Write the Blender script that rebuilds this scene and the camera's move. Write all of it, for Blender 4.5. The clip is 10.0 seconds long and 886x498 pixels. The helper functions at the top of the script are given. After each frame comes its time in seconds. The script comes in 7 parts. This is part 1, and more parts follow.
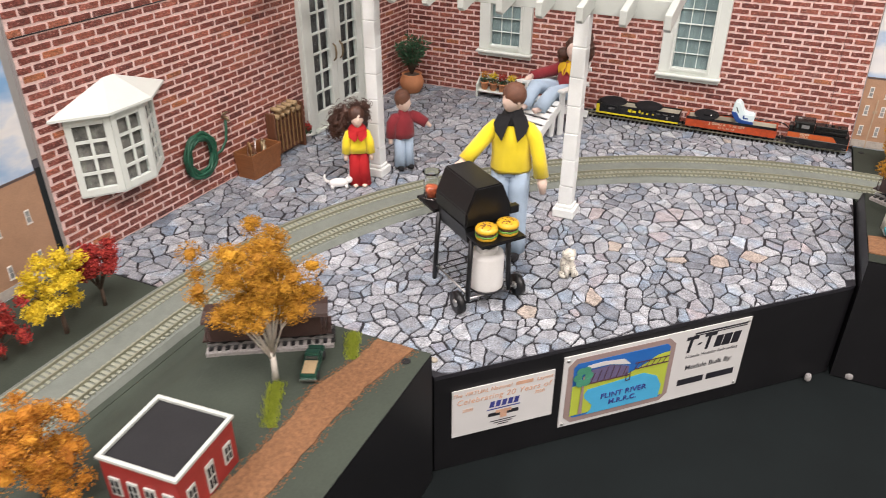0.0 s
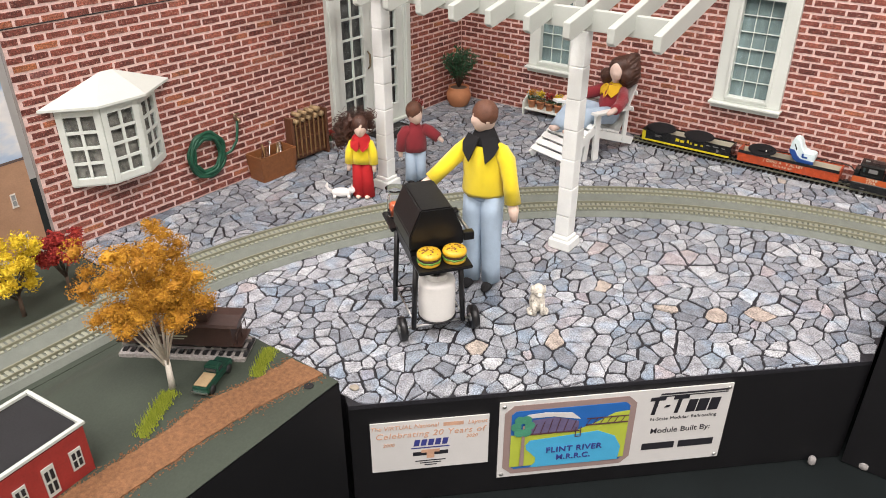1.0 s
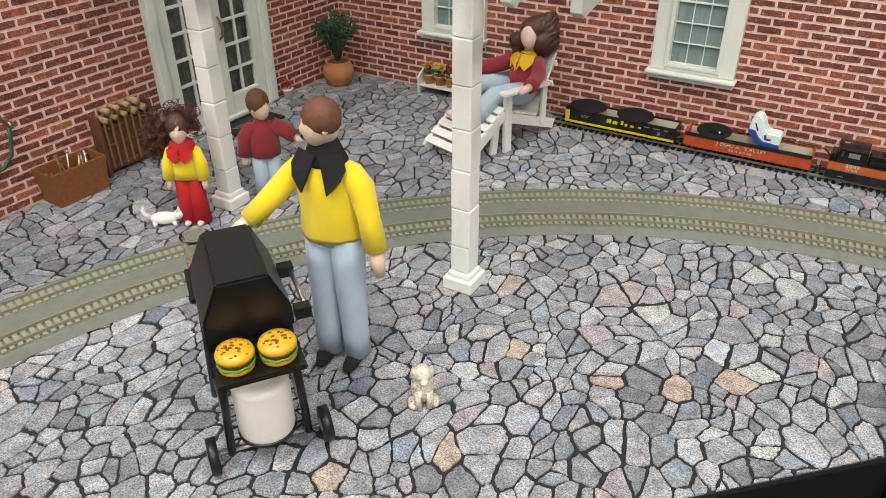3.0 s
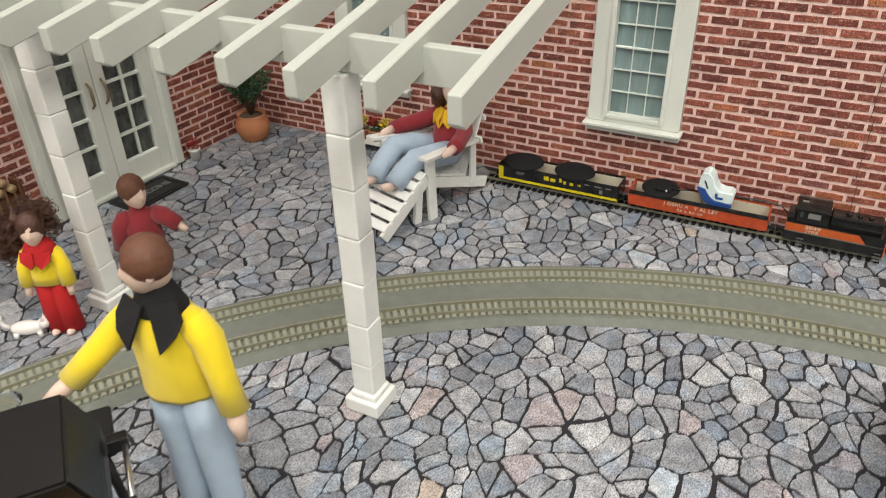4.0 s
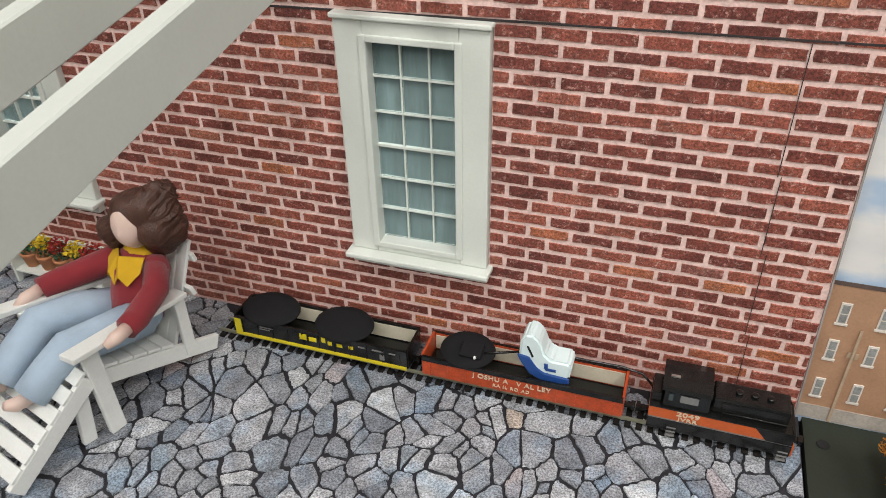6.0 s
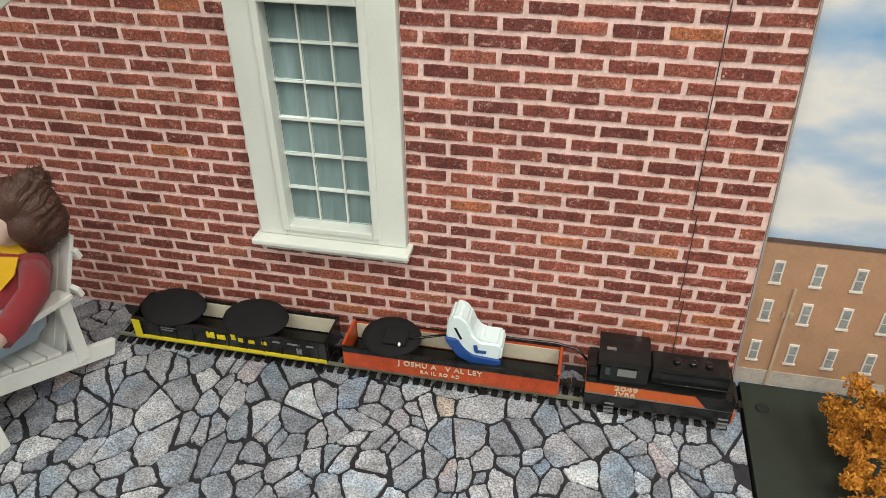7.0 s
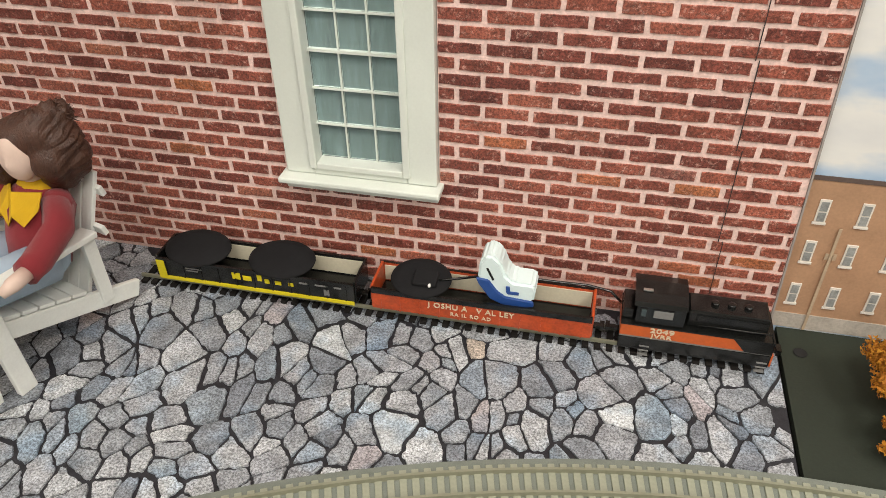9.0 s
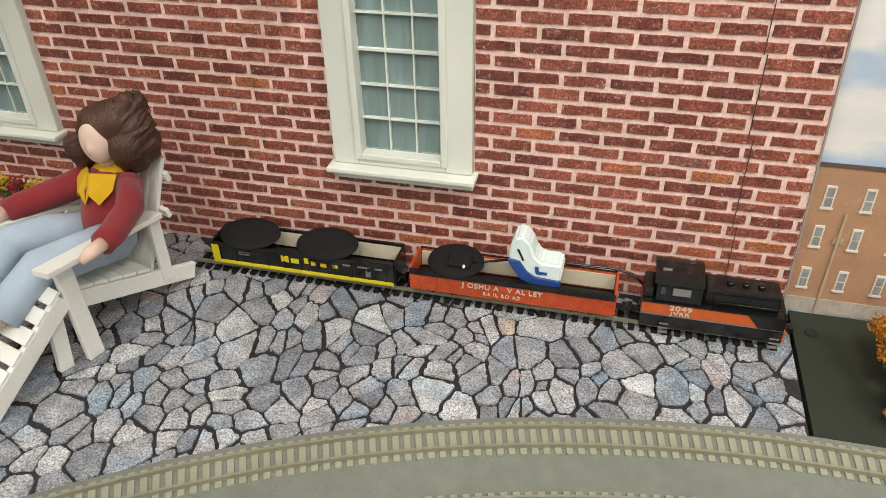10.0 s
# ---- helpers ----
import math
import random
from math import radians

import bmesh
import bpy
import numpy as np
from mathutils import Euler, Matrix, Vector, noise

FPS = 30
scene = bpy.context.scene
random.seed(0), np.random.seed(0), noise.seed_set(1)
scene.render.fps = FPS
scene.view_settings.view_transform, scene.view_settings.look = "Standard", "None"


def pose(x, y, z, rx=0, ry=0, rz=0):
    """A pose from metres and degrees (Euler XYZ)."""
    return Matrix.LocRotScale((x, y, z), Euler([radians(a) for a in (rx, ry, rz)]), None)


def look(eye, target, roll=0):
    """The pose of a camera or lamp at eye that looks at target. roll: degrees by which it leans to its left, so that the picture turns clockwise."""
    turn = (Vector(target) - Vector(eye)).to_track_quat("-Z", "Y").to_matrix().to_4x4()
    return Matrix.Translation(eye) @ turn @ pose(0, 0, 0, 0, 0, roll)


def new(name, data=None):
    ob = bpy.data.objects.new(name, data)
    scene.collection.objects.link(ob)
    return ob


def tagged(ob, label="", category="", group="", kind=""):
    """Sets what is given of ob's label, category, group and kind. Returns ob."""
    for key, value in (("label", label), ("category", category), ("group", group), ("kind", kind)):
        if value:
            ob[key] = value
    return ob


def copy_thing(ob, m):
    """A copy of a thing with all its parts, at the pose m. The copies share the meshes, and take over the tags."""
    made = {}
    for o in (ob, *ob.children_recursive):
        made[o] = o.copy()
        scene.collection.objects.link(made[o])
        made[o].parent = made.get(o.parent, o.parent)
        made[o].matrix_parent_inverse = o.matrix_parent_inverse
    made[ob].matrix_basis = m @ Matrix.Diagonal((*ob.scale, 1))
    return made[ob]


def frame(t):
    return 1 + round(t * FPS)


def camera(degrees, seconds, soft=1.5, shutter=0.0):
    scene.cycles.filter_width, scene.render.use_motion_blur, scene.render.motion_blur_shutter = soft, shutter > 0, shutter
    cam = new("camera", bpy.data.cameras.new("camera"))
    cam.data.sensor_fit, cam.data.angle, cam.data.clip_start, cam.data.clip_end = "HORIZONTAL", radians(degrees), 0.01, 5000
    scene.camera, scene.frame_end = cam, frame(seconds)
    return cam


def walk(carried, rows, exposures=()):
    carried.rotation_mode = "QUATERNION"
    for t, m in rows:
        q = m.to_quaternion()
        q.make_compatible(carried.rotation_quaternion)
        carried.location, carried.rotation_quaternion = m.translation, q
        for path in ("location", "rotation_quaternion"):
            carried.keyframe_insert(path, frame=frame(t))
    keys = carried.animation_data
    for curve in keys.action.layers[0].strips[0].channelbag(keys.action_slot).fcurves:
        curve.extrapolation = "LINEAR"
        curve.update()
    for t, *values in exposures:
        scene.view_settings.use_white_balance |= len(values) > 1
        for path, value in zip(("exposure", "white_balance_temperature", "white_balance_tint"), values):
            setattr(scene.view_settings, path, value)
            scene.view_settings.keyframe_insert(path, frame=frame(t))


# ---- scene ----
# The camera and its way round the diorama (true size, metres).
cam = camera(61.6, 10.0, soft=0.65, shutter=0.2)
PATH = [
    (0, (0.1124, 0.1654, 0.3191), (-0.2472, 0.9487, -0.1881), 0.24),
    (0.5, (0.1628, 0.2297, 0.3125), (-0.2331, 0.9996, -0.1881), 0.68),
    (1, (0.2040, 0.2571, 0.3091), (-0.3088, 0.9604, -0.1832), 0.01),
    (1.5, (0.1948, 0.3187, 0.3065), (-0.3188, 1.0068, -0.2060), -0.79),
    (2, (0.1587, 0.3829, 0.2946), (-0.3216, 1.0906, -0.2236), -0.82),
    (2.2, (0.1537, 0.3977, 0.2882), (-0.3167, 1.1021, -0.2433), -1.17),
    (3.3, (0.1343, 0.4500, 0.2632), (-0.2797, 1.1862, -0.2722), -0.54),
    (3.5, (0.1306, 0.4686, 0.2665), (-0.2772, 1.2082, -0.2689), -1.09),
    (4, (0.1336, 0.5260, 0.2776), (-0.2656, 1.2732, -0.2539), -1.51),
    (4.5, (0.1421, 0.5793, 0.2948), (-0.2331, 1.3525, -0.2165), 0.48),
    (5, (0.1163, 0.6712, 0.2916), (-0.2166, 1.4429, -0.2503), -0.99),
    (5.5, (0.1167, 0.7229, 0.2731), (-0.1609, 1.5162, -0.2688), -1.14),
    (5.7, (0.1276, 0.7475, 0.2681), (-0.1454, 1.4921, -0.2549), -1.20),
    (6.8, (0.1223, 0.7827, 0.2505), (-0.0631, 1.5865, -0.3148), -0.74),
    (7, (0.1257, 0.7861, 0.2440), (-0.0523, 1.5913, -0.3216), -0.68),
    (7.5, (0.1220, 0.7878, 0.2359), (-0.0570, 1.5661, -0.3659), -0.86),
    (8, (0.1186, 0.7855, 0.2321), (-0.0708, 1.5612, -0.3699), -1.03),
    (8.5, (0.1179, 0.7860, 0.2313), (-0.0679, 1.5571, -0.3777), -1.16),
    (9, (0.1154, 0.7848, 0.2313), (-0.0669, 1.5587, -0.3751), -0.84),
    (9.5, (0.1187, 0.7644, 0.2305), (-0.1040, 1.5276, -0.3761), -1.75),
    (10, (0.1167, 0.7468, 0.2262), (-0.0965, 1.5462, -0.3355), -1.16),
]
walk(cam, [(t, look(eye, target, roll)) for t, eye, target, roll in PATH],
     exposures=((0, -0.24, 6600, 20), (1, -0.22, 6600, 18), (2, -0.47, 6750, 17), (3.5, -0.53, 6850, 13), (4.5, -0.75, 6800, 13), (5, -0.93, 6600, 13), (5.5, -0.77, 6400, 14), (7, -0.53, 6650, 9), (8.5, -0.45, 6900, 11), (10, -0.45, 6950, 12)))

# ---- light: an exhibition hall with rows of ceiling tubes ----
world = bpy.data.worlds.new("hall_air")
scene.world = world
world.use_nodes = True
world.node_tree.nodes["Background"].inputs["Color"].default_value = (1.0, 0.98, 0.95, 1)
world.node_tree.nodes["Background"].inputs["Strength"].default_value = 0.05
HALL_TOP = 2.6


def tube_light(x, y, w, d, power):
    lamp = bpy.data.lights.new("ceiling_tube", "AREA")
    lamp.shape, lamp.size, lamp.size_y, lamp.energy, lamp.color = "RECTANGLE", w, d, power, (1.0, 0.975, 0.93)
    ob = new("ceiling_tube", lamp)
    ob.matrix_world = pose(x, y, HALL_TOP - 0.06)
    return ob


for lx, ly, lp in ((-1.2, -0.5, 44), (0.2, -0.35, 55), (1.7, -0.2, 75), (-1.2, -2.2, 34), (0.2, -2.2, 42), (1.7, -2.2, 42), (-1.3, 1.6, 14), (1.7, 1.6, 26)):
    tube_light(lx, ly, 0.5, 1.2, lp)

# ---- materials ----


def nodes_of(m):
    m.use_nodes = True
    t = m.node_tree
    return t, t.nodes, t.links, t.nodes["Principled BSDF"]


def ramp(n, stops):
    r = n.new("ShaderNodeValToRGB")
    while len(r.color_ramp.elements) < len(stops):
        r.color_ramp.elements.new(0.5)
    for e, (p, c) in zip(r.color_ramp.elements, stops):
        e.position, e.color = p, (*c, 1)
    return r


def surface(name, base, rough=0.5, metal=0.0, vary=0.18, scale=120.0, grain=900.0, bump=0.15, spec=0.5, coat=0.0, stretch=(1, 1, 1), dirt=None, sheen=0.0):
    """A painted, cast or woven surface: broad unevenness, fine grain and a little relief."""
    m = bpy.data.materials.new(name)
    t, n, l, b = nodes_of(m)
    co = n.new("ShaderNodeTexCoord")
    mp = n.new("ShaderNodeMapping")
    mp.inputs["Scale"].default_value = stretch
    l.new(co.outputs["Object"], mp.inputs["Vector"])
    n1, n2 = n.new("ShaderNodeTexNoise"), n.new("ShaderNodeTexNoise")
    n1.inputs["Scale"].default_value, n1.inputs["Detail"].default_value = scale, 4
    n2.inputs["Scale"].default_value, n2.inputs["Detail"].default_value = grain, 3
    l.new(mp.outputs["Vector"], n1.inputs["Vector"])
    l.new(mp.outputs["Vector"], n2.inputs["Vector"])
    mix = n.new("ShaderNodeMix")
    mix.data_type = "FLOAT"
    mix.inputs["Factor"].default_value = 0.45
    l.new(n1.outputs["Fac"], mix.inputs["A"])
    l.new(n2.outputs["Fac"], mix.inputs["B"])
    lo = tuple(c * (1 - vary) for c in base)
    hi = tuple(min(1, c * (1 + vary)) for c in base)
    stops = [(0.3, dirt or lo), (0.5, base), (0.72, hi)] if dirt else [(0.3, lo), (0.7, hi)]
    r = ramp(n, stops)
    l.new(mix.outputs["Result"], r.inputs["Fac"])
    l.new(r.outputs["Color"], b.inputs["Base Color"])
    b.inputs["Roughness"].default_value, b.inputs["Metallic"].default_value = rough, metal
    b.inputs["Specular IOR Level"].default_value = spec
    b.inputs["Coat Weight"].default_value = coat
    b.inputs["Sheen Weight"].default_value = sheen
    if bump:
        bp = n.new("ShaderNodeBump")
        bp.inputs["Strength"].default_value, bp.inputs["Distance"].default_value = bump, 0.0006
        l.new(n2.outputs["Fac"], bp.inputs["Height"])
        l.new(bp.outputs["Normal"], b.inputs["Normal"])
    return m


def pieces(name, stops, speck, speck_amount, fine_scale, fine_lo, fine_hi, rough, bump, speck_at=0.56, crisp=0.14, tint=None, patch=(0.7, 1.2)):
    """Printed bricks or stones: each piece takes its own tone, with blotches, worn specks and a coarse printed grain."""
    m = bpy.data.materials.new(name)
    t, n, l, b = nodes_of(m)
    oi, ge = n.new("ShaderNodeObjectInfo"), n.new("ShaderNodeNewGeometry")
    add, fr = n.new("ShaderNodeMath"), n.new("ShaderNodeMath")
    add.operation, fr.operation = "ADD", "FRACT"
    l.new(oi.outputs["Random"], add.inputs[0])
    l.new(ge.outputs["Random Per Island"], add.inputs[1])
    l.new(add.outputs[0], fr.inputs[0])
    tone = ramp(n, stops)
    l.new(fr.outputs[0], tone.inputs["Fac"])

    def grain(scale, detail, harsh, lo, hi, a, c):
        no = n.new("ShaderNodeTexNoise")
        no.inputs["Scale"].default_value, no.inputs["Detail"].default_value, no.inputs["Roughness"].default_value = scale, detail, harsh
        l.new(ge.outputs["Position"], no.inputs["Vector"])
        r = ramp(n, [(a, (lo, lo, lo)), (c, (hi, hi, hi))])
        l.new(no.outputs["Fac"], r.inputs["Fac"])
        return no, r

    blot_n, blot = grain(120, 4, 0.6, patch[0], patch[1], 0.34, 0.66)
    fine_n, fine = grain(fine_scale, 4, 0.78, fine_lo, fine_hi, 0.5 - crisp, 0.5 + crisp)
    worn_n, worn = grain(520, 5, 0.75, 0.0, speck_amount, speck_at, speck_at + 0.1)
    col = tone.outputs["Color"]
    mx = n.new("ShaderNodeMix")
    mx.data_type = "RGBA"
    l.new(worn.outputs["Color"], mx.inputs["Factor"])
    l.new(col, mx.inputs["A"])
    mx.inputs["B"].default_value = (*speck, 1)
    col = mx.outputs["Result"]
    washes = [blot, fine]
    if tint:
        # broad washes of colour that run across the pieces
        wash_n = n.new("ShaderNodeTexNoise")
        wash_n.inputs["Scale"].default_value, wash_n.inputs["Detail"].default_value = 48, 3
        l.new(ge.outputs["Position"], wash_n.inputs["Vector"])
        wash = ramp(n, [(0.36, tint[0]), (0.5, (1, 1, 1)), (0.64, tint[1])])
        l.new(wash_n.outputs["Fac"], wash.inputs["Fac"])
        washes.append(wash)
    for r in washes:
        mul = n.new("ShaderNodeMix")
        mul.data_type, mul.blend_type = "RGBA", "MULTIPLY"
        mul.inputs["Factor"].default_value = 1.0
        l.new(col, mul.inputs["A"])
        l.new(r.outputs["Color"], mul.inputs["B"])
        col = mul.outputs["Result"]
    l.new(col, b.inputs["Base Color"])
    b.inputs["Roughness"].default_value = rough
    bp = n.new("ShaderNodeBump")
    bp.inputs["Strength"].default_value, bp.inputs["Distance"].default_value = bump, 0.0003
    l.new(fine_n.outputs["Fac"], bp.inputs["Height"])
    l.new(bp.outputs["Normal"], b.inputs["Normal"])
    return m


BRICK = pieces("brick_print", [(0.0, (0.13, 0.036, 0.028)), (0.3, (0.185, 0.051, 0.037)), (0.75, (0.25, 0.073, 0.049)), (0.94, (0.29, 0.092, 0.06)), (0.985, (0.36, 0.125, 0.052)), (1.0, (0.21, 0.08, 0.077))],
               (0.5, 0.29, 0.24), 0.8, 900, 0.5, 1.55, 0.48, 0.15, 0.55, 0.1, ((0.9, 0.9, 0.9), (1.14, 1.1, 1.08)))
STONE_TINT = ((0.86, 0.98, 1.09), (0.97, 0.985, 1.01))
STONE = pieces("flagstone_print", [(0.0, (0.17, 0.185, 0.21)), (0.1, (0.22, 0.24, 0.265)), (0.3, (0.265, 0.28, 0.3)), (0.6, (0.325, 0.335, 0.355)), (0.82, (0.395, 0.41, 0.425)), (0.88, (0.44, 0.455, 0.465)), (0.9, (0.215, 0.255, 0.3)), (0.95, (0.28, 0.305, 0.32)), (0.975, (0.32, 0.3, 0.32)), (1.0, (0.38, 0.34, 0.335))],
               (0.05, 0.052, 0.062), 0.5, 1050, 0.4, 1.55, 0.45, 0.22, 0.56, 0.1, STONE_TINT, (0.66, 1.25))
STONE_TAN = pieces("tan_flagstone_print", [(0.0, (0.38, 0.325, 0.28)), (1.0, (0.41, 0.36, 0.31))], (0.12, 0.1, 0.09), 0.45, 1050, 0.45, 1.55, 0.45, 0.22, 0.56, 0.1, None, (0.66, 1.25))
STONE_PALE = pieces("pale_flagstone_print", [(0.0, (0.44, 0.465, 0.485)), (1.0, (0.48, 0.505, 0.52))], (0.2, 0.2, 0.21), 0.4, 1050, 0.55, 1.45, 0.45, 0.22, 0.56, 0.1, STONE_TINT, (0.72, 1.2))
MORTAR = surface("mortar_print", (0.74, 0.535, 0.485), 0.6, vary=0.28, scale=260, bump=0.1)
JOINT = surface("joint_print", (0.014, 0.014, 0.018), 0.6, vary=0.75, scale=420, grain=1600)
WHITE = surface("white_paint", (0.5, 0.53, 0.485), 0.42, vary=0.04, scale=60, bump=0.06)
WHITE_WOOD = surface("clean_white_enamel", (0.65, 0.69, 0.635), 0.38, vary=0.04, scale=60, bump=0.05)
WHITE_POST = surface("white_cast_resin", (0.76, 0.785, 0.755), 0.5, vary=0.06, scale=90, bump=0.12)
BLACK = surface("black_fascia_paint", (0.0055, 0.0055, 0.0065), 0.5, vary=0.35, scale=40, bump=0.1)
CLOTH = surface("dark_table_cloth", (0.005, 0.0078, 0.008), 0.92, vary=0.25, scale=25, grain=1500, bump=0.2, spec=0.2)
GREEN = surface("green_ground_paint", (0.036, 0.047, 0.033), 0.8, vary=0.2, scale=30, grain=700, bump=0.3)
# a darker GREEN for the right module, its weaker light put in
GREEN_DARK = surface("dark_green_ground_shaded", (0.0145, 0.0205, 0.012), 0.8, vary=0.2, scale=30, grain=700, bump=0.3)
DIRT = surface("brown_dirt_scatter", (0.21, 0.1, 0.044), 0.95, vary=0.45, scale=420, grain=1800, bump=0.9)
BALLAST = surface("grey_roadbed_plastic", (0.156, 0.174, 0.148), 0.7, vary=0.16, scale=150, grain=2200, bump=0.35)
TIE = surface("concrete_tie_plastic", (0.268, 0.278, 0.21), 0.6, vary=0.1, scale=200)
RAIL = surface("nickel_rail", (0.25, 0.252, 0.182), 0.45, metal=0.25, vary=0.1, bump=0)
SILVER = surface("bare_metal", (0.6, 0.6, 0.58), 0.3, metal=1.0, vary=0.1, bump=0)
HALLWALL = surface("hall_wall_paint", (0.5, 0.49, 0.46), 0.8, vary=0.05, scale=2, grain=60)
HALLFLOOR = surface("hall_floor_carpet", (0.07, 0.07, 0.08), 0.95, vary=0.2, scale=8, grain=300)


# ---- mesh helpers ----
def part(name, bm, material, parent=None, label="", smooth=False, mats=None):
    me = bpy.data.meshes.new(name)
    bmesh.ops.recalc_face_normals(bm, faces=bm.faces)
    if smooth:
        for f in bm.faces:
            f.smooth = True
    bm.to_mesh(me)
    bm.free()
    for mm in mats or [material]:
        me.materials.append(mm)
    ob = new(name, me)
    ob.parent = parent
    if label:
        ob["label"] = label
    return ob


def thing(name, label, category, x=0, y=0, z=0, turn=0, group="", kind="", tilt=0):
    ob = new(name)
    ob.empty_display_size = 0.01
    ob.matrix_world = pose(x, y, z, tilt, 0, turn)
    return tagged(ob, label, category, group, kind)


def box(bm, x0, x1, y0, y1, z0, z1, m=None, bevel=0.0, mi=0):
    g = bmesh.ops.create_cube(bm, size=1.0)
    vs = g["verts"]
    for v in vs:
        v.co = Vector(((x0 + x1) / 2 + v.co.x * (x1 - x0), (y0 + y1) / 2 + v.co.y * (y1 - y0), (z0 + z1) / 2 + v.co.z * (z1 - z0)))
    fs = list({f for v in vs for f in v.link_faces})
    if bevel:
        es = list({e for v in vs for e in v.link_edges})
        r = bmesh.ops.bevel(bm, geom=es, offset=bevel, segments=2, affect="EDGES", profile=0.5)
        fs = list({f for f in r["faces"]} | {f for f in fs if f.is_valid})
        vs = list({v for f in fs for v in f.verts})
    if m:
        bmesh.ops.transform(bm, matrix=m, verts=vs)
    for f in fs:
        if f.is_valid:
            f.material_index = mi
    return vs


def prism(bm, outline, z0, z1, mi=0, m=None):
    """A flat outline (x, y) raised from z0 to z1."""
    lo = [bm.verts.new((x, y, z0)) for x, y in outline]
    hi = [bm.verts.new((x, y, z1)) for x, y in outline]
    k = len(lo)
    fs = [bm.faces.new(lo[::-1]), bm.faces.new(hi)]
    fs += [bm.faces.new((lo[i], lo[(i + 1) % k], hi[(i + 1) % k], hi[i])) for i in range(k)]
    for f in fs:
        f.material_index = mi
    if m:
        bmesh.ops.transform(bm, matrix=m, verts=lo + hi)
    return lo + hi


def tube(bm, pts, radii, seg=10, mi=0, flat=1.0, cap=True):
    """A round bar along points, with a radius at each."""
    pts = [Vector(p) for p in pts]
    if not hasattr(radii, "__len__"):
        radii = [radii] * len(pts)
    rings, prev = [], None
    for i, p in enumerate(pts):
        d = (pts[min(i + 1, len(pts) - 1)] - pts[max(i - 1, 0)]).normalized()
        if prev is None:
            ref = Vector((0, 0, 1)) if abs(d.z) < 0.9 else Vector((0, 1, 0))
            u = d.cross(ref).normalized()
        else:
            u = (prev - d * prev.dot(d)).normalized()
        prev = u
        w = d.cross(u)
        rings.append([bm.verts.new(p + radii[i] * (u * math.cos(2 * math.pi * k / seg) + w * flat * math.sin(2 * math.pi * k / seg))) for k in range(seg)])
    fs = []
    for a, c in zip(rings, rings[1:]):
        fs += [bm.faces.new((a[k], a[(k + 1) % seg], c[(k + 1) % seg], c[k])) for k in range(seg)]
    if cap:
        fs += [bm.faces.new(rings[0][::-1]), bm.faces.new(rings[-1])]
    for f in fs:
        f.material_index, f.smooth = mi, True
    return [v for r in rings for v in r]


def lathe(bm, profile, seg=20, cx=0, cy=0, mi=0, sx=1.0, sy=1.0):
    """A turned body: (radius, height) from the bottom up."""
    rings = [[bm.verts.new((cx + sx * r * math.cos(2 * math.pi * k / seg), cy + sy * r * math.sin(2 * math.pi * k / seg), z)) for k in range(seg)] for r, z in profile]
    fs = []
    for a, c in zip(rings, rings[1:]):
        fs += [bm.faces.new((a[k], a[(k + 1) % seg], c[(k + 1) % seg], c[k])) for k in range(seg)]
    fs += [bm.faces.new(rings[0][::-1]), bm.faces.new(rings[-1])]
    for f in fs:
        f.material_index, f.smooth = mi, True
    return [v for r in rings for v in r]


def ball(bm, c, r, mi=0, sub=2, m=None):
    """An ellipsoid; r is one radius or three."""
    r = r if hasattr(r, "__len__") else (r, r, r)
    mat = Matrix.Translation(c) @ (m or Matrix()) @ Matrix.Diagonal((*r, 1))
    g = bmesh.ops.create_icosphere(bm, subdivisions=sub, radius=1.0, matrix=mat)
    for f in {f for v in g["verts"] for f in v.link_faces}:
        f.material_index, f.smooth = mi, True
    return g["verts"]


def lettering(text, size, material, m, parent=None, name="lettering", bold=0.0, spacing=1.0, extrude=0.0002, shear=0.0):
    cu = bpy.data.curves.new(name, "FONT")
    cu.body, cu.size, cu.align_x, cu.align_y, cu.extrude, cu.offset = text, size, "CENTER", "CENTER", extrude, bold
    cu.space_character, cu.shear = spacing, shear
    tmp = bpy.data.objects.new(name, cu)
    me = bpy.data.meshes.new_from_object(tmp)
    bpy.data.objects.remove(tmp)
    bpy.data.curves.remove(cu)
    me.materials.append(material)
    ob = new(name, me)
    ob.parent = parent
    ob.matrix_basis = m
    return ob


# ---- the setting: hall, table and module decks ----
XL, XR, YB, YF = -0.346, 0.2, 1.0515, 0.512
# the left wall stands a little askew: its foot runs outward towards the front
LEFT_TURN = 86.97
SKEW = 1 / math.tan(radians(LEFT_TURN))


def left_foot(y):
    return XL - (YB - y) * SKEW


XLF = left_foot(0.5)
TABLE = -0.088
bm = bmesh.new()
box(bm, -2.4, 2.6, -3.0, 3.2, -0.85, -0.83)
tagged(part("floor", bm, HALLFLOOR), "dark carpeted floor of the exhibition hall", "floor", kind="structure")
for nm, b in (("wall_north", (-2.5, 2.7, 3.2, 3.3)), ("wall_south", (-2.5, 2.7, -3.1, -3.0)), ("wall_west", (-2.5, -2.4, -3.0, 3.2)), ("wall_east", (2.6, 2.7, -3.0, 3.2))):
    bm = bmesh.new()
    box(bm, *b, -0.85, HALL_TOP)
    tagged(part(nm, bm, HALLWALL), "plain light hall wall, far off", "wall", kind="structure")
bm = bmesh.new()
box(bm, -2.5, 2.7, -3.1, 3.3, HALL_TOP, HALL_TOP + 0.05)
tagged(part("ceiling", bm, HALLWALL), "plain hall ceiling with tube lights", "ceiling", kind="structure")

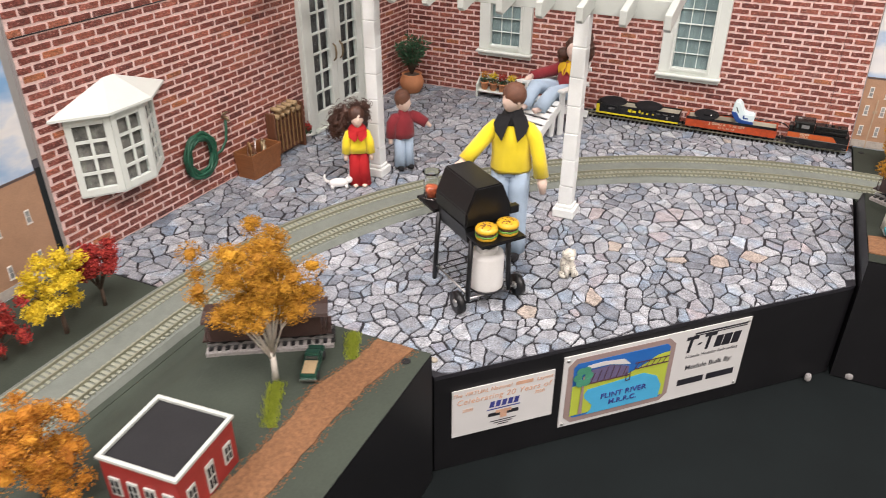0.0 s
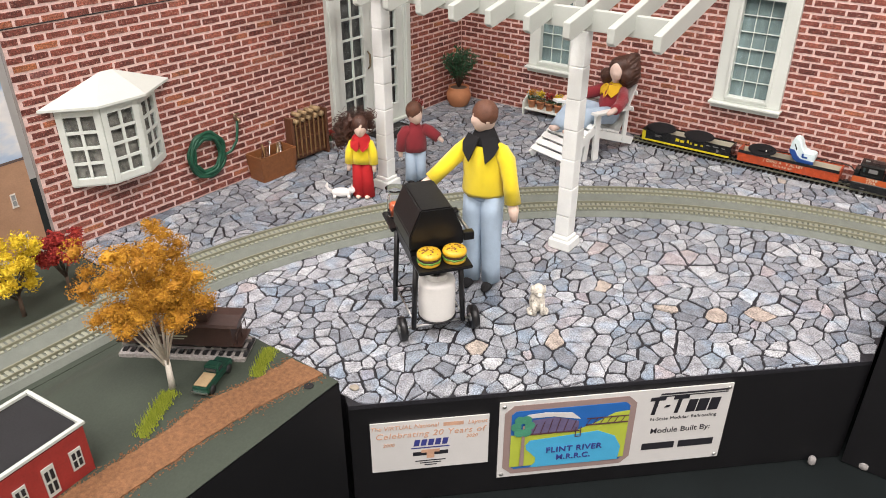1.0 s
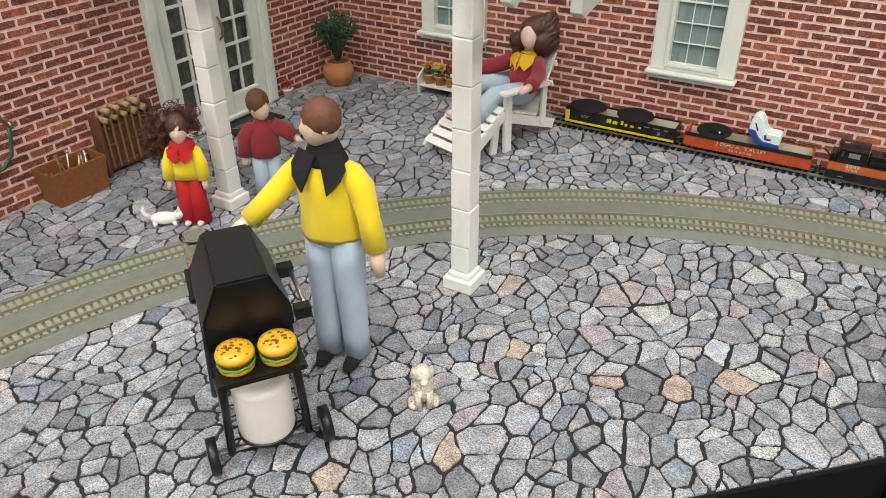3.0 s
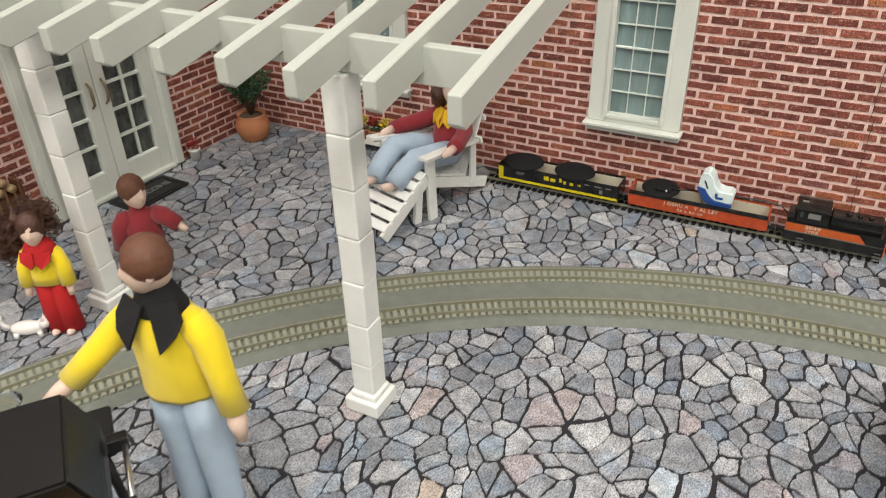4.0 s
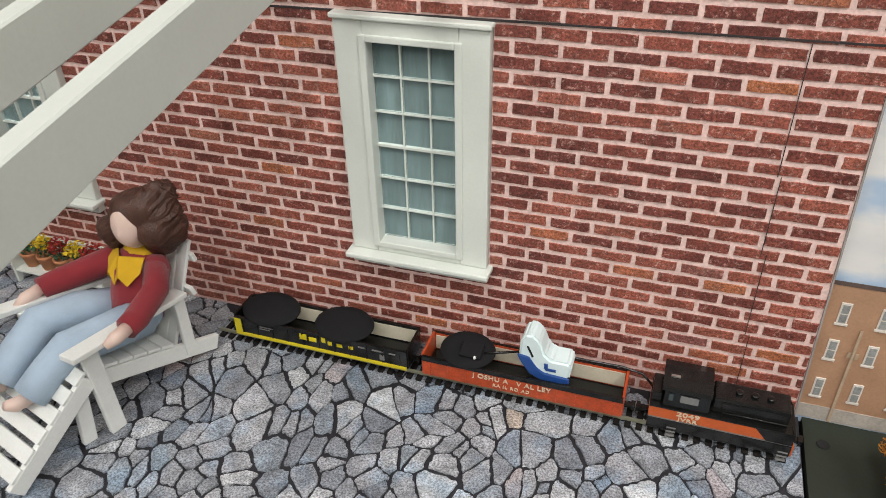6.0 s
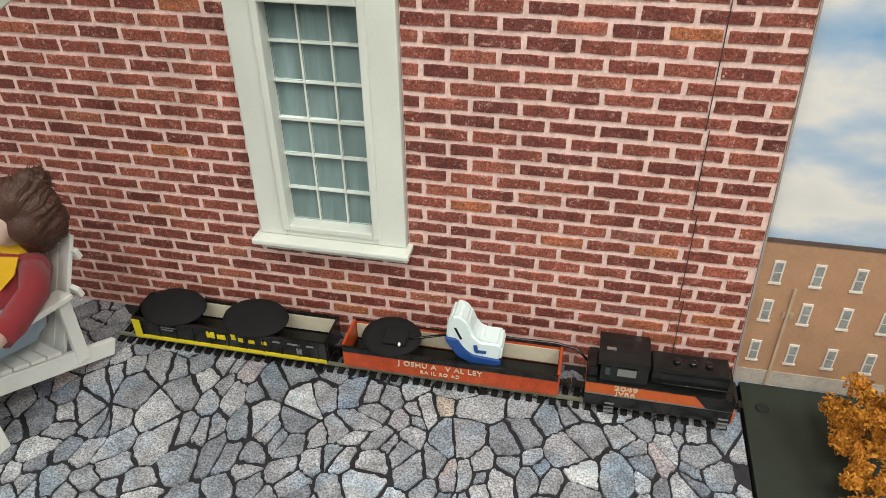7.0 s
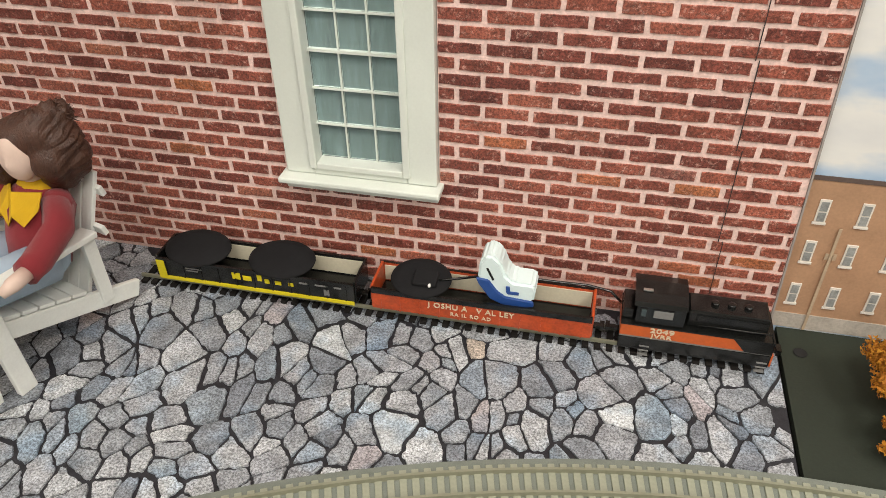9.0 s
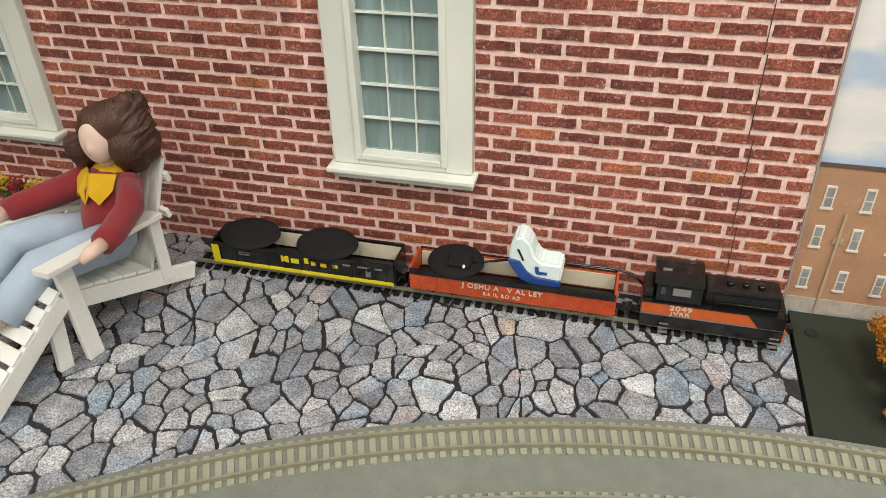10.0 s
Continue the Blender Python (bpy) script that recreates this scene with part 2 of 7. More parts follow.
# the table under a dark cloth, with a slightly uneven top
table = thing("display_table", "long display table under a dark green-black cloth", "table", 0.1, 0.475, -0.8302)
table.matrix_world = pose(0, 0, 0)
bm = bmesh.new()
box(bm, -0.75, 0.95, -0.4, 1.35, TABLE - 0.012, TABLE)
bmesh.ops.subdivide_edges(bm, edges=[e for e in bm.edges if abs(e.verts[0].co.z - e.verts[1].co.z) < 1e-6], cuts=24, use_grid_fill=True)
for v in bm.verts:
    v.co.z += 0.0012 * noise.noise(Vector((v.co.x * 14, v.co.y * 14, 3)))
part("cloth_top", bm, CLOTH, table, smooth=True)
for x0, y0, x1, y1 in ((-0.75, -0.4, 0.95, -0.4), (0.95, -0.4, 0.95, 1.35), (0.95, 1.35, -0.75, 1.35), (-0.75, 1.35, -0.75, -0.4)):
    bm = bmesh.new()
    side, out = Vector((x1 - x0, y1 - y0, 0)).normalized(), Vector((y1 - y0, x0 - x1, 0)).normalized()
    length = math.hypot(x1 - x0, y1 - y0)
    rows_z = [TABLE - 0.006 - (0.823 + TABLE) * k / 8 for k in range(9)]
    sheet = [[bm.verts.new(Vector((x0, y0, z)) + side * (length * i / 60) + out * (0.001 + 0.02 * (TABLE - z) * (1 + math.sin(i * 0.9 + math.sin(i * 0.37) * 2)))) for i in range(61)] for z in rows_z]
    for ra, rb in zip(sheet, sheet[1:]):
        for i in range(60):
            bm.faces.new((ra[i], ra[i + 1], rb[i + 1], rb[i]))
    part("cloth_drop", bm, CLOTH, table, smooth=True)


def deck(name, outline, top_material, label, thick=0.004):
    """A layout module: a black box standing on the table, with its ground on top."""
    body = bmesh.new()
    prism(body, outline, TABLE + 0.001, -thick)
    ob = tagged(part(name, body, BLACK), label, "layout module", kind="structure")
    top = bmesh.new()
    prism(top, outline, -thick + 0.0002, 0.0 if top_material is not JOINT else -0.0008)
    part("ground", top, top_material, ob)
    return ob


CORNER = [(left_foot(YF) - 0.006, YF), (-0.058, YF), (-0.05, 0.506), (0.203, 0.746), (0.203, YB + 0.006), (XL - 0.006, YB + 0.006)]
patio = deck("pavement_patio", CORNER, JOINT, "corner module with a printed grey flagstone patio, cut off at its front")
LEFT_TOP, LEFT_X, LEFT_Y = 0.025, -0.048, 0.4985
left_deck = deck("ground_left", [(XLF - 0.006, -0.1), (-0.222, -0.1), (-0.222, YF - 0.0015), (XLF - 0.006, YF - 0.0015)], GREEN, "neighbouring module with dull green painted ground")
# its front part lies higher: a bank rises from the track
bm = bmesh.new()
rise = [(-0.2217, -0.0002), (-0.216, 0.0004), (-0.206, 0.005), (-0.194, 0.0125), (-0.183, 0.0195), (-0.174, 0.0238), (-0.166, LEFT_TOP), (LEFT_X, LEFT_TOP)]
rows_y = [-0.1 + (LEFT_Y + 0.1) * k / 30 for k in range(31)]
grid = [[bm.verts.new((x, y, z + (0.0005 * noise.noise(Vector((x * 60, y * 60, 2))) if 0.001 < z else 0))) for x, z in rise] for y in rows_y]
for ra, rb in zip(grid, grid[1:]):
    for i in range(len(rise) - 1):
        bm.faces.new((ra[i], ra[i + 1], rb[i + 1], rb[i]))
part("raised_ground", bm, GREEN, left_deck, smooth=True)
bm = bmesh.new()
prism(bm, [(rise[0][0], TABLE + 0.001)] + [(x, z - 0.0012) for x, z in rise] + [(LEFT_X, TABLE + 0.001)], -LEFT_Y, 0.1, m=Matrix.Rotation(radians(90), 4, "X"))
part("front_box", bm, BLACK, left_deck, "black painted module side")
right_deck = deck("ground_right", [(0.2045, 0.9085), (0.62, 0.9085), (0.62, YB + 0.006), (0.2045, YB + 0.006)], GREEN_DARK, "neighbouring module with dark green ground, weaker light in its colour")
bm = bmesh.new()
rise = [(0.9083, -0.0002), (0.904, 0.0006), (0.896, 0.006), (0.888, 0.014), (0.881, 0.0205), (0.874, 0.0242), (0.868, LEFT_TOP), (0.7415, LEFT_TOP)]
grid = [[bm.verts.new((0.2055 + 0.4145 * k / 24, y, z + (0.0005 * noise.noise(Vector((k * 1.3, y * 60, 5))) if 0.001 < z else 0))) for y, z in rise] for k in range(25)]
for ra, rb in zip(grid, grid[1:]):
    for i in range(len(rise) - 1):
        bm.faces.new((ra[i], rb[i], rb[i + 1], ra[i + 1]))
bmesh.ops.recalc_face_normals(bm, faces=bm.faces)
part("raised_ground", bm, GREEN_DARK, right_deck, smooth=True)
bm = bmesh.new()
prism(bm, [(rise[0][0], TABLE + 0.001)] + [(y, z - 0.0012) for y, z in rise] + [(rise[-1][0], TABLE + 0.001)], 0.2055, 0.62, m=Matrix.Rotation(radians(90), 4, "Z") @ Matrix.Rotation(radians(90), 4, "X"))
part("front_box", bm, BLACK, right_deck, "black painted module side")


# ---- double track on its raised roadbed ----
CX, CY, R_OUT, R_IN = 0.2195, 0.4655, 0.4935, 0.4605


def along(r, s):
    """A point of the curve of radius r, s from 0 (left module's end) to 3 (right module's end), and its heading."""
    if s < 1:
        return Vector((CX - r, -0.1 + (CY + 0.1) * s, 0)), Vector((0, 1, 0))
    if s < 2:
        a = math.pi - (s - 1) * math.pi / 2
        return Vector((CX + r * math.cos(a), CY + r * math.sin(a), 0)), Vector((math.sin(a), -math.cos(a), 0))
    return Vector((CX + (s - 2) * 0.4, CY + r, 0)), Vector((1, 0, 0))


def sweep(bm, r, profile, steps, mi=0):
    rings = []
    for s in steps:
        p, d = along(r, s)
        out = Vector((-d.y, d.x, 0))
        rings.append([bm.verts.new(p + out * o + Vector((0, 0, z))) for o, z in profile])
    k = len(profile)
    for a, c in zip(rings, rings[1:]):
        for i in range(k):
            bm.faces.new((a[i], a[(i + 1) % k], c[(i + 1) % k], c[i])).material_index = mi
    bm.faces.new(rings[0])
    bm.faces.new(rings[-1][::-1])


STEPS = [i / 6 for i in range(6)] + [1 + i / 48 for i in range(49)] + [2 + i / 4 for i in range(1, 5)]
R_MID = (R_OUT + R_IN) / 2
track = thing("railway_track", "curved double model railway track on grey ballast with pale concrete ties", "railway track")
bm = bmesh.new()
sweep(bm, R_MID, [(-0.0305, 0.0002), (-0.027, 0.0042), (-0.006, 0.0046), (0.006, 0.0048), (0.027, 0.0052), (0.0305, 0.0002)], STEPS)
part("roadbed", bm, BALLAST, track, "grey ballasted plastic roadbed")
for r in (R_OUT, R_IN):
    for off in (-0.0047, 0.0047):
        bm = bmesh.new()
        sweep(bm, r + off, [(-0.0005, 0.005), (0.0005, 0.005), (0.0005, 0.0074), (-0.0005, 0.0074)], STEPS)
        part("rail", bm, RAIL, track, "dull brassy rail")
bm = bmesh.new()
box(bm, -0.0013, 0.0013, -0.008, 0.008, 0.0044, 0.0056, bevel=0.0002)
tie_mesh = part("tie", bm, TIE, track)
tie_data = tie_mesh.data
tie_rest = bmesh.new()
ties = []
for r in (R_OUT, R_IN):
    length = (CY + 0.1) + r * math.pi / 2 + 0.4
    n_ties = int(length / 0.0044)
    for i in range(n_ties):
        d = (i + 0.5) * length / n_ties
        s = d / (CY + 0.1) if d < CY + 0.1 else 1 + (d - CY - 0.1) / (r * math.pi / 2) if d < CY + 0.1 + r * math.pi / 2 else 2 + (d - CY - 0.1 - r * math.pi / 2) / 0.4
        p, dr = along(r, s)
        ties.append((p, math.degrees(math.atan2(dr.y, dr.x))))
ties.sort(key=lambda q: (q[0] - Vector((0.08, 0.93, 0))).length)
tie_mesh.matrix_basis = pose(*ties[0][0], 0, 0, ties[0][1])
for p, a in ties[1:280]:
    o = new("tie", tie_data)
    o.parent = track
    o.matrix_basis = pose(*p, 0, 0, a)
for p, a in ties[280:]:
    box(tie_rest, -0.0013, 0.0013, -0.008, 0.008, 0.0044, 0.0056, m=pose(*p, 0, 0, a))
tagged(part("far_tie", tie_rest, TIE, track), kind="stuff")

# ---- house walls: panels with raised printed bricks ----
WALL_TOP = 0.3
PITCH_X, PITCH_Z = 0.0195, 0.0065
openings_back = [(-0.0175, 0.0515, 0.0515, 0.1735), (-0.2433, -0.1743, 0.0515, 0.1735)]
openings_left = [(0.819, 0.948, -0.01, 0.196), (0.532, 0.613, 0.052, 0.118)]


def brick_field(u0, u1, holes, rng, lean=0.0):
    """Half-bond courses over u0..u1: (u from, u to, z from, z to) of each brick, cut at the openings."""
    out, row, z = [], 0, 0.0
    while z < WALL_TOP - 0.002:
        u = math.floor(u0 / PITCH_X) * PITCH_X + (0.0014 if row % 2 else 0.0119 - PITCH_X)
        while u < u1 - lean * z - 0.002:
            a, b = max(u, u0), min(u + PITCH_X - 0.0015, u1 - lean * z)
            u += PITCH_X
            z0, z1 = z + 0.00075, z + PITCH_Z - 0.00075
            spans = [(a, b)]
            for h0, h1, hz0, hz1 in holes:
                if z1 > hz0 and z0 < hz1:
                    spans = [s for p, q in spans for s in ((p, min(q, h0)), (max(p, h1), q))]
            for p, q in spans:
                if q - p > 0.0018:
                    out.append((p, q, z0 + rng.uniform(-0.00025, 0.00025), z1 + rng.uniform(-0.00025, 0.00025)))
        z += PITCH_Z
        row += 1
    return out


def brick_mesh(bm, w, hgt, m=None, salt=0):
    """One brick face: x along the wall, z up, standing 0.5 mm proud towards -y, with eased and ragged arrises."""
    e, d = 0.0003, 0.0005
    r = random.Random(int(w * 1e6) * 31 + int(hgt * 1e6) * 7 + salt)
    cols = 5 if w > 0.009 else 2
    ring = [(-w / 2 + w * k / cols, -hgt / 2) for k in range(cols)] + [(w / 2, -hgt / 2), (w / 2, 0)]
    ring += [(w / 2 - w * k / cols, hgt / 2) for k in range(cols)] + [(-w / 2, hgt / 2), (-w / 2, 0)]
    lo, hi = [], []
    for x, z in ring:
        jx, jz = r.uniform(-0.00012, 0.00042), r.uniform(-0.00016, 0.00042)
        ix = 0 if abs(x) < w / 2 - 1e-6 else math.copysign(e + jx, x)
        iz = math.copysign(e + jz, z) if z else 0
        lo.append(bm.verts.new((x - 0.6 * ix, 0, z - 0.6 * iz)))
        hi.append(bm.verts.new((x - ix, -d, z - iz)))
    bm.faces.new(hi)
    k = len(lo)
    for i in range(k):
        bm.faces.new((lo[i], lo[(i + 1) % k], hi[(i + 1) % k], hi[i]))
    if m:
        for v in lo + hi:
            v.co = m @ v.co


def brick_wall(name, label, frame_m, u0, u1, holes, lean=0.0):
    """A wall panel with its openings cut through; frame_m lays u along the wall and -y out of its face."""
    cuts = sorted({u0, u1, *[h for o in holes for h in o[:2]]})
    bm = bmesh.new()
    for a, b in zip(cuts, cuts[1:]):
        zs = sorted({-0.004, WALL_TOP, *[max(-0.004, z) for o in holes for z in o[2:] if o[0] <= a and o[1] >= b]})
        for z0, z1 in zip(zs, zs[1:]):
            if not any(o[0] <= a and o[1] >= b and o[2] < z1 - 1e-6 and o[3] > z0 + 1e-6 for o in holes):
                box(bm, a, b, 0, 0.003, z0, z1)
    bmesh.ops.remove_doubles(bm, verts=bm.verts, dist=1e-6)
    for v in bm.verts:
        if lean and v.co.x > u1 - 1e-5:
            v.co.x -= lean * v.co.z
    wall = tagged(part(name, bm, MORTAR), label, "wall", kind="structure")
    wall.matrix_world = frame_m
    return wall


def lay_bricks(wall, u0, u1, holes, rng, near, lean=0.0):
    field = brick_field(u0, u1, holes, rng, lean)
    field.sort(key=lambda q: abs((q[0] + q[1]) / 2 - near[0]) + 1.2 * abs((q[2] + q[3]) / 2 - near[1]))
    rest, shared = bmesh.new(), {}
    for i, (a, b, z0, z1) in enumerate(field):
        if i < 300:
            key = (round(b - a, 3), round(z1 - z0, 4), i % 9)
            if key not in shared:
                one = bmesh.new()
                brick_mesh(one, b - a, z1 - z0, None, i % 9)
                me = bpy.data.meshes.new("brick")
                one.to_mesh(me)
                one.free()
                me.materials.append(BRICK)
                shared[key] = me
            o = new("brick", shared[key])
            o.parent = wall
            o.matrix_basis = Matrix.Translation(((a + b) / 2, 0, (z0 + z1) / 2))
        else:
            brick_mesh(rest, b - a, z1 - z0, Matrix.Translation(((a + b) / 2, 0, (z0 + z1) / 2)), i)
    tagged(part("far_bricks", rest, BRICK, wall), kind="stuff")


rng = random.Random(4)
EDGE_LEAN = 0.035
BACK_M = pose(0, YB, 0)
LEFT_M = Matrix.Translation((XL, YB, 0)) @ Matrix.Rotation(radians(LEFT_TURN), 4, "Z") @ Matrix.Translation((-YB, 0, 0))
wall_back = brick_wall("wall_back", "red brick house wall with pale pink mortar and two white windows", BACK_M, XL + 0.0005, XR, openings_back, EDGE_LEAN)
wall_left = brick_wall("wall_left", "red brick house wall with a white double door and a bay window", LEFT_M, 0.5055, YB + 0.006, openings_left)

# ---- flagstones ----


def clip_cell(poly, px, py, qx, qy, gap):
    """Keep the side of poly nearer to p than to q, drawn back by half the gap."""
    nx, ny = qx - px, qy - py
    ln = math.hypot(nx, ny)
    c = (nx * (px + qx) + ny * (py + qy)) / 2 - gap / 2 * ln
    out = []
    for (ax, ay), (bx, by) in zip(poly, poly[1:] + poly[:1]):
        da, db = nx * ax + ny * ay - c, nx * bx + ny * by - c
        if da <= 0:
            out.append((ax, ay))
        if (da < 0 < db) or (db < 0 < da):
            k = da / (da - db)
            out.append((ax + k * (bx - ax), ay + k * (by - ay)))
    return out


def flagstones():
    """Irregular stones fitted over the patio: long and short ones with slivers between them."""
    r = random.Random(11)
    LONG = 1.3

    def warp(x, y):
        """Squeeze the plan unevenly, so that stones grow long in changing directions."""
        y *= LONG
        return (x + 0.0095 * noise.noise(Vector((x * 26, y * 26, 1.5))),
                y + 0.0095 * noise.noise(Vector((x * 26, y * 26, 7.5))))

    seeds = []
    for tries in range(17000):
        x, y = r.uniform(XLF - 0.02, XR + 0.02), r.uniform((YF - 0.02) / LONG, (YB + 0.02) / LONG)
        k = r.random()
        want = 0.0152 if k < 0.36 else 0.0108 if k < 0.7 else 0.0052
        if all((x - a) ** 2 + (y - b) ** 2 > (0.66 * (want + w) / 2) ** 2 for a, b, w in seeds):
            seeds.append((x, y, want))
        if len(seeds) > 2450:
            break
    stones = []
    for i, (x, y, w) in enumerate(seeds):
        poly = [(x - 0.03, y - 0.03), (x + 0.03, y - 0.03), (x + 0.03, y + 0.03), (x - 0.03, y + 0.03)]
        for j, (a, b, v) in enumerate(seeds):
            if i != j and abs(a - x) < 0.04 and abs(b - y) < 0.04:
                # larger stones take more of the ground between two seeds
                f = 0.5 + 0.16 * (w - v) / (w + v)
                qx, qy = x + (a - x) * 2 * f, y + (b - y) * 2 * f
                poly = clip_cell(poly, x, y, qx, qy, 0.0005 + 0.0017 * r.random() ** 1.5)
                if len(poly) < 3:
                    break
        if len(poly) < 3:
            continue
        out = []
        k = len(poly)
        for n_ in range(k):
            p, q, s = Vector(poly[n_ - 1]), Vector(poly[n_]), Vector(poly[(n_ + 1) % k])
            lp, ls = (p - q).length, (s - q).length
            cut = min(0.0004, 0.25 * lp, 0.25 * ls)
            out += [q + (p - q) / max(lp, 1e-6) * cut, q + (s - q) / max(ls, 1e-6) * cut]
            if ls > 0.0035:
                many = min(5, int(ls / 0.0018))
                for f_ in range(1, many + 1):
                    out.append(q.lerp(s, f_ / (many + 1)) + Vector((r.uniform(-0.0004, 0.0004), r.uniform(-0.0004, 0.0004))))
        out = [warp(q.x + r.uniform(-0.0002, 0.0002), q.y + r.uniform(-0.0002, 0.0002)) for q in out]
        cx, cy = sum(q[0] for q in out) / len(out), sum(q[1] for q in out) / len(out)
        if not (XLF - 0.003 < cx < XR + 0.005 and YF - 0.004 < cy < YB + 0.002):
            continue
        for clip in ((XR + 0.0026, cy, 1, 0), (XL + 0.0004, YB, -math.sin(radians(LEFT_TURN)), math.cos(radians(LEFT_TURN))), (cx, YB - 0.0008, 0, 1), (cx, YF + 0.0004, 0, -1), (-0.05, 0.5068, 0.6883, -0.7255)):
            out = cut_at(out, *clip)
            if len(out) < 3:
                break
        if len(out) < 3:
            continue
        area = abs(sum(p[0] * q[1] - q[0] * p[1] for p, q in zip(out, out[1:] + out[:1]))) / 2
        if area < 2.0e-6:
            continue
        cx, cy = sum(q[0] for q in out) / len(out), sum(q[1] for q in out) / len(out)
        stones.append((cx, cy, out))
    return stones


def cut_at(poly, px_, py_, nx, ny):
    """Keep what lies behind the line through p with the outward normal n."""
    out = []
    for (ax, ay), (bx, by) in zip(poly, poly[1:] + poly[:1]):
        da, db = (ax - px_) * nx + (ay - py_) * ny, (bx - px_) * nx + (by - py_) * ny
        if da <= 0:
            out.append((ax, ay))
        if (da < 0 < db) or (db < 0 < da):
            k = da / (da - db)
            out.append((ax + k * (bx - ax), ay + k * (by - ay)))
    return out


def stone_mesh(bm, outline, cx, cy, top):
    lo = [bm.verts.new((a - cx, b - cy, -0.0008)) for a, b in outline]
    hi = [bm.verts.new(((a - cx) * 0.975, (b - cy) * 0.975, top)) for a, b in outline]
    bm.faces.new(hi)
    k = len(lo)
    for i in range(k):
        bm.faces.new((lo[i], lo[(i + 1) % k], hi[(i + 1) % k], hi[i]))


# ---- windows and doors ----
def glass_mat(name, tint, rough):
    m = bpy.data.materials.new(name)
    t, n, l, b = nodes_of(m)
    b.inputs["Base Color"].default_value = (*tint, 1)
    b.inputs["Transmission Weight"].default_value = 1.0
    b.inputs["Roughness"].default_value, b.inputs["IOR"].default_value = rough, 1.12
    wv = n.new("ShaderNodeTexNoise")
    wv.inputs["Scale"].default_value = 60
    bp = n.new("ShaderNodeBump")
    bp.inputs["Strength"].default_value, bp.inputs["Distance"].default_value = 0.15, 0.0005
    l.new(wv.outputs["Fac"], bp.inputs["Height"])
    l.new(bp.outputs["Normal"], b.inputs["Normal"])
    return m


PANE = glass_mat("clear_plastic_pane", (0.86, 0.93, 0.94), 0.06)
CURTAIN = surface("grey_green_curtain_print", (0.15, 0.196, 0.19), 0.7, vary=0.32, scale=70, grain=300, bump=0.1, stretch=(3.0, 3.0, 0.4))
# room darkness put into a sheet's colour, with faint lace over it
DARK_SHEET = surface("painted_dark_room_with_lace", (0.1, 0.093, 0.087), 0.7, vary=0.9, scale=130, grain=420, bump=0.05, stretch=(2.0, 2.0, 0.6))
# the bay's lit inside and its reflections, painted as grey-brown blotches
LIT_INSIDE = surface("painted_lit_inside", (0.17, 0.15, 0.128), 0.8, vary=0.75, scale=75, grain=380, bump=0.05, stretch=(1.0, 1.0, 0.6))
BRASS = surface("aged_brass", (0.26, 0.2, 0.12), 0.38, metal=0.8, vary=0.2, bump=0)


def bars(parent, name, material, spans, y0, y1):
    for x0, x1, z0, z1 in spans:
        bm = bmesh.new()
        box(bm, x0, x1, y0, y1, z0, z1, bevel=min(0.0003, (x1 - x0) / 4, (z1 - z0) / 4))
        part(name, bm, material, parent)


def pane_grid(parent, x0, x1, z0, z1, cols, rows, y, bar, heavy=None):
    """Panes with glazing bars between them."""
    dx, dz = (x1 - x0) / cols, (z1 - z0) / rows
    for i in range(cols):
        for j in range(rows):
            bm = bmesh.new()
            box(bm, x0 + i * dx + bar / 2, x0 + (i + 1) * dx - bar / 2, y, y + 0.0008, z0 + j * dz + bar / 2, z0 + (j + 1) * dz - bar / 2)
            part("pane", bm, PANE, parent).visible_shadow = False
    for i in range(1, cols):
        bm = bmesh.new()
        box(bm, x0 + i * dx - bar / 2, x0 + i * dx + bar / 2, y - 0.0006, y + 0.0014, z0, z1)
        part("glazing_bar", bm, WHITE_WOOD, parent)
    for j in range(1, rows):
        w = bar * (1.7 if j == heavy else 1)
        bm = bmesh.new()
        box(bm, x0, x1, y - 0.0008, y + 0.0016, z0 + j * dz - w / 2, z0 + j * dz + w / 2)
        part("glazing_bar", bm, WHITE_WOOD, parent)


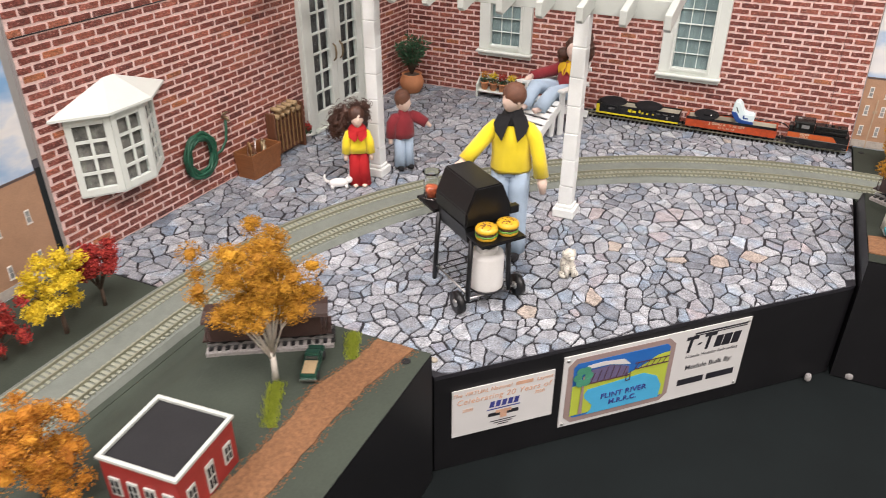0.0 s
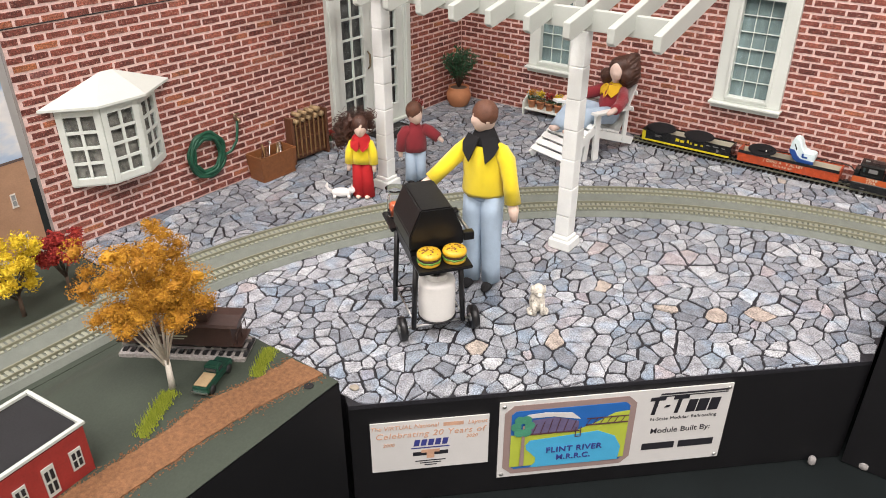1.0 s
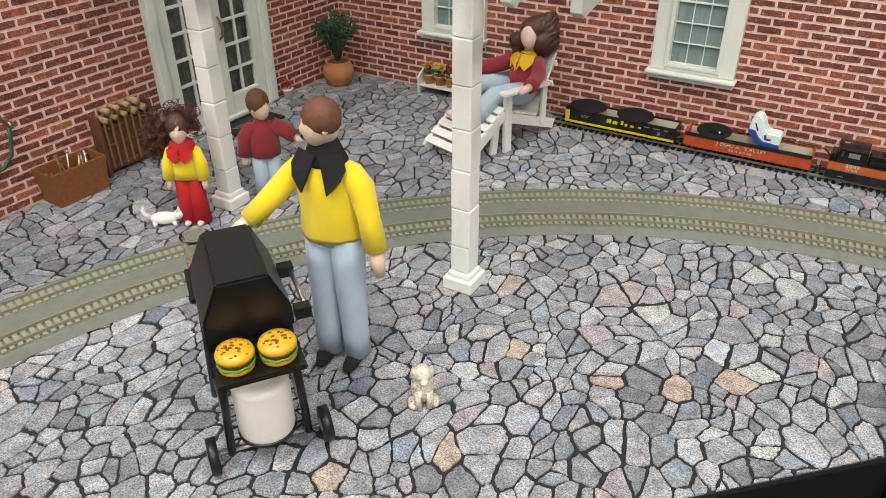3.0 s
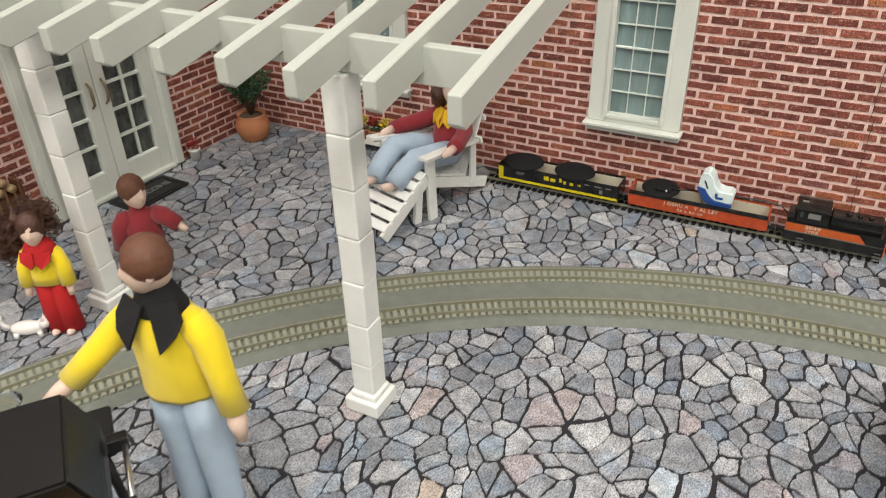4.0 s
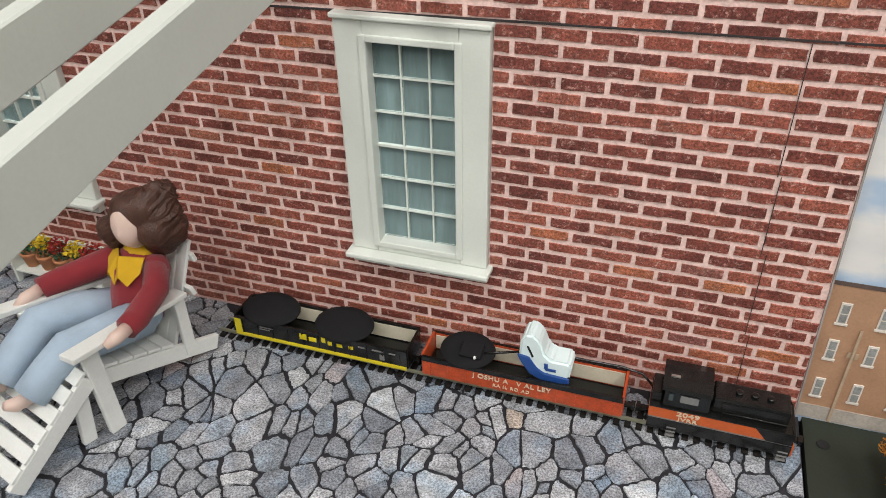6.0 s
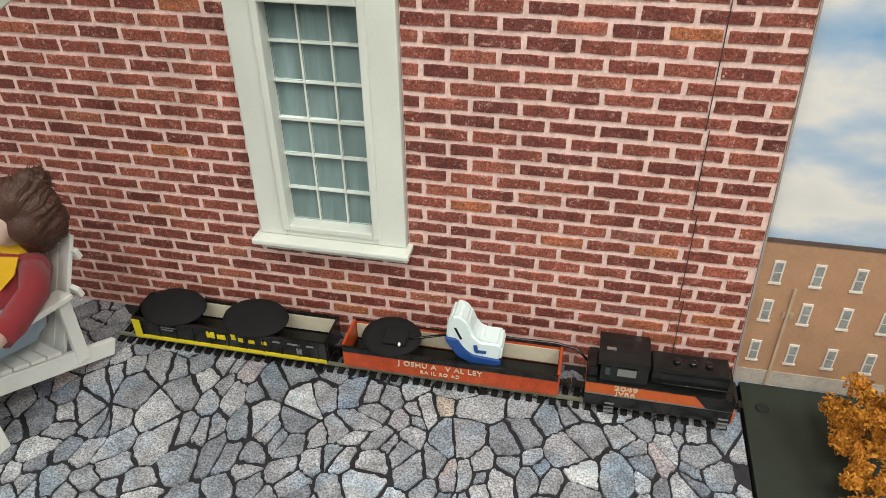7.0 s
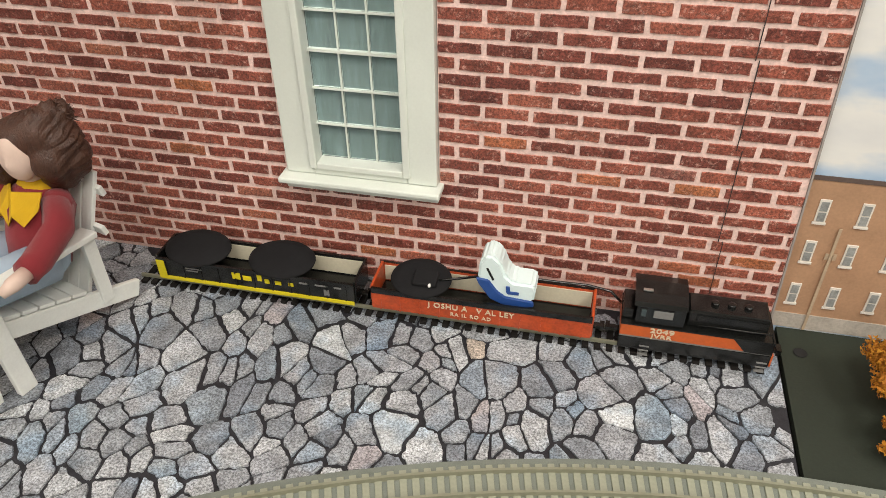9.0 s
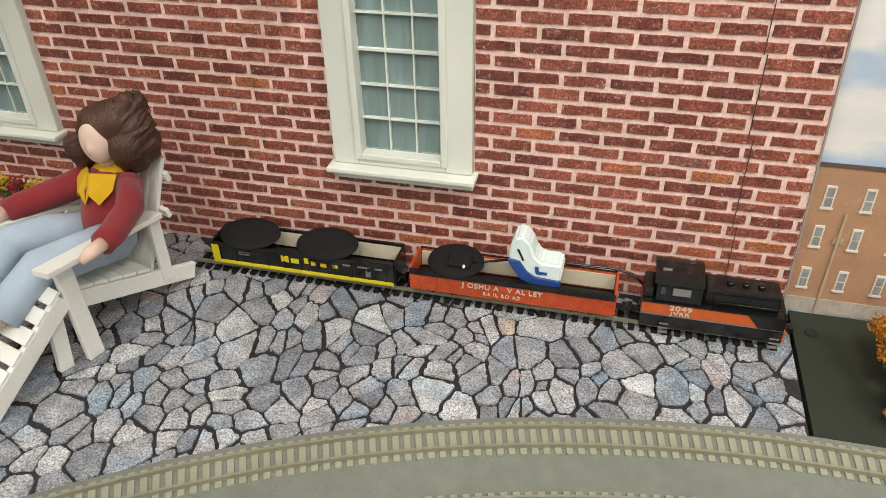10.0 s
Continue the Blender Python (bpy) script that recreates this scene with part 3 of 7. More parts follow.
def sash_window(name, m, label):
    w = thing(name, label, "window", kind="structure")
    w.matrix_world = m
    bm = bmesh.new()
    for x0, x1, z0, z1 in ((-0.0343, -0.0212, 0.0585, 0.1728), (0.0212, 0.0343, 0.0585, 0.1728), (-0.0212, 0.0212, 0.1648, 0.1728), (-0.0212, 0.0212, 0.0585, 0.0645)):
        box(bm, x0, x1, -0.0042, 0.006, z0, z1, bevel=0.0006)
    part("casing", bm, WHITE_WOOD, w)
    bm = bmesh.new()
    for x0, x1, z0, z1 in ((-0.0228, -0.0195, 0.0618, 0.1668), (0.0195, 0.0228, 0.0618, 0.1668), (-0.0195, 0.0195, 0.1638, 0.1668), (-0.0195, 0.0195, 0.0618, 0.0648)):
        box(bm, x0, x1, -0.0054, 0.005, z0, z1, bevel=0.0005)
    part("moulding", bm, WHITE_WOOD, w)
    bm = bmesh.new()
    box(bm, -0.0352, 0.0352, -0.006, 0.004, 0.173, 0.1752, bevel=0.0006)
    part("head", bm, WHITE_WOOD, w)
    bm = bmesh.new()
    box(bm, -0.0366, 0.0366, -0.0105, 0.004, 0.0556, 0.0583, bevel=0.0007)
    part("sill", bm, WHITE_WOOD, w)
    bm = bmesh.new()
    box(bm, -0.035, 0.035, -0.0052, 0.004, 0.0508, 0.0554, bevel=0.0006)
    part("apron", bm, WHITE_WOOD, w)
    pane_grid(w, -0.0195, 0.0195, 0.0648, 0.1638, 3, 6, 0.0012, 0.0007, heavy=3)
    bm = bmesh.new()
    box(bm, -0.0193, 0.0193, 0.0027, 0.0036, 0.065, 0.1636)
    part("backing", bm, CURTAIN, w, "grey-green curtain behind the panes")
    return w


sash_window("window_1", pose(0.017, YB, 0), "white sash window with eighteen small panes and a sill")
sash_window("window_2", pose(-0.2088, YB, 0), "white sash window beside the corner with small panes and a sill")

# the double door
door = thing("door_1", "closed white French double door with small panes and brass handles", "door", kind="structure")
door.matrix_world = LEFT_M
U0, U1 = 0.819, 0.948
bm = bmesh.new()
for x0, x1, z0, z1 in ((U0, U0 + 0.011, 0.0008, 0.196), (U1 - 0.011, U1, 0.0008, 0.196), (U0 + 0.011, U1 - 0.011, 0.186, 0.196)):
    box(bm, x0, x1, -0.005, 0.006, z0, z1, bevel=0.0007)
    box(bm, x0 + 0.002, x1 - 0.002, -0.0064, -0.0045, z0 + 0.001, z1 - 0.001, bevel=0.0006)
part("door_frame", bm, WHITE_WOOD, door)
bm = bmesh.new()
box(bm, U0 + 0.0112, U1 - 0.0112, -0.007, 0.006, 0.0008, 0.004, bevel=0.0006)
part("threshold", bm, WHITE_WOOD, door)
MIDU = (U0 + U1) / 2
for sgn in (-1, 1):
    a, b = (U0 + 0.0113, MIDU - 0.0003) if sgn < 0 else (MIDU + 0.0003, U1 - 0.0113)
    st = 0.0105
    bm = bmesh.new()
    for x0, x1, z0, z1 in ((a, a + st, 0.0042, 0.1858), (b - st, b, 0.0042, 0.1858), (a + st, b - st, 0.0042, 0.0218), (a + st, b - st, 0.176, 0.1858)):
        box(bm, x0, x1, -0.0025, 0.0035, z0, z1, bevel=0.0004)
    fr = part("leaf_frame", bm, WHITE_WOOD, door)
    pane_grid(fr, a + st, b - st, 0.0218, 0.176, 2, 7, 0.0002, 0.0022)
    hu = MIDU + sgn * 0.0062
    bm = bmesh.new()
    tube(bm, [(hu, -0.0028, 0.0735), (hu, -0.0062, 0.077), (hu + sgn * 0.0006, -0.0072, 0.0835), (hu, -0.0062, 0.09), (hu, -0.0028, 0.0935)], [0.0008, 0.0011, 0.0013, 0.0011, 0.0008], seg=8)
    part("door_handle", bm, BRASS, fr, "curved aged brass pull handle")
# a sheet behind the leaves, its dark colour standing for the unlit room
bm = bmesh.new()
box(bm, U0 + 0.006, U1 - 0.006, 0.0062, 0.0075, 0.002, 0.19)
part("backing", bm, DARK_SHEET, door, "sheet painted as dark room with faint lace behind the panes")

# the bay window
bay = thing("window_3", "white three-sided bay window with small panes under a white hipped roof", "bay window", kind="structure")
bay.matrix_world = LEFT_M
BZ0, BZ1 = 0.0512, 0.1158
FOOT = [(0.529, 0.0), (0.556, -0.0195), (0.5885, -0.0195), (0.6158, 0.0)]
for (xa, ya), (xb, yb) in zip(FOOT, FOOT[1:]):
    ln, ang = math.hypot(xb - xa, yb - ya), math.degrees(math.atan2(yb - ya, xb - xa))
    m = pose(xa, ya, 0, 0, 0, ang)
    bm = bmesh.new()
    e = 0.0052
    for x0, x1, z0, z1 in ((0, e, BZ0, BZ1), (ln - e, ln, BZ0, BZ1), (e, ln - e, BZ0, BZ0 + 0.0058), (e, ln - e, BZ1 - 0.006, BZ1)):
        box(bm, x0, x1, -0.0012, 0.0025, z0, z1, m=m, bevel=0.0003)
    s_ob = part("side_frame", bm, WHITE_WOOD, bay)
    x0, x1, z0, z1, cols, rows = e, ln - e, BZ0 + 0.0058, BZ1 - 0.006, 2, 4
    dx, dz, br = (x1 - x0) / cols, (z1 - z0) / rows, 0.0024
    # added sheet behind each side, with interior light and reflections in its colour
    bm = bmesh.new()
    box(bm, e * 0.5, ln - e * 0.5, 0.003, 0.0034, BZ0 + 0.002, BZ1 - 0.002, m=m)
    part("inside_sheet", bm, LIT_INSIDE, s_ob, "grey-brown sheet painted as lit inside behind the panes")
    for i in range(cols):
        for j in range(rows):
            bm = bmesh.new()
            box(bm, x0 + i * dx, x0 + (i + 1) * dx, 0.0009, 0.0014, z0 + j * dz, z0 + (j + 1) * dz, m=m)
            part("pane", bm, PANE, s_ob).visible_shadow = False
    for i in range(1, cols):
        bm = bmesh.new()
        box(bm, x0 + i * dx - br / 2, x0 + i * dx + br / 2, -0.0006, 0.0007, z0, z1, m=m)
        part("glazing_bar", bm, WHITE_WOOD, s_ob)
    for j in range(1, rows):
        bm = bmesh.new()
        box(bm, x0, x1, -0.0008, 0.0005, z0 + j * dz - br / 2, z0 + j * dz + br / 2, m=m)
        part("glazing_bar", bm, WHITE_WOOD, s_ob)
for nm, zz0, zz1, grow in (("floor_board", BZ0 - 0.0012, BZ0 - 0.0001, 0.0006), ("lintel", BZ1 + 0.0001, BZ1 + 0.0014, 0.0014)):
    bm = bmesh.new()
    prism(bm, [(FOOT[0][0] - grow, 0.004), (FOOT[0][0] - grow, 0.0), (FOOT[1][0] - grow * 0.6, FOOT[1][1] - grow), (FOOT[2][0] + grow * 0.6, FOOT[2][1] - grow), (FOOT[3][0] + grow, 0.0), (FOOT[3][0] + grow, 0.004)], zz0, zz1)
    part(nm, bm, WHITE_WOOD, bay)
bm = bmesh.new()
eave = [(0.5165, -0.0005), (0.5515, -0.0262), (0.5945, -0.0262), (0.632, -0.0005)]
lo = [bm.verts.new((x, y, BZ1 + 0.0016)) for x, y in eave]
hi = [bm.verts.new((x, y, BZ1 + 0.0036)) for x, y in eave]
ridge = [bm.verts.new((0.5725, -0.0005, 0.1378)), bm.verts.new((0.583, -0.0005, 0.1378))]
bm.faces.new(lo[::-1])
for i in range(3):
    bm.faces.new((lo[i], lo[i + 1], hi[i + 1], hi[i]))
bm.faces.new((lo[3], lo[0], hi[0], ridge[0], ridge[1], hi[3]))
bm.faces.new((hi[0], hi[1], ridge[0]))
bm.faces.new((hi[1], hi[2], ridge[1], ridge[0]))
bm.faces.new((hi[2], hi[3], ridge[1]))
part("roof", bm, WHITE_WOOD, bay, "white painted hipped roof")
# the same dark sheet again: the unlit room painted behind the bay
bm = bmesh.new()
box(bm, 0.527, 0.618, 0.0062, 0.0075, 0.048, 0.122)
part("backing", bm, DARK_SHEET, bay, "sheet painted as dark room behind the panes")

# the thin gap between the lower and the upper wall boards
SEAM = surface("dark_gap", (0.03, 0.025, 0.025), 0.8)
bm = bmesh.new()
box(bm, XL + 0.002, XR - 0.0068, -0.00075, 0.001, -0.0004, 0.0004)
for v in bm.verts:
    v.co.z += 0.1758 + 0.016 * (v.co.x - 0.05)
part("board_gap", bm, SEAM, wall_back)
bm = bmesh.new()
box(bm, 0.5065, YB - 0.002, -0.00075, 0.001, 0.1822, 0.183)
part("board_gap", bm, SEAM, wall_left)
for x, z0, z1 in ((0.1722, 0.0, 0.045), (0.1703, 0.045, 0.088), (0.1682, 0.088, 0.124), (0.1668, 0.124, 0.1765)):
    bm = bmesh.new()
    box(bm, x - 0.00014, x + 0.00014, -0.0007, 0.001, z0, z1)
    part("board_gap", bm, SEAM, wall_back)
EDGE = surface("grey_board_edge", (0.3, 0.27, 0.25), 0.7, vary=0.2, scale=60)
bm = bmesh.new()
box(bm, XR + 0.0001, XR + 0.0009, -0.0006, 0.003, -0.003, WALL_TOP)
for v in bm.verts:
    v.co.x -= EDGE_LEAN * v.co.z
part("board_edge", bm, EDGE, wall_back)
bm = bmesh.new()
box(bm, 0.5043, 0.5053, -0.0006, 0.003, -0.003, WALL_TOP)
part("board_edge", bm, EDGE, wall_left)

# ---- printed backdrops behind the neighbouring modules ----


def sky_print(name):
    m = bpy.data.materials.new(name)
    t, n, l, b = nodes_of(m)
    co, no, mp = n.new("ShaderNodeTexCoord"), n.new("ShaderNodeTexNoise"), n.new("ShaderNodeMapping")
    mp.inputs["Scale"].default_value = (1.0, 1.0, 2.2)
    l.new(co.outputs["Object"], mp.inputs["Vector"])
    l.new(mp.outputs["Vector"], no.inputs["Vector"])
    no.inputs["Scale"].default_value, no.inputs["Detail"].default_value = 13, 5
    r = ramp(n, [(0.36, (0.2, 0.38, 0.6)), (0.47, (0.42, 0.53, 0.66)), (0.56, (0.72, 0.72, 0.7)), (0.7, (0.62, 0.63, 0.64))])
    l.new(no.outputs["Fac"], r.inputs["Fac"])
    l.new(r.outputs["Color"], b.inputs["Base Color"])
    b.inputs["Roughness"].default_value = 0.5
    return m


SKYP = sky_print("printed_sky")
TOWN = surface("printed_tan_brick", (0.4, 0.235, 0.14), 0.55, vary=0.16, scale=60, grain=900, bump=0)
TOWN_TRIM = surface("printed_dark_cornice", (0.1, 0.07, 0.06), 0.6)
STONEP = surface("printed_stone_base", (0.42, 0.38, 0.33), 0.6, vary=0.25, scale=150)
PWHITE = surface("printed_white", (0.66, 0.62, 0.56), 0.6, vary=0.1)
PGLASS = surface("printed_window_glass", (0.26, 0.27, 0.26), 0.5, vary=0.4, scale=200)
POLE = surface("printed_pole_wood", (0.42, 0.32, 0.22), 0.6, vary=0.2)


def backdrop(name, m, u0, u1, roof, base, cols, rows_z, label, pole=None):
    """A printed board: sky above a tan brick town building with rows of windows."""
    bm = bmesh.new()
    box(bm, u0, u1, 0, 0.003, -0.003, WALL_TOP)
    bd = tagged(part(name, bm, SKYP), label, "backdrop", kind="structure")
    bd.matrix_world = m
    bm = bmesh.new()
    box(bm, u0, u1, -0.0003, 0, base, roof)
    part("printed_building", bm, TOWN, bd, "tan brick town building")
    bm = bmesh.new()
    box(bm, u0, u1, -0.0006, -0.0003, roof - 0.0012, roof + 0.0008)
    part("printed_cornice", bm, TOWN_TRIM, bd)
    bm = bmesh.new()
    box(bm, u0, u1, -0.0006, -0.0003, base, base + 0.008)
    part("printed_stone_base", bm, STONEP, bd)
    for u in cols:
        for z in rows_z:
            bm = bmesh.new()
            box(bm, u - 0.0021, u + 0.0021, -0.0008, -0.0003, z - 0.0055, z + 0.0055)
            box(bm, u - 0.0026, u + 0.0026, -0.001, -0.0003, z - 0.0062, z - 0.0052)
            w = part("printed_window", bm, PWHITE, bd)
            bm = bmesh.new()
            box(bm, u - 0.0014, u + 0.0014, -0.0011, -0.0008, z + 0.0003, z + 0.0046)
            box(bm, u - 0.0014, u + 0.0014, -0.0011, -0.0008, z - 0.0045, z - 0.0004)
            part("printed_pane", bm, PGLASS, w)
    if pole is not None:
        bm = bmesh.new()
        box(bm, pole - 0.0006, pole + 0.0006, -0.0014, -0.0011, base, 0.056)
        box(bm, pole - 0.0022, pole - 0.0008, -0.0014, -0.0011, 0.0405, 0.0435)
        box(bm, pole + 0.0008, pole + 0.0022, -0.0014, -0.0011, 0.0405, 0.0435)
        part("printed_pole", bm, POLE, bd)
    return bd


backdrop("backdrop_right", pose(0, YB + 0.0035, 0), 0.185, 0.62, 0.0782, 0.0012, [0.2065 + 0.0156 * i for i in range(26)], [0.0205, 0.043, 0.063], "printed board of sky over a tan brick building with windows", pole=0.2152)
backdrop("backdrop_left", Matrix.Translation((XLF - 0.0035, 0, 0)) @ Matrix.Rotation(radians(90), 4, "Z"), -0.1, 0.5, 0.0855, 0.0012, [0.484 - 0.026 * i for i in range(22)], [0.02, 0.055], "printed board of cloudy sky over a tan brick building")

# ---- pergola ----
pergola = thing("pergola", "white painted garden pergola with block-jointed posts and sloping rafters", "pergola", kind="")


def post(x, y):
    bm = bmesh.new()
    box(bm, x - 0.0098, x + 0.0098, y - 0.0098, y + 0.0098, 0.0002, 0.0085, bevel=0.0009)
    box(bm, x - 0.0076, x + 0.0076, y - 0.0076, y + 0.0076, 0.0083, 0.0122, bevel=0.0012)
    foot = part("post_base", bm, WHITE_POST, pergola)
    z = 0.0123
    k = 0
    for z1 in (0.0305, 0.0557, 0.0803, 0.105, 0.1297, 0.1548, 0.1812):
        bm = bmesh.new()
        w = 0.0062 - 0.00004 * k
        dx, dy = 0.0002 * math.sin(3 * k + x * 50), 0.0002 * math.cos(2 * k)
        box(bm, x - w + dx, x + w + dx, y - w + dy, y + w + dy, z, z1 - 0.0002, bevel=0.0008)
        part("post_block", bm, WHITE_POST, pergola)
        z, k = z1, k + 1


post(-0.0388, 0.7640)
post(-0.2378, 0.7688)


def rafter_top(y):
    return 0.194 + 0.19 * (y - 0.727)


RAFTER_D, RAFTER_W, END_Y = 0.014, 0.0054, YB - 0.008
for i in range(12):
    x = 0.0318 - 0.0325 * i
    bm = bmesh.new()
    y0 = 0.7265 + 0.0008 * math.sin(i * 2.3)
    outline = [(y0, rafter_top(y0) - 0.0105), (y0 + 0.004, rafter_top(y0 + 0.004) - RAFTER_D), (END_Y, rafter_top(END_Y) - RAFTER_D), (END_Y, rafter_top(END_Y)), (y0, rafter_top(y0))]
    a = [bm.verts.new((x - RAFTER_W / 2, y, z)) for y, z in outline]
    c = [bm.verts.new((x + RAFTER_W / 2, y, z)) for y, z in outline]
    bm.faces.new(a)
    bm.faces.new(c[::-1])
    for j in range(5):
        bm.faces.new((a[j], c[j], c[(j + 1) % 5], a[(j + 1) % 5]))
    bmesh.ops.bevel(bm, geom=list(bm.edges), offset=0.0005, segments=1, affect="EDGES")
    part("rafter", bm, WHITE, pergola)
for nm, y, z0, z1 in (("beam", 0.7635, 0.1815, 0.1965), ("ledger", YB - 0.0048, 0.226, 0.252)):
    bm = bmesh.new()
    box(bm, left_foot(y) + 0.004, 0.0285, y - 0.0027, y + 0.0027, z0, z1, bevel=0.0005)
    part(nm, bm, WHITE, pergola)


# ---- signs on the front ----
SIGN_W = surface("white_sign_plastic", (0.6, 0.6, 0.58), 0.35, vary=0.03, scale=60, bump=0)
SIGN_INK = surface("black_print", (0.02, 0.02, 0.025), 0.4, bump=0)
SIGN_ORANGE = surface("faded_orange_print", (0.55, 0.33, 0.22), 0.5, bump=0)
SIGN_NAVY = surface("navy_print", (0.04, 0.05, 0.22), 0.4, bump=0)
SIGN_BLUE = surface("sky_blue_print", (0.02, 0.13, 0.42), 0.4, vary=0.05, bump=0)
SIGN_AQUA = surface("river_blue_print", (0.06, 0.38, 0.62), 0.4, vary=0.05, bump=0)
SIGN_GRASS = surface("grass_print", (0.42, 0.5, 0.06), 0.4, vary=0.05, bump=0)
SIGN_TAUPE = surface("taupe_border_print", (0.3, 0.22, 0.2), 0.4, vary=0.05, bump=0)
SIGN_LEAF = surface("leaf_print", (0.06, 0.26, 0.16), 0.4, bump=0)
SIGN_PLUM = surface("bridge_print", (0.09, 0.04, 0.05), 0.4, bump=0)
SIGN_HILL = surface("hill_print", (0.13, 0.11, 0.2), 0.4, bump=0)
FRONT_A = math.degrees(math.atan2(0.24, 0.253))
# front face: u along it from its left end, -y outward, z up
FRONT_M = pose(-0.05, 0.506, 0, 0, 0, FRONT_A)


def plate(parent, name, material, outline, y0, y1):
    """A flat shape standing on the front face."""
    bm = bmesh.new()
    prism(bm, outline, y0, y1)
    o = part(name, bm, material, parent)
    o.matrix_basis = Matrix.Rotation(radians(90), 4, "X")
    return o


def rect(u0, u1, z0, z1):
    return [(u0, z0), (u1, z0), (u1, z1), (u0, z1)]


def text_m(u, z, y=0.0012):
    return Matrix.Translation((u, -y, z)) @ Matrix.Rotation(radians(90), 4, "X")


big = thing("club_sign", "white club sign with painted river scene beside black lettering", "sign")
big.matrix_world = FRONT_M
S0, S1, T0, T1 = 0.0955, 0.2525, -0.0735, -0.0082
plate(big, "board", SIGN_W, rect(S0, S1, T0, T1), 0.0002, 0.0012)
P0, P1 = S0 + 0.0035, S0 + 0.0915
ch = 0.006
plate(big, "border", SIGN_TAUPE, [(P0 + ch, T0 + 0.003), (P1 - ch, T0 + 0.003), (P1, T0 + 0.003 + ch), (P1, T1 - 0.003 - ch), (P1 - ch, T1 - 0.003), (P0 + ch, T1 - 0.003), (P0, T1 - 0.003 - ch), (P0, T0 + 0.003 + ch)], 0.0013, 0.0016)
Q0, Q1, V0, V1 = P0 + 0.0045, P1 - 0.0045, T0 + 0.0075, T1 - 0.0075
cc = 0.003
plate(big, "painted_sky", SIGN_BLUE, [(Q0 + cc, V0), (Q1 - cc, V0), (Q1, V0 + cc), (Q1, V1 - cc), (Q1 - cc, V1), (Q0 + cc, V1), (Q0, V1 - cc), (Q0, V0 + cc)], 0.00165, 0.0019)
plate(big, "painted_grass", SIGN_GRASS, [(Q0, V0 + 0.002), (Q1, V0 + 0.002), (Q1, V1 - 0.007), (Q1 - 0.01, V1 - 0.008), (Q1 - 0.02, V1 - 0.014), (Q1 - 0.034, V1 - 0.02), (Q0 + 0.02, V1 - 0.021), (Q0, V1 - 0.02)], 0.00195, 0.0021)
wob = [(Q0 + 0.014 + 0.004 * math.sin(k), V0 + 0.0005 + 0.024 * k / 6) for k in range(7)]
plate(big, "painted_river", SIGN_AQUA, wob[::-1] + [(Q0 + 0.016, V0 + 0.0003), (Q1 - 0.004, V0 + 0.0003), (Q1 - 0.003, V0 + 0.012), (Q1 - 0.008, V0 + 0.022), (Q1 - 0.02, V0 + 0.028)], 0.00215, 0.0023)
plate(big, "painted_hill", SIGN_HILL, [(Q0 + 0.012, V1 - 0.02), (Q0 + 0.045, V1 - 0.02), (Q0 + 0.045, V1 - 0.012), (Q0 + 0.03, V1 - 0.007), (Q0 + 0.014, V1 - 0.008)], 0.00235, 0.0025)
plate(big, "painted_smoke", SIGN_W, [(Q0 + 0.01, V1 - 0.003), (Q0 + 0.022, V1 - 0.002), (Q0 + 0.04, V1 - 0.004), (Q0 + 0.046, V1 - 0.01), (Q0 + 0.04, V1 - 0.009), (Q0 + 0.028, V1 - 0.006), (Q0 + 0.012, V1 - 0.006)], 0.00255, 0.0027)
for b0, b1, bz0, bz1 in ((Q0 + 0.012, Q0 + 0.046, V1 - 0.0205, V1 - 0.0195), (Q0 + 0.05, Q1 - 0.0005, V1 - 0.0165, V1 - 0.0155), (Q0 + 0.05, Q1 - 0.0005, V1 - 0.011, V1 - 0.0102), (Q0 + 0.043, Q0 + 0.0436, V1 - 0.025, V1 - 0.017), (Q0 + 0.0464, Q0 + 0.047, V1 - 0.025, V1 - 0.017), (Q0 + 0.043, Q0 + 0.047, V1 - 0.0254, V1 - 0.0248)):
    plate(big, "painted_bridge_bar", SIGN_PLUM, rect(b0, b1, bz0, bz1), 0.0027, 0.0029)
for k in range(6):
    u = Q0 + 0.014 + 0.0052 * k
    top = V1 - 0.0075 - 0.0011 * abs(k - 2.5) ** 1.3
    plate(big, "painted_bridge_bar", SIGN_PLUM, [(u, V1 - 0.0195), (u + 0.0005, V1 - 0.0195), (u + 0.0031, top), (u + 0.0026, top)], 0.0027, 0.0029)
    u2 = Q0 + 0.05 + 0.0047 * k
    plate(big, "painted_bridge_bar", SIGN_PLUM, [(u2, V1 - 0.0155), (u2 + 0.0005, V1 - 0.0155), (u2 + 0.0029, V1 - 0.0108), (u2 + 0.0024, V1 - 0.0108)], 0.0027, 0.0029)
plate(big, "painted_trunk", SIGN_TAUPE, [(Q0 + 0.0065, V0 + 0.003), (Q0 + 0.0095, V0 + 0.003), (Q0 + 0.009, V1 - 0.012), (Q0 + 0.0075, V1 - 0.012)], 0.0027, 0.0029)
for k in range(6):
    a0 = k * 1.05
    cxl, czl = Q0 + 0.0075 + 0.0045 * math.cos(a0), V1 - 0.012 + 0.006 * math.sin(a0)
    plate(big, "painted_leaves", SIGN_LEAF, [(cxl + 0.0036 * math.cos(j * 0.7), czl + 0.0036 * math.sin(j * 0.7)) for j in range(9)], 0.0029 + 0.0001 * k, 0.003 + 0.0001 * k)
lettering("FLINT RIVER", 0.0066, SIGN_NAVY, text_m((Q0 + Q1) / 2 + 0.004, V0 + 0.0145, 0.0025), big, bold=0.00012, spacing=1.08)
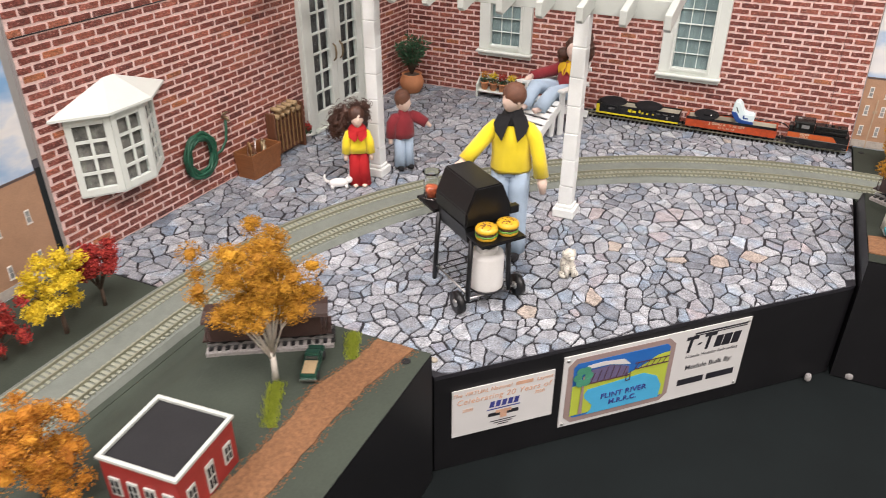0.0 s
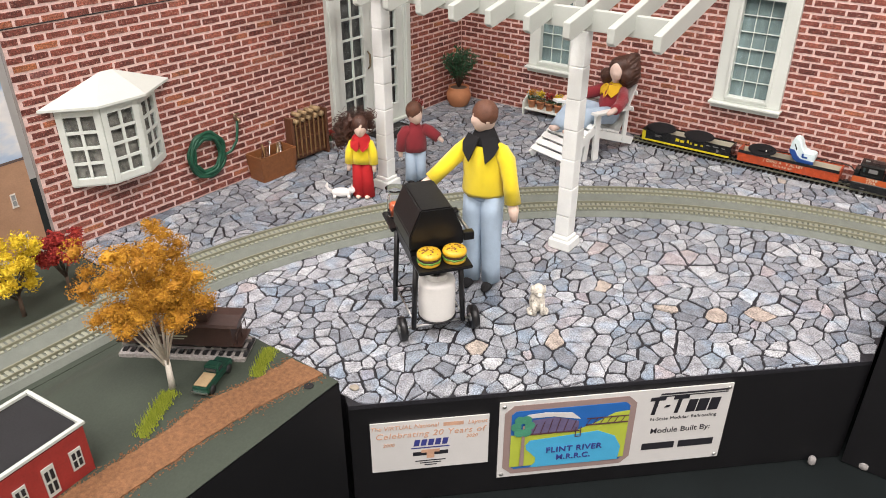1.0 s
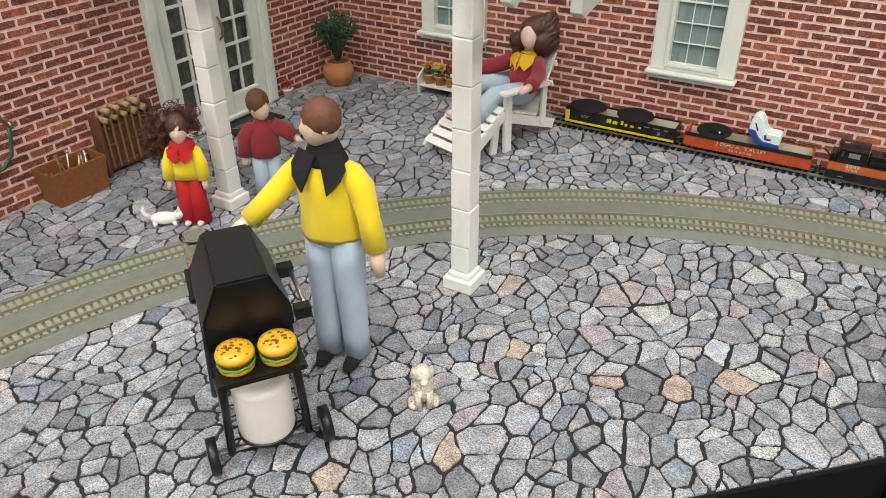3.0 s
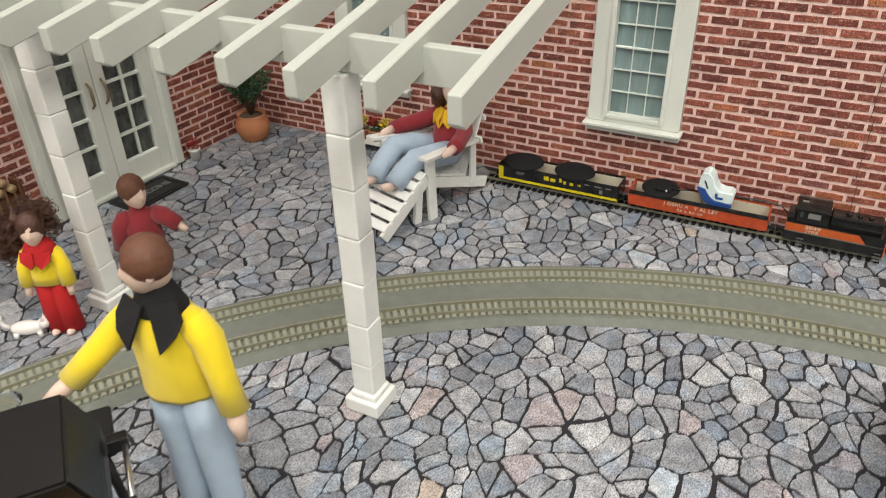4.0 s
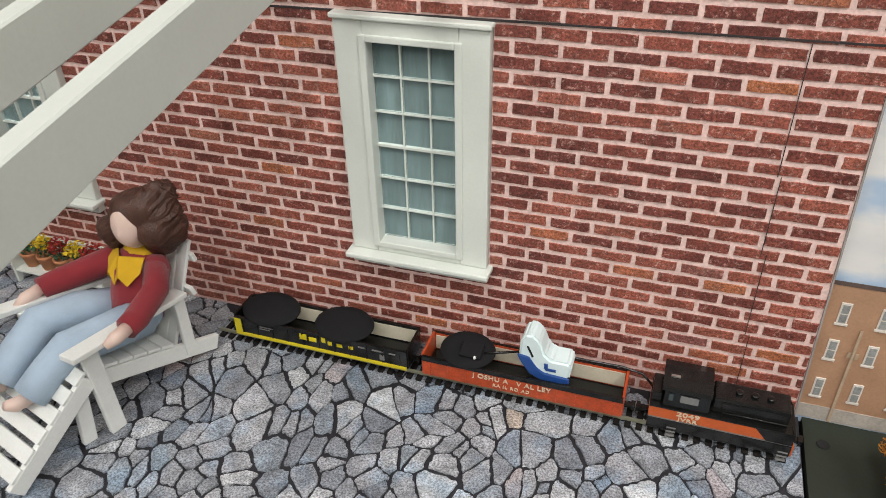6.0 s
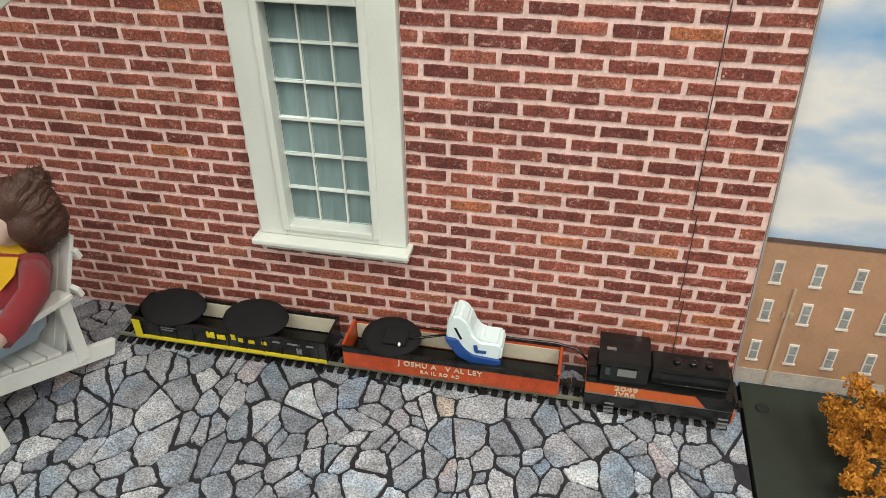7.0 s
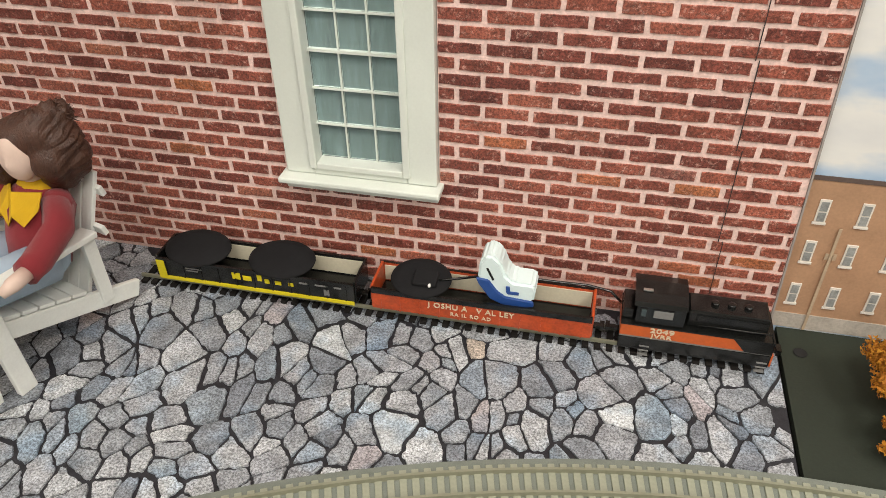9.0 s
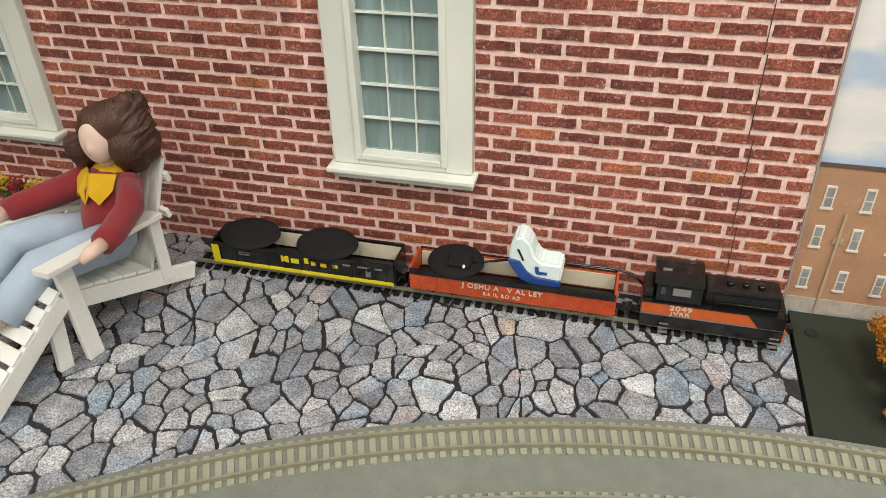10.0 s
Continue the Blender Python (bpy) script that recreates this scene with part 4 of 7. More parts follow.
lettering("M.R.R.C.", 0.0062, SIGN_NAVY, text_m((Q0 + Q1) / 2 + 0.004, V0 + 0.0075, 0.0025), big, bold=0.00012, spacing=1.08)
RT = (P1 + S1) / 2 + 0.001
# the standard's emblem: slanted block shapes under two rules
for k, (u0, wd, hg, low) in enumerate(((-0.0265, 0.0105, 0.0148, 0), (-0.0145, 0.003, 0.0018, 0.0056), (-0.0105, 0.0105, 0.0148, 0), (0.001, 0.0062, 0.0105, 0), (0.008, 0.0072, 0.0105, 0), (0.0163, 0.0068, 0.0105, 0))):
    sh = 0.0022
    ub, zb = RT + u0, T1 - 0.0212 + low
    if hg > 0.014:
        shape = [(ub + 0.0035, zb), (ub + 0.0062, zb), (ub + 0.0062 + sh * 0.8, zb + hg - 0.003), (ub + wd + sh * 0.8, zb + hg - 0.003), (ub + wd + sh, zb + hg), (ub + sh, zb + hg), (ub + sh * 0.8, zb + hg - 0.003), (ub + 0.0035 + sh * 0.8, zb + hg - 0.003)]
    else:
        shape = [(ub, zb), (ub + wd, zb), (ub + wd + sh * 0.7, zb + hg), (ub + sh * 0.7, zb + hg)]
    plate(big, "emblem_block", SIGN_INK, shape, 0.0013, 0.0015)
plate(big, "emblem_rule", SIGN_INK, rect(RT - 0.018, RT + 0.0285, T1 - 0.005, T1 - 0.0036), 0.0013, 0.0015)
plate(big, "emblem_rule", SIGN_INK, rect(RT - 0.019, RT + 0.0285, T1 - 0.0066, T1 - 0.0058), 0.0013, 0.0015)
lettering("N-Scale Modular Railroading", 0.0038, SIGN_INK, text_m(RT + 0.0005, T1 - 0.0256), big, spacing=1.05)
lettering("Module Built By:", 0.0064, SIGN_INK, text_m(RT, T1 - 0.0362), big, bold=0.00004)
plate(big, "name_bar", SIGN_INK, rect(RT - 0.0255, RT - 0.0025, T1 - 0.0525, T1 - 0.0468), 0.0013, 0.0015)
plate(big, "name_bar", SIGN_INK, rect(RT + 0.0005, RT + 0.0255, T1 - 0.0525, T1 - 0.0468), 0.0013, 0.0015)
for u, z in ((S0 + 0.003, T0 + 0.003), (S0 + 0.003, T1 - 0.003), (S1 - 0.003, T0 + 0.003), (S1 - 0.003, T1 - 0.003)):
    bm = bmesh.new()
    ball(bm, (u, -0.0018, z), (0.0014, 0.0008, 0.0014), sub=2)
    part("screw", bm, SILVER, big, "domed screw head")

small = thing("anniversary_sign", "small white printed card with faded orange words and an emblem", "sign")
small.matrix_world = FRONT_M
A0, A1, B0, B1 = 0.0125, 0.089, -0.0582, -0.0165
plate(small, "card", SIGN_W, rect(A0, A1, B0, B1), 0.0002, 0.001)
MA = (A0 + A1) / 2
lettering("The VIRTUAL National", 0.0046, SIGN_ORANGE, text_m(MA - 0.0165, B1 - 0.0046, 0.0011), small, shear=0.2)
plate(small, "emblem_bar", SIGN_ORANGE, rect(MA + 0.0085, MA + 0.0215, B1 - 0.0062, B1 - 0.0032), 0.0011, 0.0012)
lettering("Layout", 0.0046, SIGN_ORANGE, text_m(MA + 0.0305, B1 - 0.0046, 0.0011), small, shear=0.2)
lettering("Celebrating 20 Years of", 0.0066, SIGN_ORANGE, text_m(MA, B1 - 0.0112, 0.0011), small, shear=0.2, spacing=1.1)
lettering("2000", 0.0038, SIGN_ORANGE, text_m(MA - 0.027, B1 - 0.019, 0.0011), small, shear=0.2)
lettering("2020", 0.0038, SIGN_ORANGE, text_m(MA + 0.027, B1 - 0.0165, 0.0011), small, shear=0.2)
for k in range(5):
    plate(small, "emblem_block", SIGN_NAVY, [(MA - 0.011 + 0.0046 * k, B1 - 0.0215), (MA - 0.0075 + 0.0046 * k, B1 - 0.0215), (MA - 0.0065 + 0.0046 * k, B1 - 0.0162), (MA - 0.01 + 0.0046 * k, B1 - 0.0162)], 0.0011, 0.0012)
plate(small, "emblem_rule", SIGN_NAVY, rect(MA - 0.0125, MA + 0.0125, B1 - 0.0238, B1 - 0.0229), 0.0011, 0.0012)
plate(small, "emblem_tool", SIGN_INK, rect(MA - 0.0115, MA + 0.0115, B1 - 0.03, B1 - 0.0268), 0.0011, 0.0012)
plate(small, "emblem_tie", SIGN_ORANGE, [(MA - 0.0025, B1 - 0.0325), (MA + 0.0025, B1 - 0.0325), (MA + 0.0025, B1 - 0.0275), (MA + 0.006, B1 - 0.0275), (MA + 0.006, B1 - 0.025), (MA - 0.006, B1 - 0.025), (MA - 0.006, B1 - 0.0275), (MA - 0.0025, B1 - 0.0275)], 0.00125, 0.0014)
for k in range(3):
    plate(small, "caption_bar", SIGN_INK, rect(MA - 0.01 + 0.003 * k, MA + 0.01 - 0.003 * k, B1 - 0.0352 - 0.0019 * k, B1 - 0.0344 - 0.0019 * k), 0.0011, 0.0012)

# ---- trees, tufts and scenery of the neighbouring modules ----
BARK_PALE = surface("pale_birch_bark", (0.7, 0.66, 0.57), 0.7, vary=0.2, scale=200, bump=0.3)
BARK_DARK = surface("dark_bark", (0.09, 0.06, 0.04), 0.85, vary=0.3, scale=300, bump=0.4)


def leaf_mat(name, a, b, c):
    m = bpy.data.materials.new(name)
    t, n, l, bs = nodes_of(m)
    ge = n.new("ShaderNodeNewGeometry")
    r = ramp(n, [(0.0, a), (0.5, b), (1.0, c)])
    l.new(ge.outputs["Random Per Island"], r.inputs["Fac"])
    l.new(r.outputs["Color"], bs.inputs["Base Color"])
    bs.inputs["Roughness"].default_value = 0.8
    return m


LEAF_ORANGE = leaf_mat("orange_foam_leaves", (0.36, 0.15, 0.006), (0.52, 0.25, 0.01), (0.62, 0.33, 0.02))
LEAF_BIRCH = leaf_mat("ochre_foam_leaves", (0.3, 0.125, 0.006), (0.42, 0.195, 0.009), (0.52, 0.265, 0.016))
LEAF_DEEP = leaf_mat("deep_orange_foam_leaves", (0.3, 0.1, 0.006), (0.45, 0.17, 0.01), (0.55, 0.25, 0.02))
LEAF_YELLOW = leaf_mat("yellow_foam_leaves", (0.48, 0.32, 0.006), (0.66, 0.47, 0.012), (0.75, 0.57, 0.04))
LEAF_RED = leaf_mat("red_foam_leaves", (0.2, 0.012, 0.012), (0.35, 0.025, 0.02), (0.45, 0.05, 0.03))
GRASS = leaf_mat("yellow_green_grass", (0.19, 0.25, 0.015), (0.3, 0.36, 0.025), (0.4, 0.44, 0.06))
FICUS = leaf_mat("dark_green_leaves", (0.012, 0.045, 0.02), (0.03, 0.1, 0.045), (0.06, 0.16, 0.075))


def leaf_cloud(bm, r, centre, radius, count, size, squash=0.8):
    """Small crumpled flakes round a centre, thinner towards the outside."""
    for _ in range(count):
        d = Vector((r.gauss(0, 1), r.gauss(0, 1), r.gauss(0, 1))).normalized() * radius * r.random() ** 0.45
        d.z *= squash
        c = Vector(centre) + d
        s = size * r.uniform(0.6, 1.35)
        v = [bm.verts.new(c + Vector((r.uniform(-s, s), r.uniform(-s, s), r.uniform(-s, s)))) for _ in range(4)]
        bm.faces.new((v[0], v[1], v[2]))
        bm.faces.new((v[0], v[2], v[3]))
        bm.faces.new((v[0], v[3], v[1]))


def clump(bm, r, centre, radius, flakes, size):
    """A tuft of foam foliage: a ragged core under loose crumbs."""
    c = Vector(centre)
    seed = r.uniform(0, 50)
    vs = ball(bm, c, (radius * 0.42, radius * 0.42, radius * 0.36), 0, 3)
    for v in vs:
        d = v.co - c
        q = d / radius
        v.co = c + d * (1 + 0.6 * noise.noise(q * 2.1 + Vector((seed, 0, 0))) + 0.5 * noise.noise(q * 6.5 + Vector((0, seed, 0))) + r.uniform(-0.13, 0.13))
    for f in {f for v in vs for f in v.link_faces}:
        f.smooth = False
    leaf_cloud(bm, r, c, radius * 1.08, flakes, size, 0.85)


def tree(label, x, y, height, spread, leaf, bark, seed, trunk_h, trunk_r, clumps=26, flakes=130, flake=0.001, lean=(0, 0), low=0.0, z=0.0, limbs=11, tuft_size=1.0):
    r = random.Random(seed)
    t_ob = thing("tree", label, "tree", x, y, z, group="autumn model trees")
    bm = bmesh.new()
    tube(bm, [(0, 0, -0.001), (0.0004, 0, trunk_h * 0.5), (-0.0003, 0.0005, trunk_h)], [trunk_r * 1.1, trunk_r * 0.95, trunk_r * 0.85], seg=8)
    crown = bmesh.new()
    tips = []
    n_l = limbs
    ln_v = Vector((lean[0], lean[1], 0))
    for k in range(n_l):
        a = 2 * math.pi * k / n_l + r.uniform(-0.3, 0.3)
        ln, up = spread * r.uniform(0.35, 0.78), r.uniform(low, 0.9)
        mid = Vector((math.cos(a) * ln * 0.5, math.sin(a) * ln * 0.5, trunk_h + (height - trunk_h) * max(0.12, up * 0.55))) + ln_v * 0.4
        tip = Vector((math.cos(a) * ln, math.sin(a) * ln, trunk_h + (height - trunk_h) * up * 0.92)) + ln_v
        tube(bm, [(0, 0, trunk_h * r.uniform(0.7, 1.0)), mid, tip], [trunk_r * 0.42, trunk_r * 0.26, trunk_r * 0.12], seg=6)
        for j in range(2):
            q = mid.lerp(tip, r.uniform(0.3, 0.9)) + Vector((r.uniform(-1, 1), r.uniform(-1, 1), r.uniform(0, 1))) * spread * 0.22
            tube(bm, [mid, q], [trunk_r * 0.25, trunk_r * 0.1], seg=5)
            tips.append(q)
        tips.append(tip)
    part("trunk", bm, bark, t_ob)
    for k in range(clumps):
        if k < len(tips):
            q = tips[k]
        else:
            q = Vector((max(-0.75, min(0.75, r.gauss(0, 0.36))) * spread, max(-0.75, min(0.75, r.gauss(0, 0.36))) * spread, trunk_h + (height - trunk_h) * r.uniform(max(0.4, low), 0.92))) + ln_v
        off = Vector((q.x - lean[0], q.y - lean[1]))
        if off.length > spread * 0.82:
            off *= spread * 0.82 / off.length
            q = Vector((off.x + lean[0], off.y + lean[1], q.z))
        clump(crown, r, q, spread * tuft_size * r.uniform(0.15, 0.3), int(flakes * 1.35), flake)
    part("crown", crown, leaf, t_ob)
    return t_ob


tree("orange birch-like model tree with pale branches on green ground", -0.1225, 0.437, 0.104, 0.0385, LEAF_BIRCH, BARK_PALE, 4, 0.021, 0.0019, clumps=92, flakes=330, flake=0.00058, lean=(-0.004, 0.0), low=0.42, z=LEFT_TOP, limbs=15, tuft_size=0.76)
tree("bright yellow model tree beside the red ones", -0.306, 0.439, 0.064, 0.026, LEAF_YELLOW, BARK_DARK, 5, 0.018, 0.0017, clumps=44, flakes=110, low=0.15)
tree("small red model tree by the house wall", -0.308, 0.476, 0.054, 0.02, LEAF_RED, BARK_DARK, 6, 0.017, 0.0014, clumps=40, flakes=100, low=0.2)
tree("red model tree at the edge of the track", -0.32, 0.40, 0.052, 0.024, LEAF_RED, BARK_DARK, 7, 0.012, 0.0014, clumps=40, flakes=100)
tree("large orange model tree beside the red shop", -0.174, 0.316, 0.058, 0.033, LEAF_DEEP, BARK_DARK, 8, 0.01, 0.0022, clumps=56, flakes=200, flake=0.0007, z=LEFT_TOP)
tree("low orange model tree in front of the red shop", -0.136, 0.304, 0.03, 0.015, LEAF_DEEP, BARK_DARK, 9, 0.006, 0.0014, clumps=34, flakes=140, flake=0.0007, z=LEFT_TOP)
tree("orange model tree on dark green ground", 0.2455, 1.019, 0.04, 0.019, LEAF_DEEP, BARK_DARK, 12, 0.008, 0.0015, clumps=40, flakes=150)
tree("low orange model bush on dark green ground", 0.241, 0.992, 0.022, 0.013, LEAF_DEEP, BARK_DARK, 13, 0.004, 0.0012, clumps=30, flakes=110)


def tuft(x, y, length, width, turn, height, seed):
    r = random.Random(seed)
    o = thing("grass_tuft", "yellow-green static grass tuft on green ground", "grass tuft", x, y, LEFT_TOP, turn, group="grass tufts")
    bm = bmesh.new()
    for _ in range(900):
        a, b = r.uniform(-1, 1), r.gauss(0, 0.4)
        px_, py_ = a * length / 2, b * width / 2
        hgt = height * r.uniform(0.5, 1.0) * (1 - 0.5 * abs(a) ** 3)
        q = Vector((px_ + r.uniform(-0.001, 0.001), py_ + r.uniform(-0.001, 0.001), hgt))
        w = 0.00035
        v = [bm.verts.new((px_ - w, py_, -0.0002)), bm.verts.new((px_ + w, py_, -0.0002)), bm.verts.new(q), bm.verts.new((px_, py_ + w, -0.0002))]
        bm.faces.new((v[0], v[1], v[2]))
        bm.faces.new((v[1], v[3], v[2]))
    tagged(part("grass", bm, GRASS, o), kind="stuff")


tuft(-0.1105, 0.418, 0.038, 0.011, -61, 0.0065, 1)
tuft(-0.0972, 0.484, 0.028, 0.01, -61, 0.006, 2)

# the dirt lane
bm = bmesh.new()
lane = [(-0.086, 0.4975), (-0.06, 0.4975), (-0.065, 0.475), (-0.0695, 0.453), (-0.073, 0.41), (-0.0735, 0.373), (-0.075, 0.33), (-0.076, 0.28), (-0.1, 0.28), (-0.099, 0.33), (-0.097, 0.36), (-0.0955, 0.39), (-0.0945, 0.415), (-0.0975, 0.44), (-0.0895, 0.465)]
dense = []
for (ax, ay), (bx, by) in zip(lane, lane[1:] + lane[:1]):
    for k in range(6):
        f = k / 6
        dense.append((ax + f * (bx - ax) + 0.0024 * noise.noise(Vector((ax * 400 + k, ay * 400, 1))), min(0.4978, ay + f * (by - ay) + 0.0024 * noise.noise(Vector((ax * 400, ay * 400 + k, 7))))))
prism(bm, dense, LEFT_TOP - 0.0008, LEFT_TOP + 0.0007)
part("dirt_lane", bm, DIRT, left_deck, "brown scattered dirt lane")
bm, r_d = bmesh.new(), random.Random(31)
for _ in range(2600):
    k = r_d.randrange(len(dense))
    (ax, ay), (bx, by) = dense[k], dense[(k + 1) % len(dense)]
    f = r_d.random()
    x, y = ax + f * (bx - ax) + r_d.gauss(0, 0.0022), ay + f * (by - ay) + r_d.gauss(0, 0.0022)
    if y > 0.4965 or y < 0.27 or (y - 0.4975) > -1.0 * (x + 0.056) * 0.9:
        continue
    g = r_d.uniform(0.0003, 0.0008)
    q = [bm.verts.new((x + g * math.cos(a + k), y + g * math.sin(a + k), LEFT_TOP + 0.0001)) for a in (0.0, 1.9, 4.1)]
    top_v = bm.verts.new((x, y, LEFT_TOP + 0.0002 + g * 0.9))
    for i in range(3):
        bm.faces.new((q[i], q[(i + 1) % 3], top_v))
tagged(part("dirt_scatter", bm, DIRT, left_deck), kind="stuff")

# holes for wiring in the ground: dark dishes with the shadow in their colour
HOLE = surface("wire_hole_shadow", (0.01, 0.01, 0.01), 0.9)
for x, y in ((0.2125, 1.0395), (-0.059, 0.4845)):
    bm = bmesh.new()
    lathe(bm, [(0.0024, -0.0002), (0.003, 0.0003), (0.0026, 0.0006), (0.0018, 0.0003)], 14, x, y)
    if x < 0:
        bmesh.ops.translate(bm, vec=(0, 0, LEFT_TOP + 0.0003), verts=bm.verts)
    part("wire_hole", bm, HOLE, left_deck if x < 0 else right_deck)
# white foot pads lying at the modules' corner on the table
PAD = surface("white_felt", (0.26, 0.25, 0.24), 0.9)
for x, y, rr in ((0.2195, 0.7445, 0.0042), (0.1885, 0.7262, 0.0026)):
    o = thing("foot_pad", "small white foot pad on the dark table cloth", "foot pad", x, y, TABLE + 0.0012, group="foot pads")
    bm = bmesh.new()
    lathe(bm, [(rr * 0.9, 0), (rr, 0.001), (rr, 0.0045), (rr * 0.7, 0.006)], 16)
    part("pad", bm, PAD, o)

# ---- little red shop ----
RED = surface("red_plastic_wall", (0.3, 0.03, 0.025), 0.5, vary=0.15, scale=120)
ROOF = surface("black_roof_card", (0.009, 0.009, 0.01), 0.8, vary=0.3, scale=90)
shop = thing("shop_building", "small red flat-roofed model shop with white windows and black roof", "building", -0.121, 0.351, LEFT_TOP, 5)
HX, HY, HZ = 0.022, 0.0222, 0.0285
bm = bmesh.new()
box(bm, -HX, HX, -HY, HY, 0, HZ, bevel=0.0003)
part("wall", bm, RED, shop)
bm = bmesh.new()
box(bm, -HX + 0.001, HX - 0.001, -HY + 0.001, HY - 0.001, HZ + 0.0001, HZ + 0.0012)
part("roof", bm, ROOF, shop, "flat black roof")
bm = bmesh.new()
e = 0.0022
for x0, x1, y0, y1 in ((-HX - 0.001, HX + 0.001, -HY - 0.001, -HY - 0.001 + e), (-HX - 0.001, HX + 0.001, HY + 0.001 - e, HY + 0.001), (-HX - 0.001, -HX - 0.001 + e, -HY + e - 0.001, HY - e + 0.001), (HX + 0.001 - e, HX + 0.001, -HY + e - 0.001, HY - e + 0.001)):
    box(bm, x0, x1, y0, y1, HZ + 0.0014, HZ + 0.0032, bevel=0.0002)
part("parapet", bm, WHITE, shop, "white parapet trim")


def shop_opening(nm, mx, zc, w, hh, sub):
    bm = bmesh.new()
    box(bm, -w / 2, w / 2, -0.0007, 0, zc - hh / 2, zc + hh / 2, m=mx)
    fr = part(nm, bm, WHITE, shop)
    for k in range(sub):
        for side in (-1, 1):
            bm = bmesh.new()
            zz = zc + (k - (sub - 1) / 2) * hh * 0.42
            box(bm, side * w * 0.22 - w * 0.14, side * w * 0.22 + w * 0.14, -0.001, -0.0007, zz - hh * 0.16, zz + hh * 0.16, m=mx)
            part("pane", bm, ROOF, fr)


for u in (-0.0145, 0.0, 0.0145):
    shop_opening("door" if u == 0 else "window", pose(HX, u, 0, 0, 0, 90), 0.0135 if u else 0.0115, 0.0062, 0.012 if u else 0.018, 2)
for u in (-0.0155, -0.005, 0.005, 0.0155):
    shop_opening("window", pose(u, -HY, 0), 0.0135, 0.0062, 0.012, 2)

# ---- dark caboose on a stub of ballast ----
BROWNCAR = surface("dark_brown_plastic_car", (0.045, 0.025, 0.02), 0.4, vary=0.25, scale=150)
GRIT = surface("grey_ballast_grit", (0.33, 0.31, 0.29), 0.9, vary=0.45, scale=700, grain=2500, bump=0.8)
cab = thing("caboose", "dark brown model caboose on a short ballasted siding", "rail car", -0.1475, 0.466, LEFT_TOP, 32)
cab.scale = (1.1, 1.05, 1.1)
bm = bmesh.new()
prism(bm, [(-0.035, -0.011), (0.02, -0.012), (0.037, -0.011), (0.037, 0.011), (0.0, 0.012), (-0.035, 0.011)], -0.0003, 0.0022)
part("ballast", bm, GRIT, cab, "grey ballast strip")
for yy in (-0.0047, 0.0047):
    bm = bmesh.new()
    box(bm, -0.035, 0.037, yy - 0.0005, yy + 0.0005, 0.0032, 0.005)
    part("rail", bm, SILVER, cab)
for k in range(16):
    bm = bmesh.new()
    box(bm, -0.0335 + 0.0046 * k, -0.0312 + 0.0046 * k, -0.0088, 0.0088, 0.0022, 0.0032)
    part("tie", bm, BLACK, cab)
bm = bmesh.new()
box(bm, -0.031, 0.031, -0.009, 0.009, 0.0085, 0.0215, bevel=0.0004)
part("body", bm, BROWNCAR, cab)
bm = bmesh.new()
prism(bm, [(-0.0098, 0.0215), (0.0098, 0.0215), (0.009, 0.0232), (0.0, 0.0243), (-0.009, 0.0232)], -0.035, 0.035, m=Matrix.Rotation(radians(90), 4, "Z") @ Matrix.Rotation(radians(90), 4, "X"))
part("roof", bm, BROWNCAR, cab)
bm = bmesh.new()
box(bm, 0.002, 0.018, -0.0068, 0.0068, 0.0235, 0.0295, bevel=0.0006)
part("cupola", bm, BROWNCAR, cab)
for xx in (-0.02, 0.02):
    for yy in (-0.0052, 0.0052):
        for dx in (-0.0045, 0.0045):
            bm = bmesh.new()
            tube(bm, [(xx + dx, yy - 0.001, 0.0077), (xx + dx, yy + 0.001, 0.0077)], 0.0027, seg=12)
            part("wheel", bm, BLACK, cab)
for xx in (-0.0335, 0.0335):
    bm = bmesh.new()
    box(bm, xx - 0.0025, xx + 0.0025, -0.0085, 0.0085, 0.0085, 0.0095)
    for yy in (-0.008, 0.0, 0.008):
        tube(bm, [(xx, yy, 0.0095), (xx, yy, 0.017)], 0.0003, seg=5)
    tube(bm, [(xx, -0.008, 0.017), (xx, 0.008, 0.017)], 0.0003, seg=5)
    part("platform", bm, BROWNCAR, cab)
bm = bmesh.new()
box(bm, -0.012, 0.006, -0.0093, -0.009, 0.0145, 0.0152)
box(bm, -0.004, 0.004, -0.0093, -0.009, 0.0128, 0.0134)
part("lettering_bar", bm, TIE, cab)

# ---- green pickup ----
TRUCK = surface("green_metallic_paint", (0.012, 0.07, 0.045), 0.3, metal=0.3, vary=0.1, bump=0, coat=0.5)
RUBBER = surface("black_rubber", (0.015, 0.015, 0.016), 0.7)
WOODBED = surface("tan_truck_bed", (0.36, 0.26, 0.14), 0.8, vary=0.2)
TGLASS = surface("dark_truck_glass", (0.03, 0.045, 0.045), 0.12, bump=0, spec=0.8)
pk = thing("pickup_truck", "dark green toy pickup with tan bed parked by a tree", "pickup truck", -0.1075, 0.455, LEFT_TOP + 0.0002, 113)
pk.scale = (0.9, 0.9, 0.95)
bm = bmesh.new()
prism(bm, [(-0.0165, 0.003), (0.0165, 0.003), (0.0172, 0.0055), (0.016, 0.0075), (0.0075, 0.0082), (-0.0165, 0.0078)], -0.0055, 0.0055, m=Matrix.Rotation(radians(90), 4, "X"))
bmesh.ops.bevel(bm, geom=list(bm.edges), offset=0.0006, segments=2, affect="EDGES")
part("body", bm, TRUCK, pk)
bm = bmesh.new()
prism(bm, [(-0.002, 0.0079), (0.0078, 0.0079), (0.0055, 0.0122), (-0.001, 0.0125)], -0.005, 0.005, m=Matrix.Rotation(radians(90), 4, "X"))
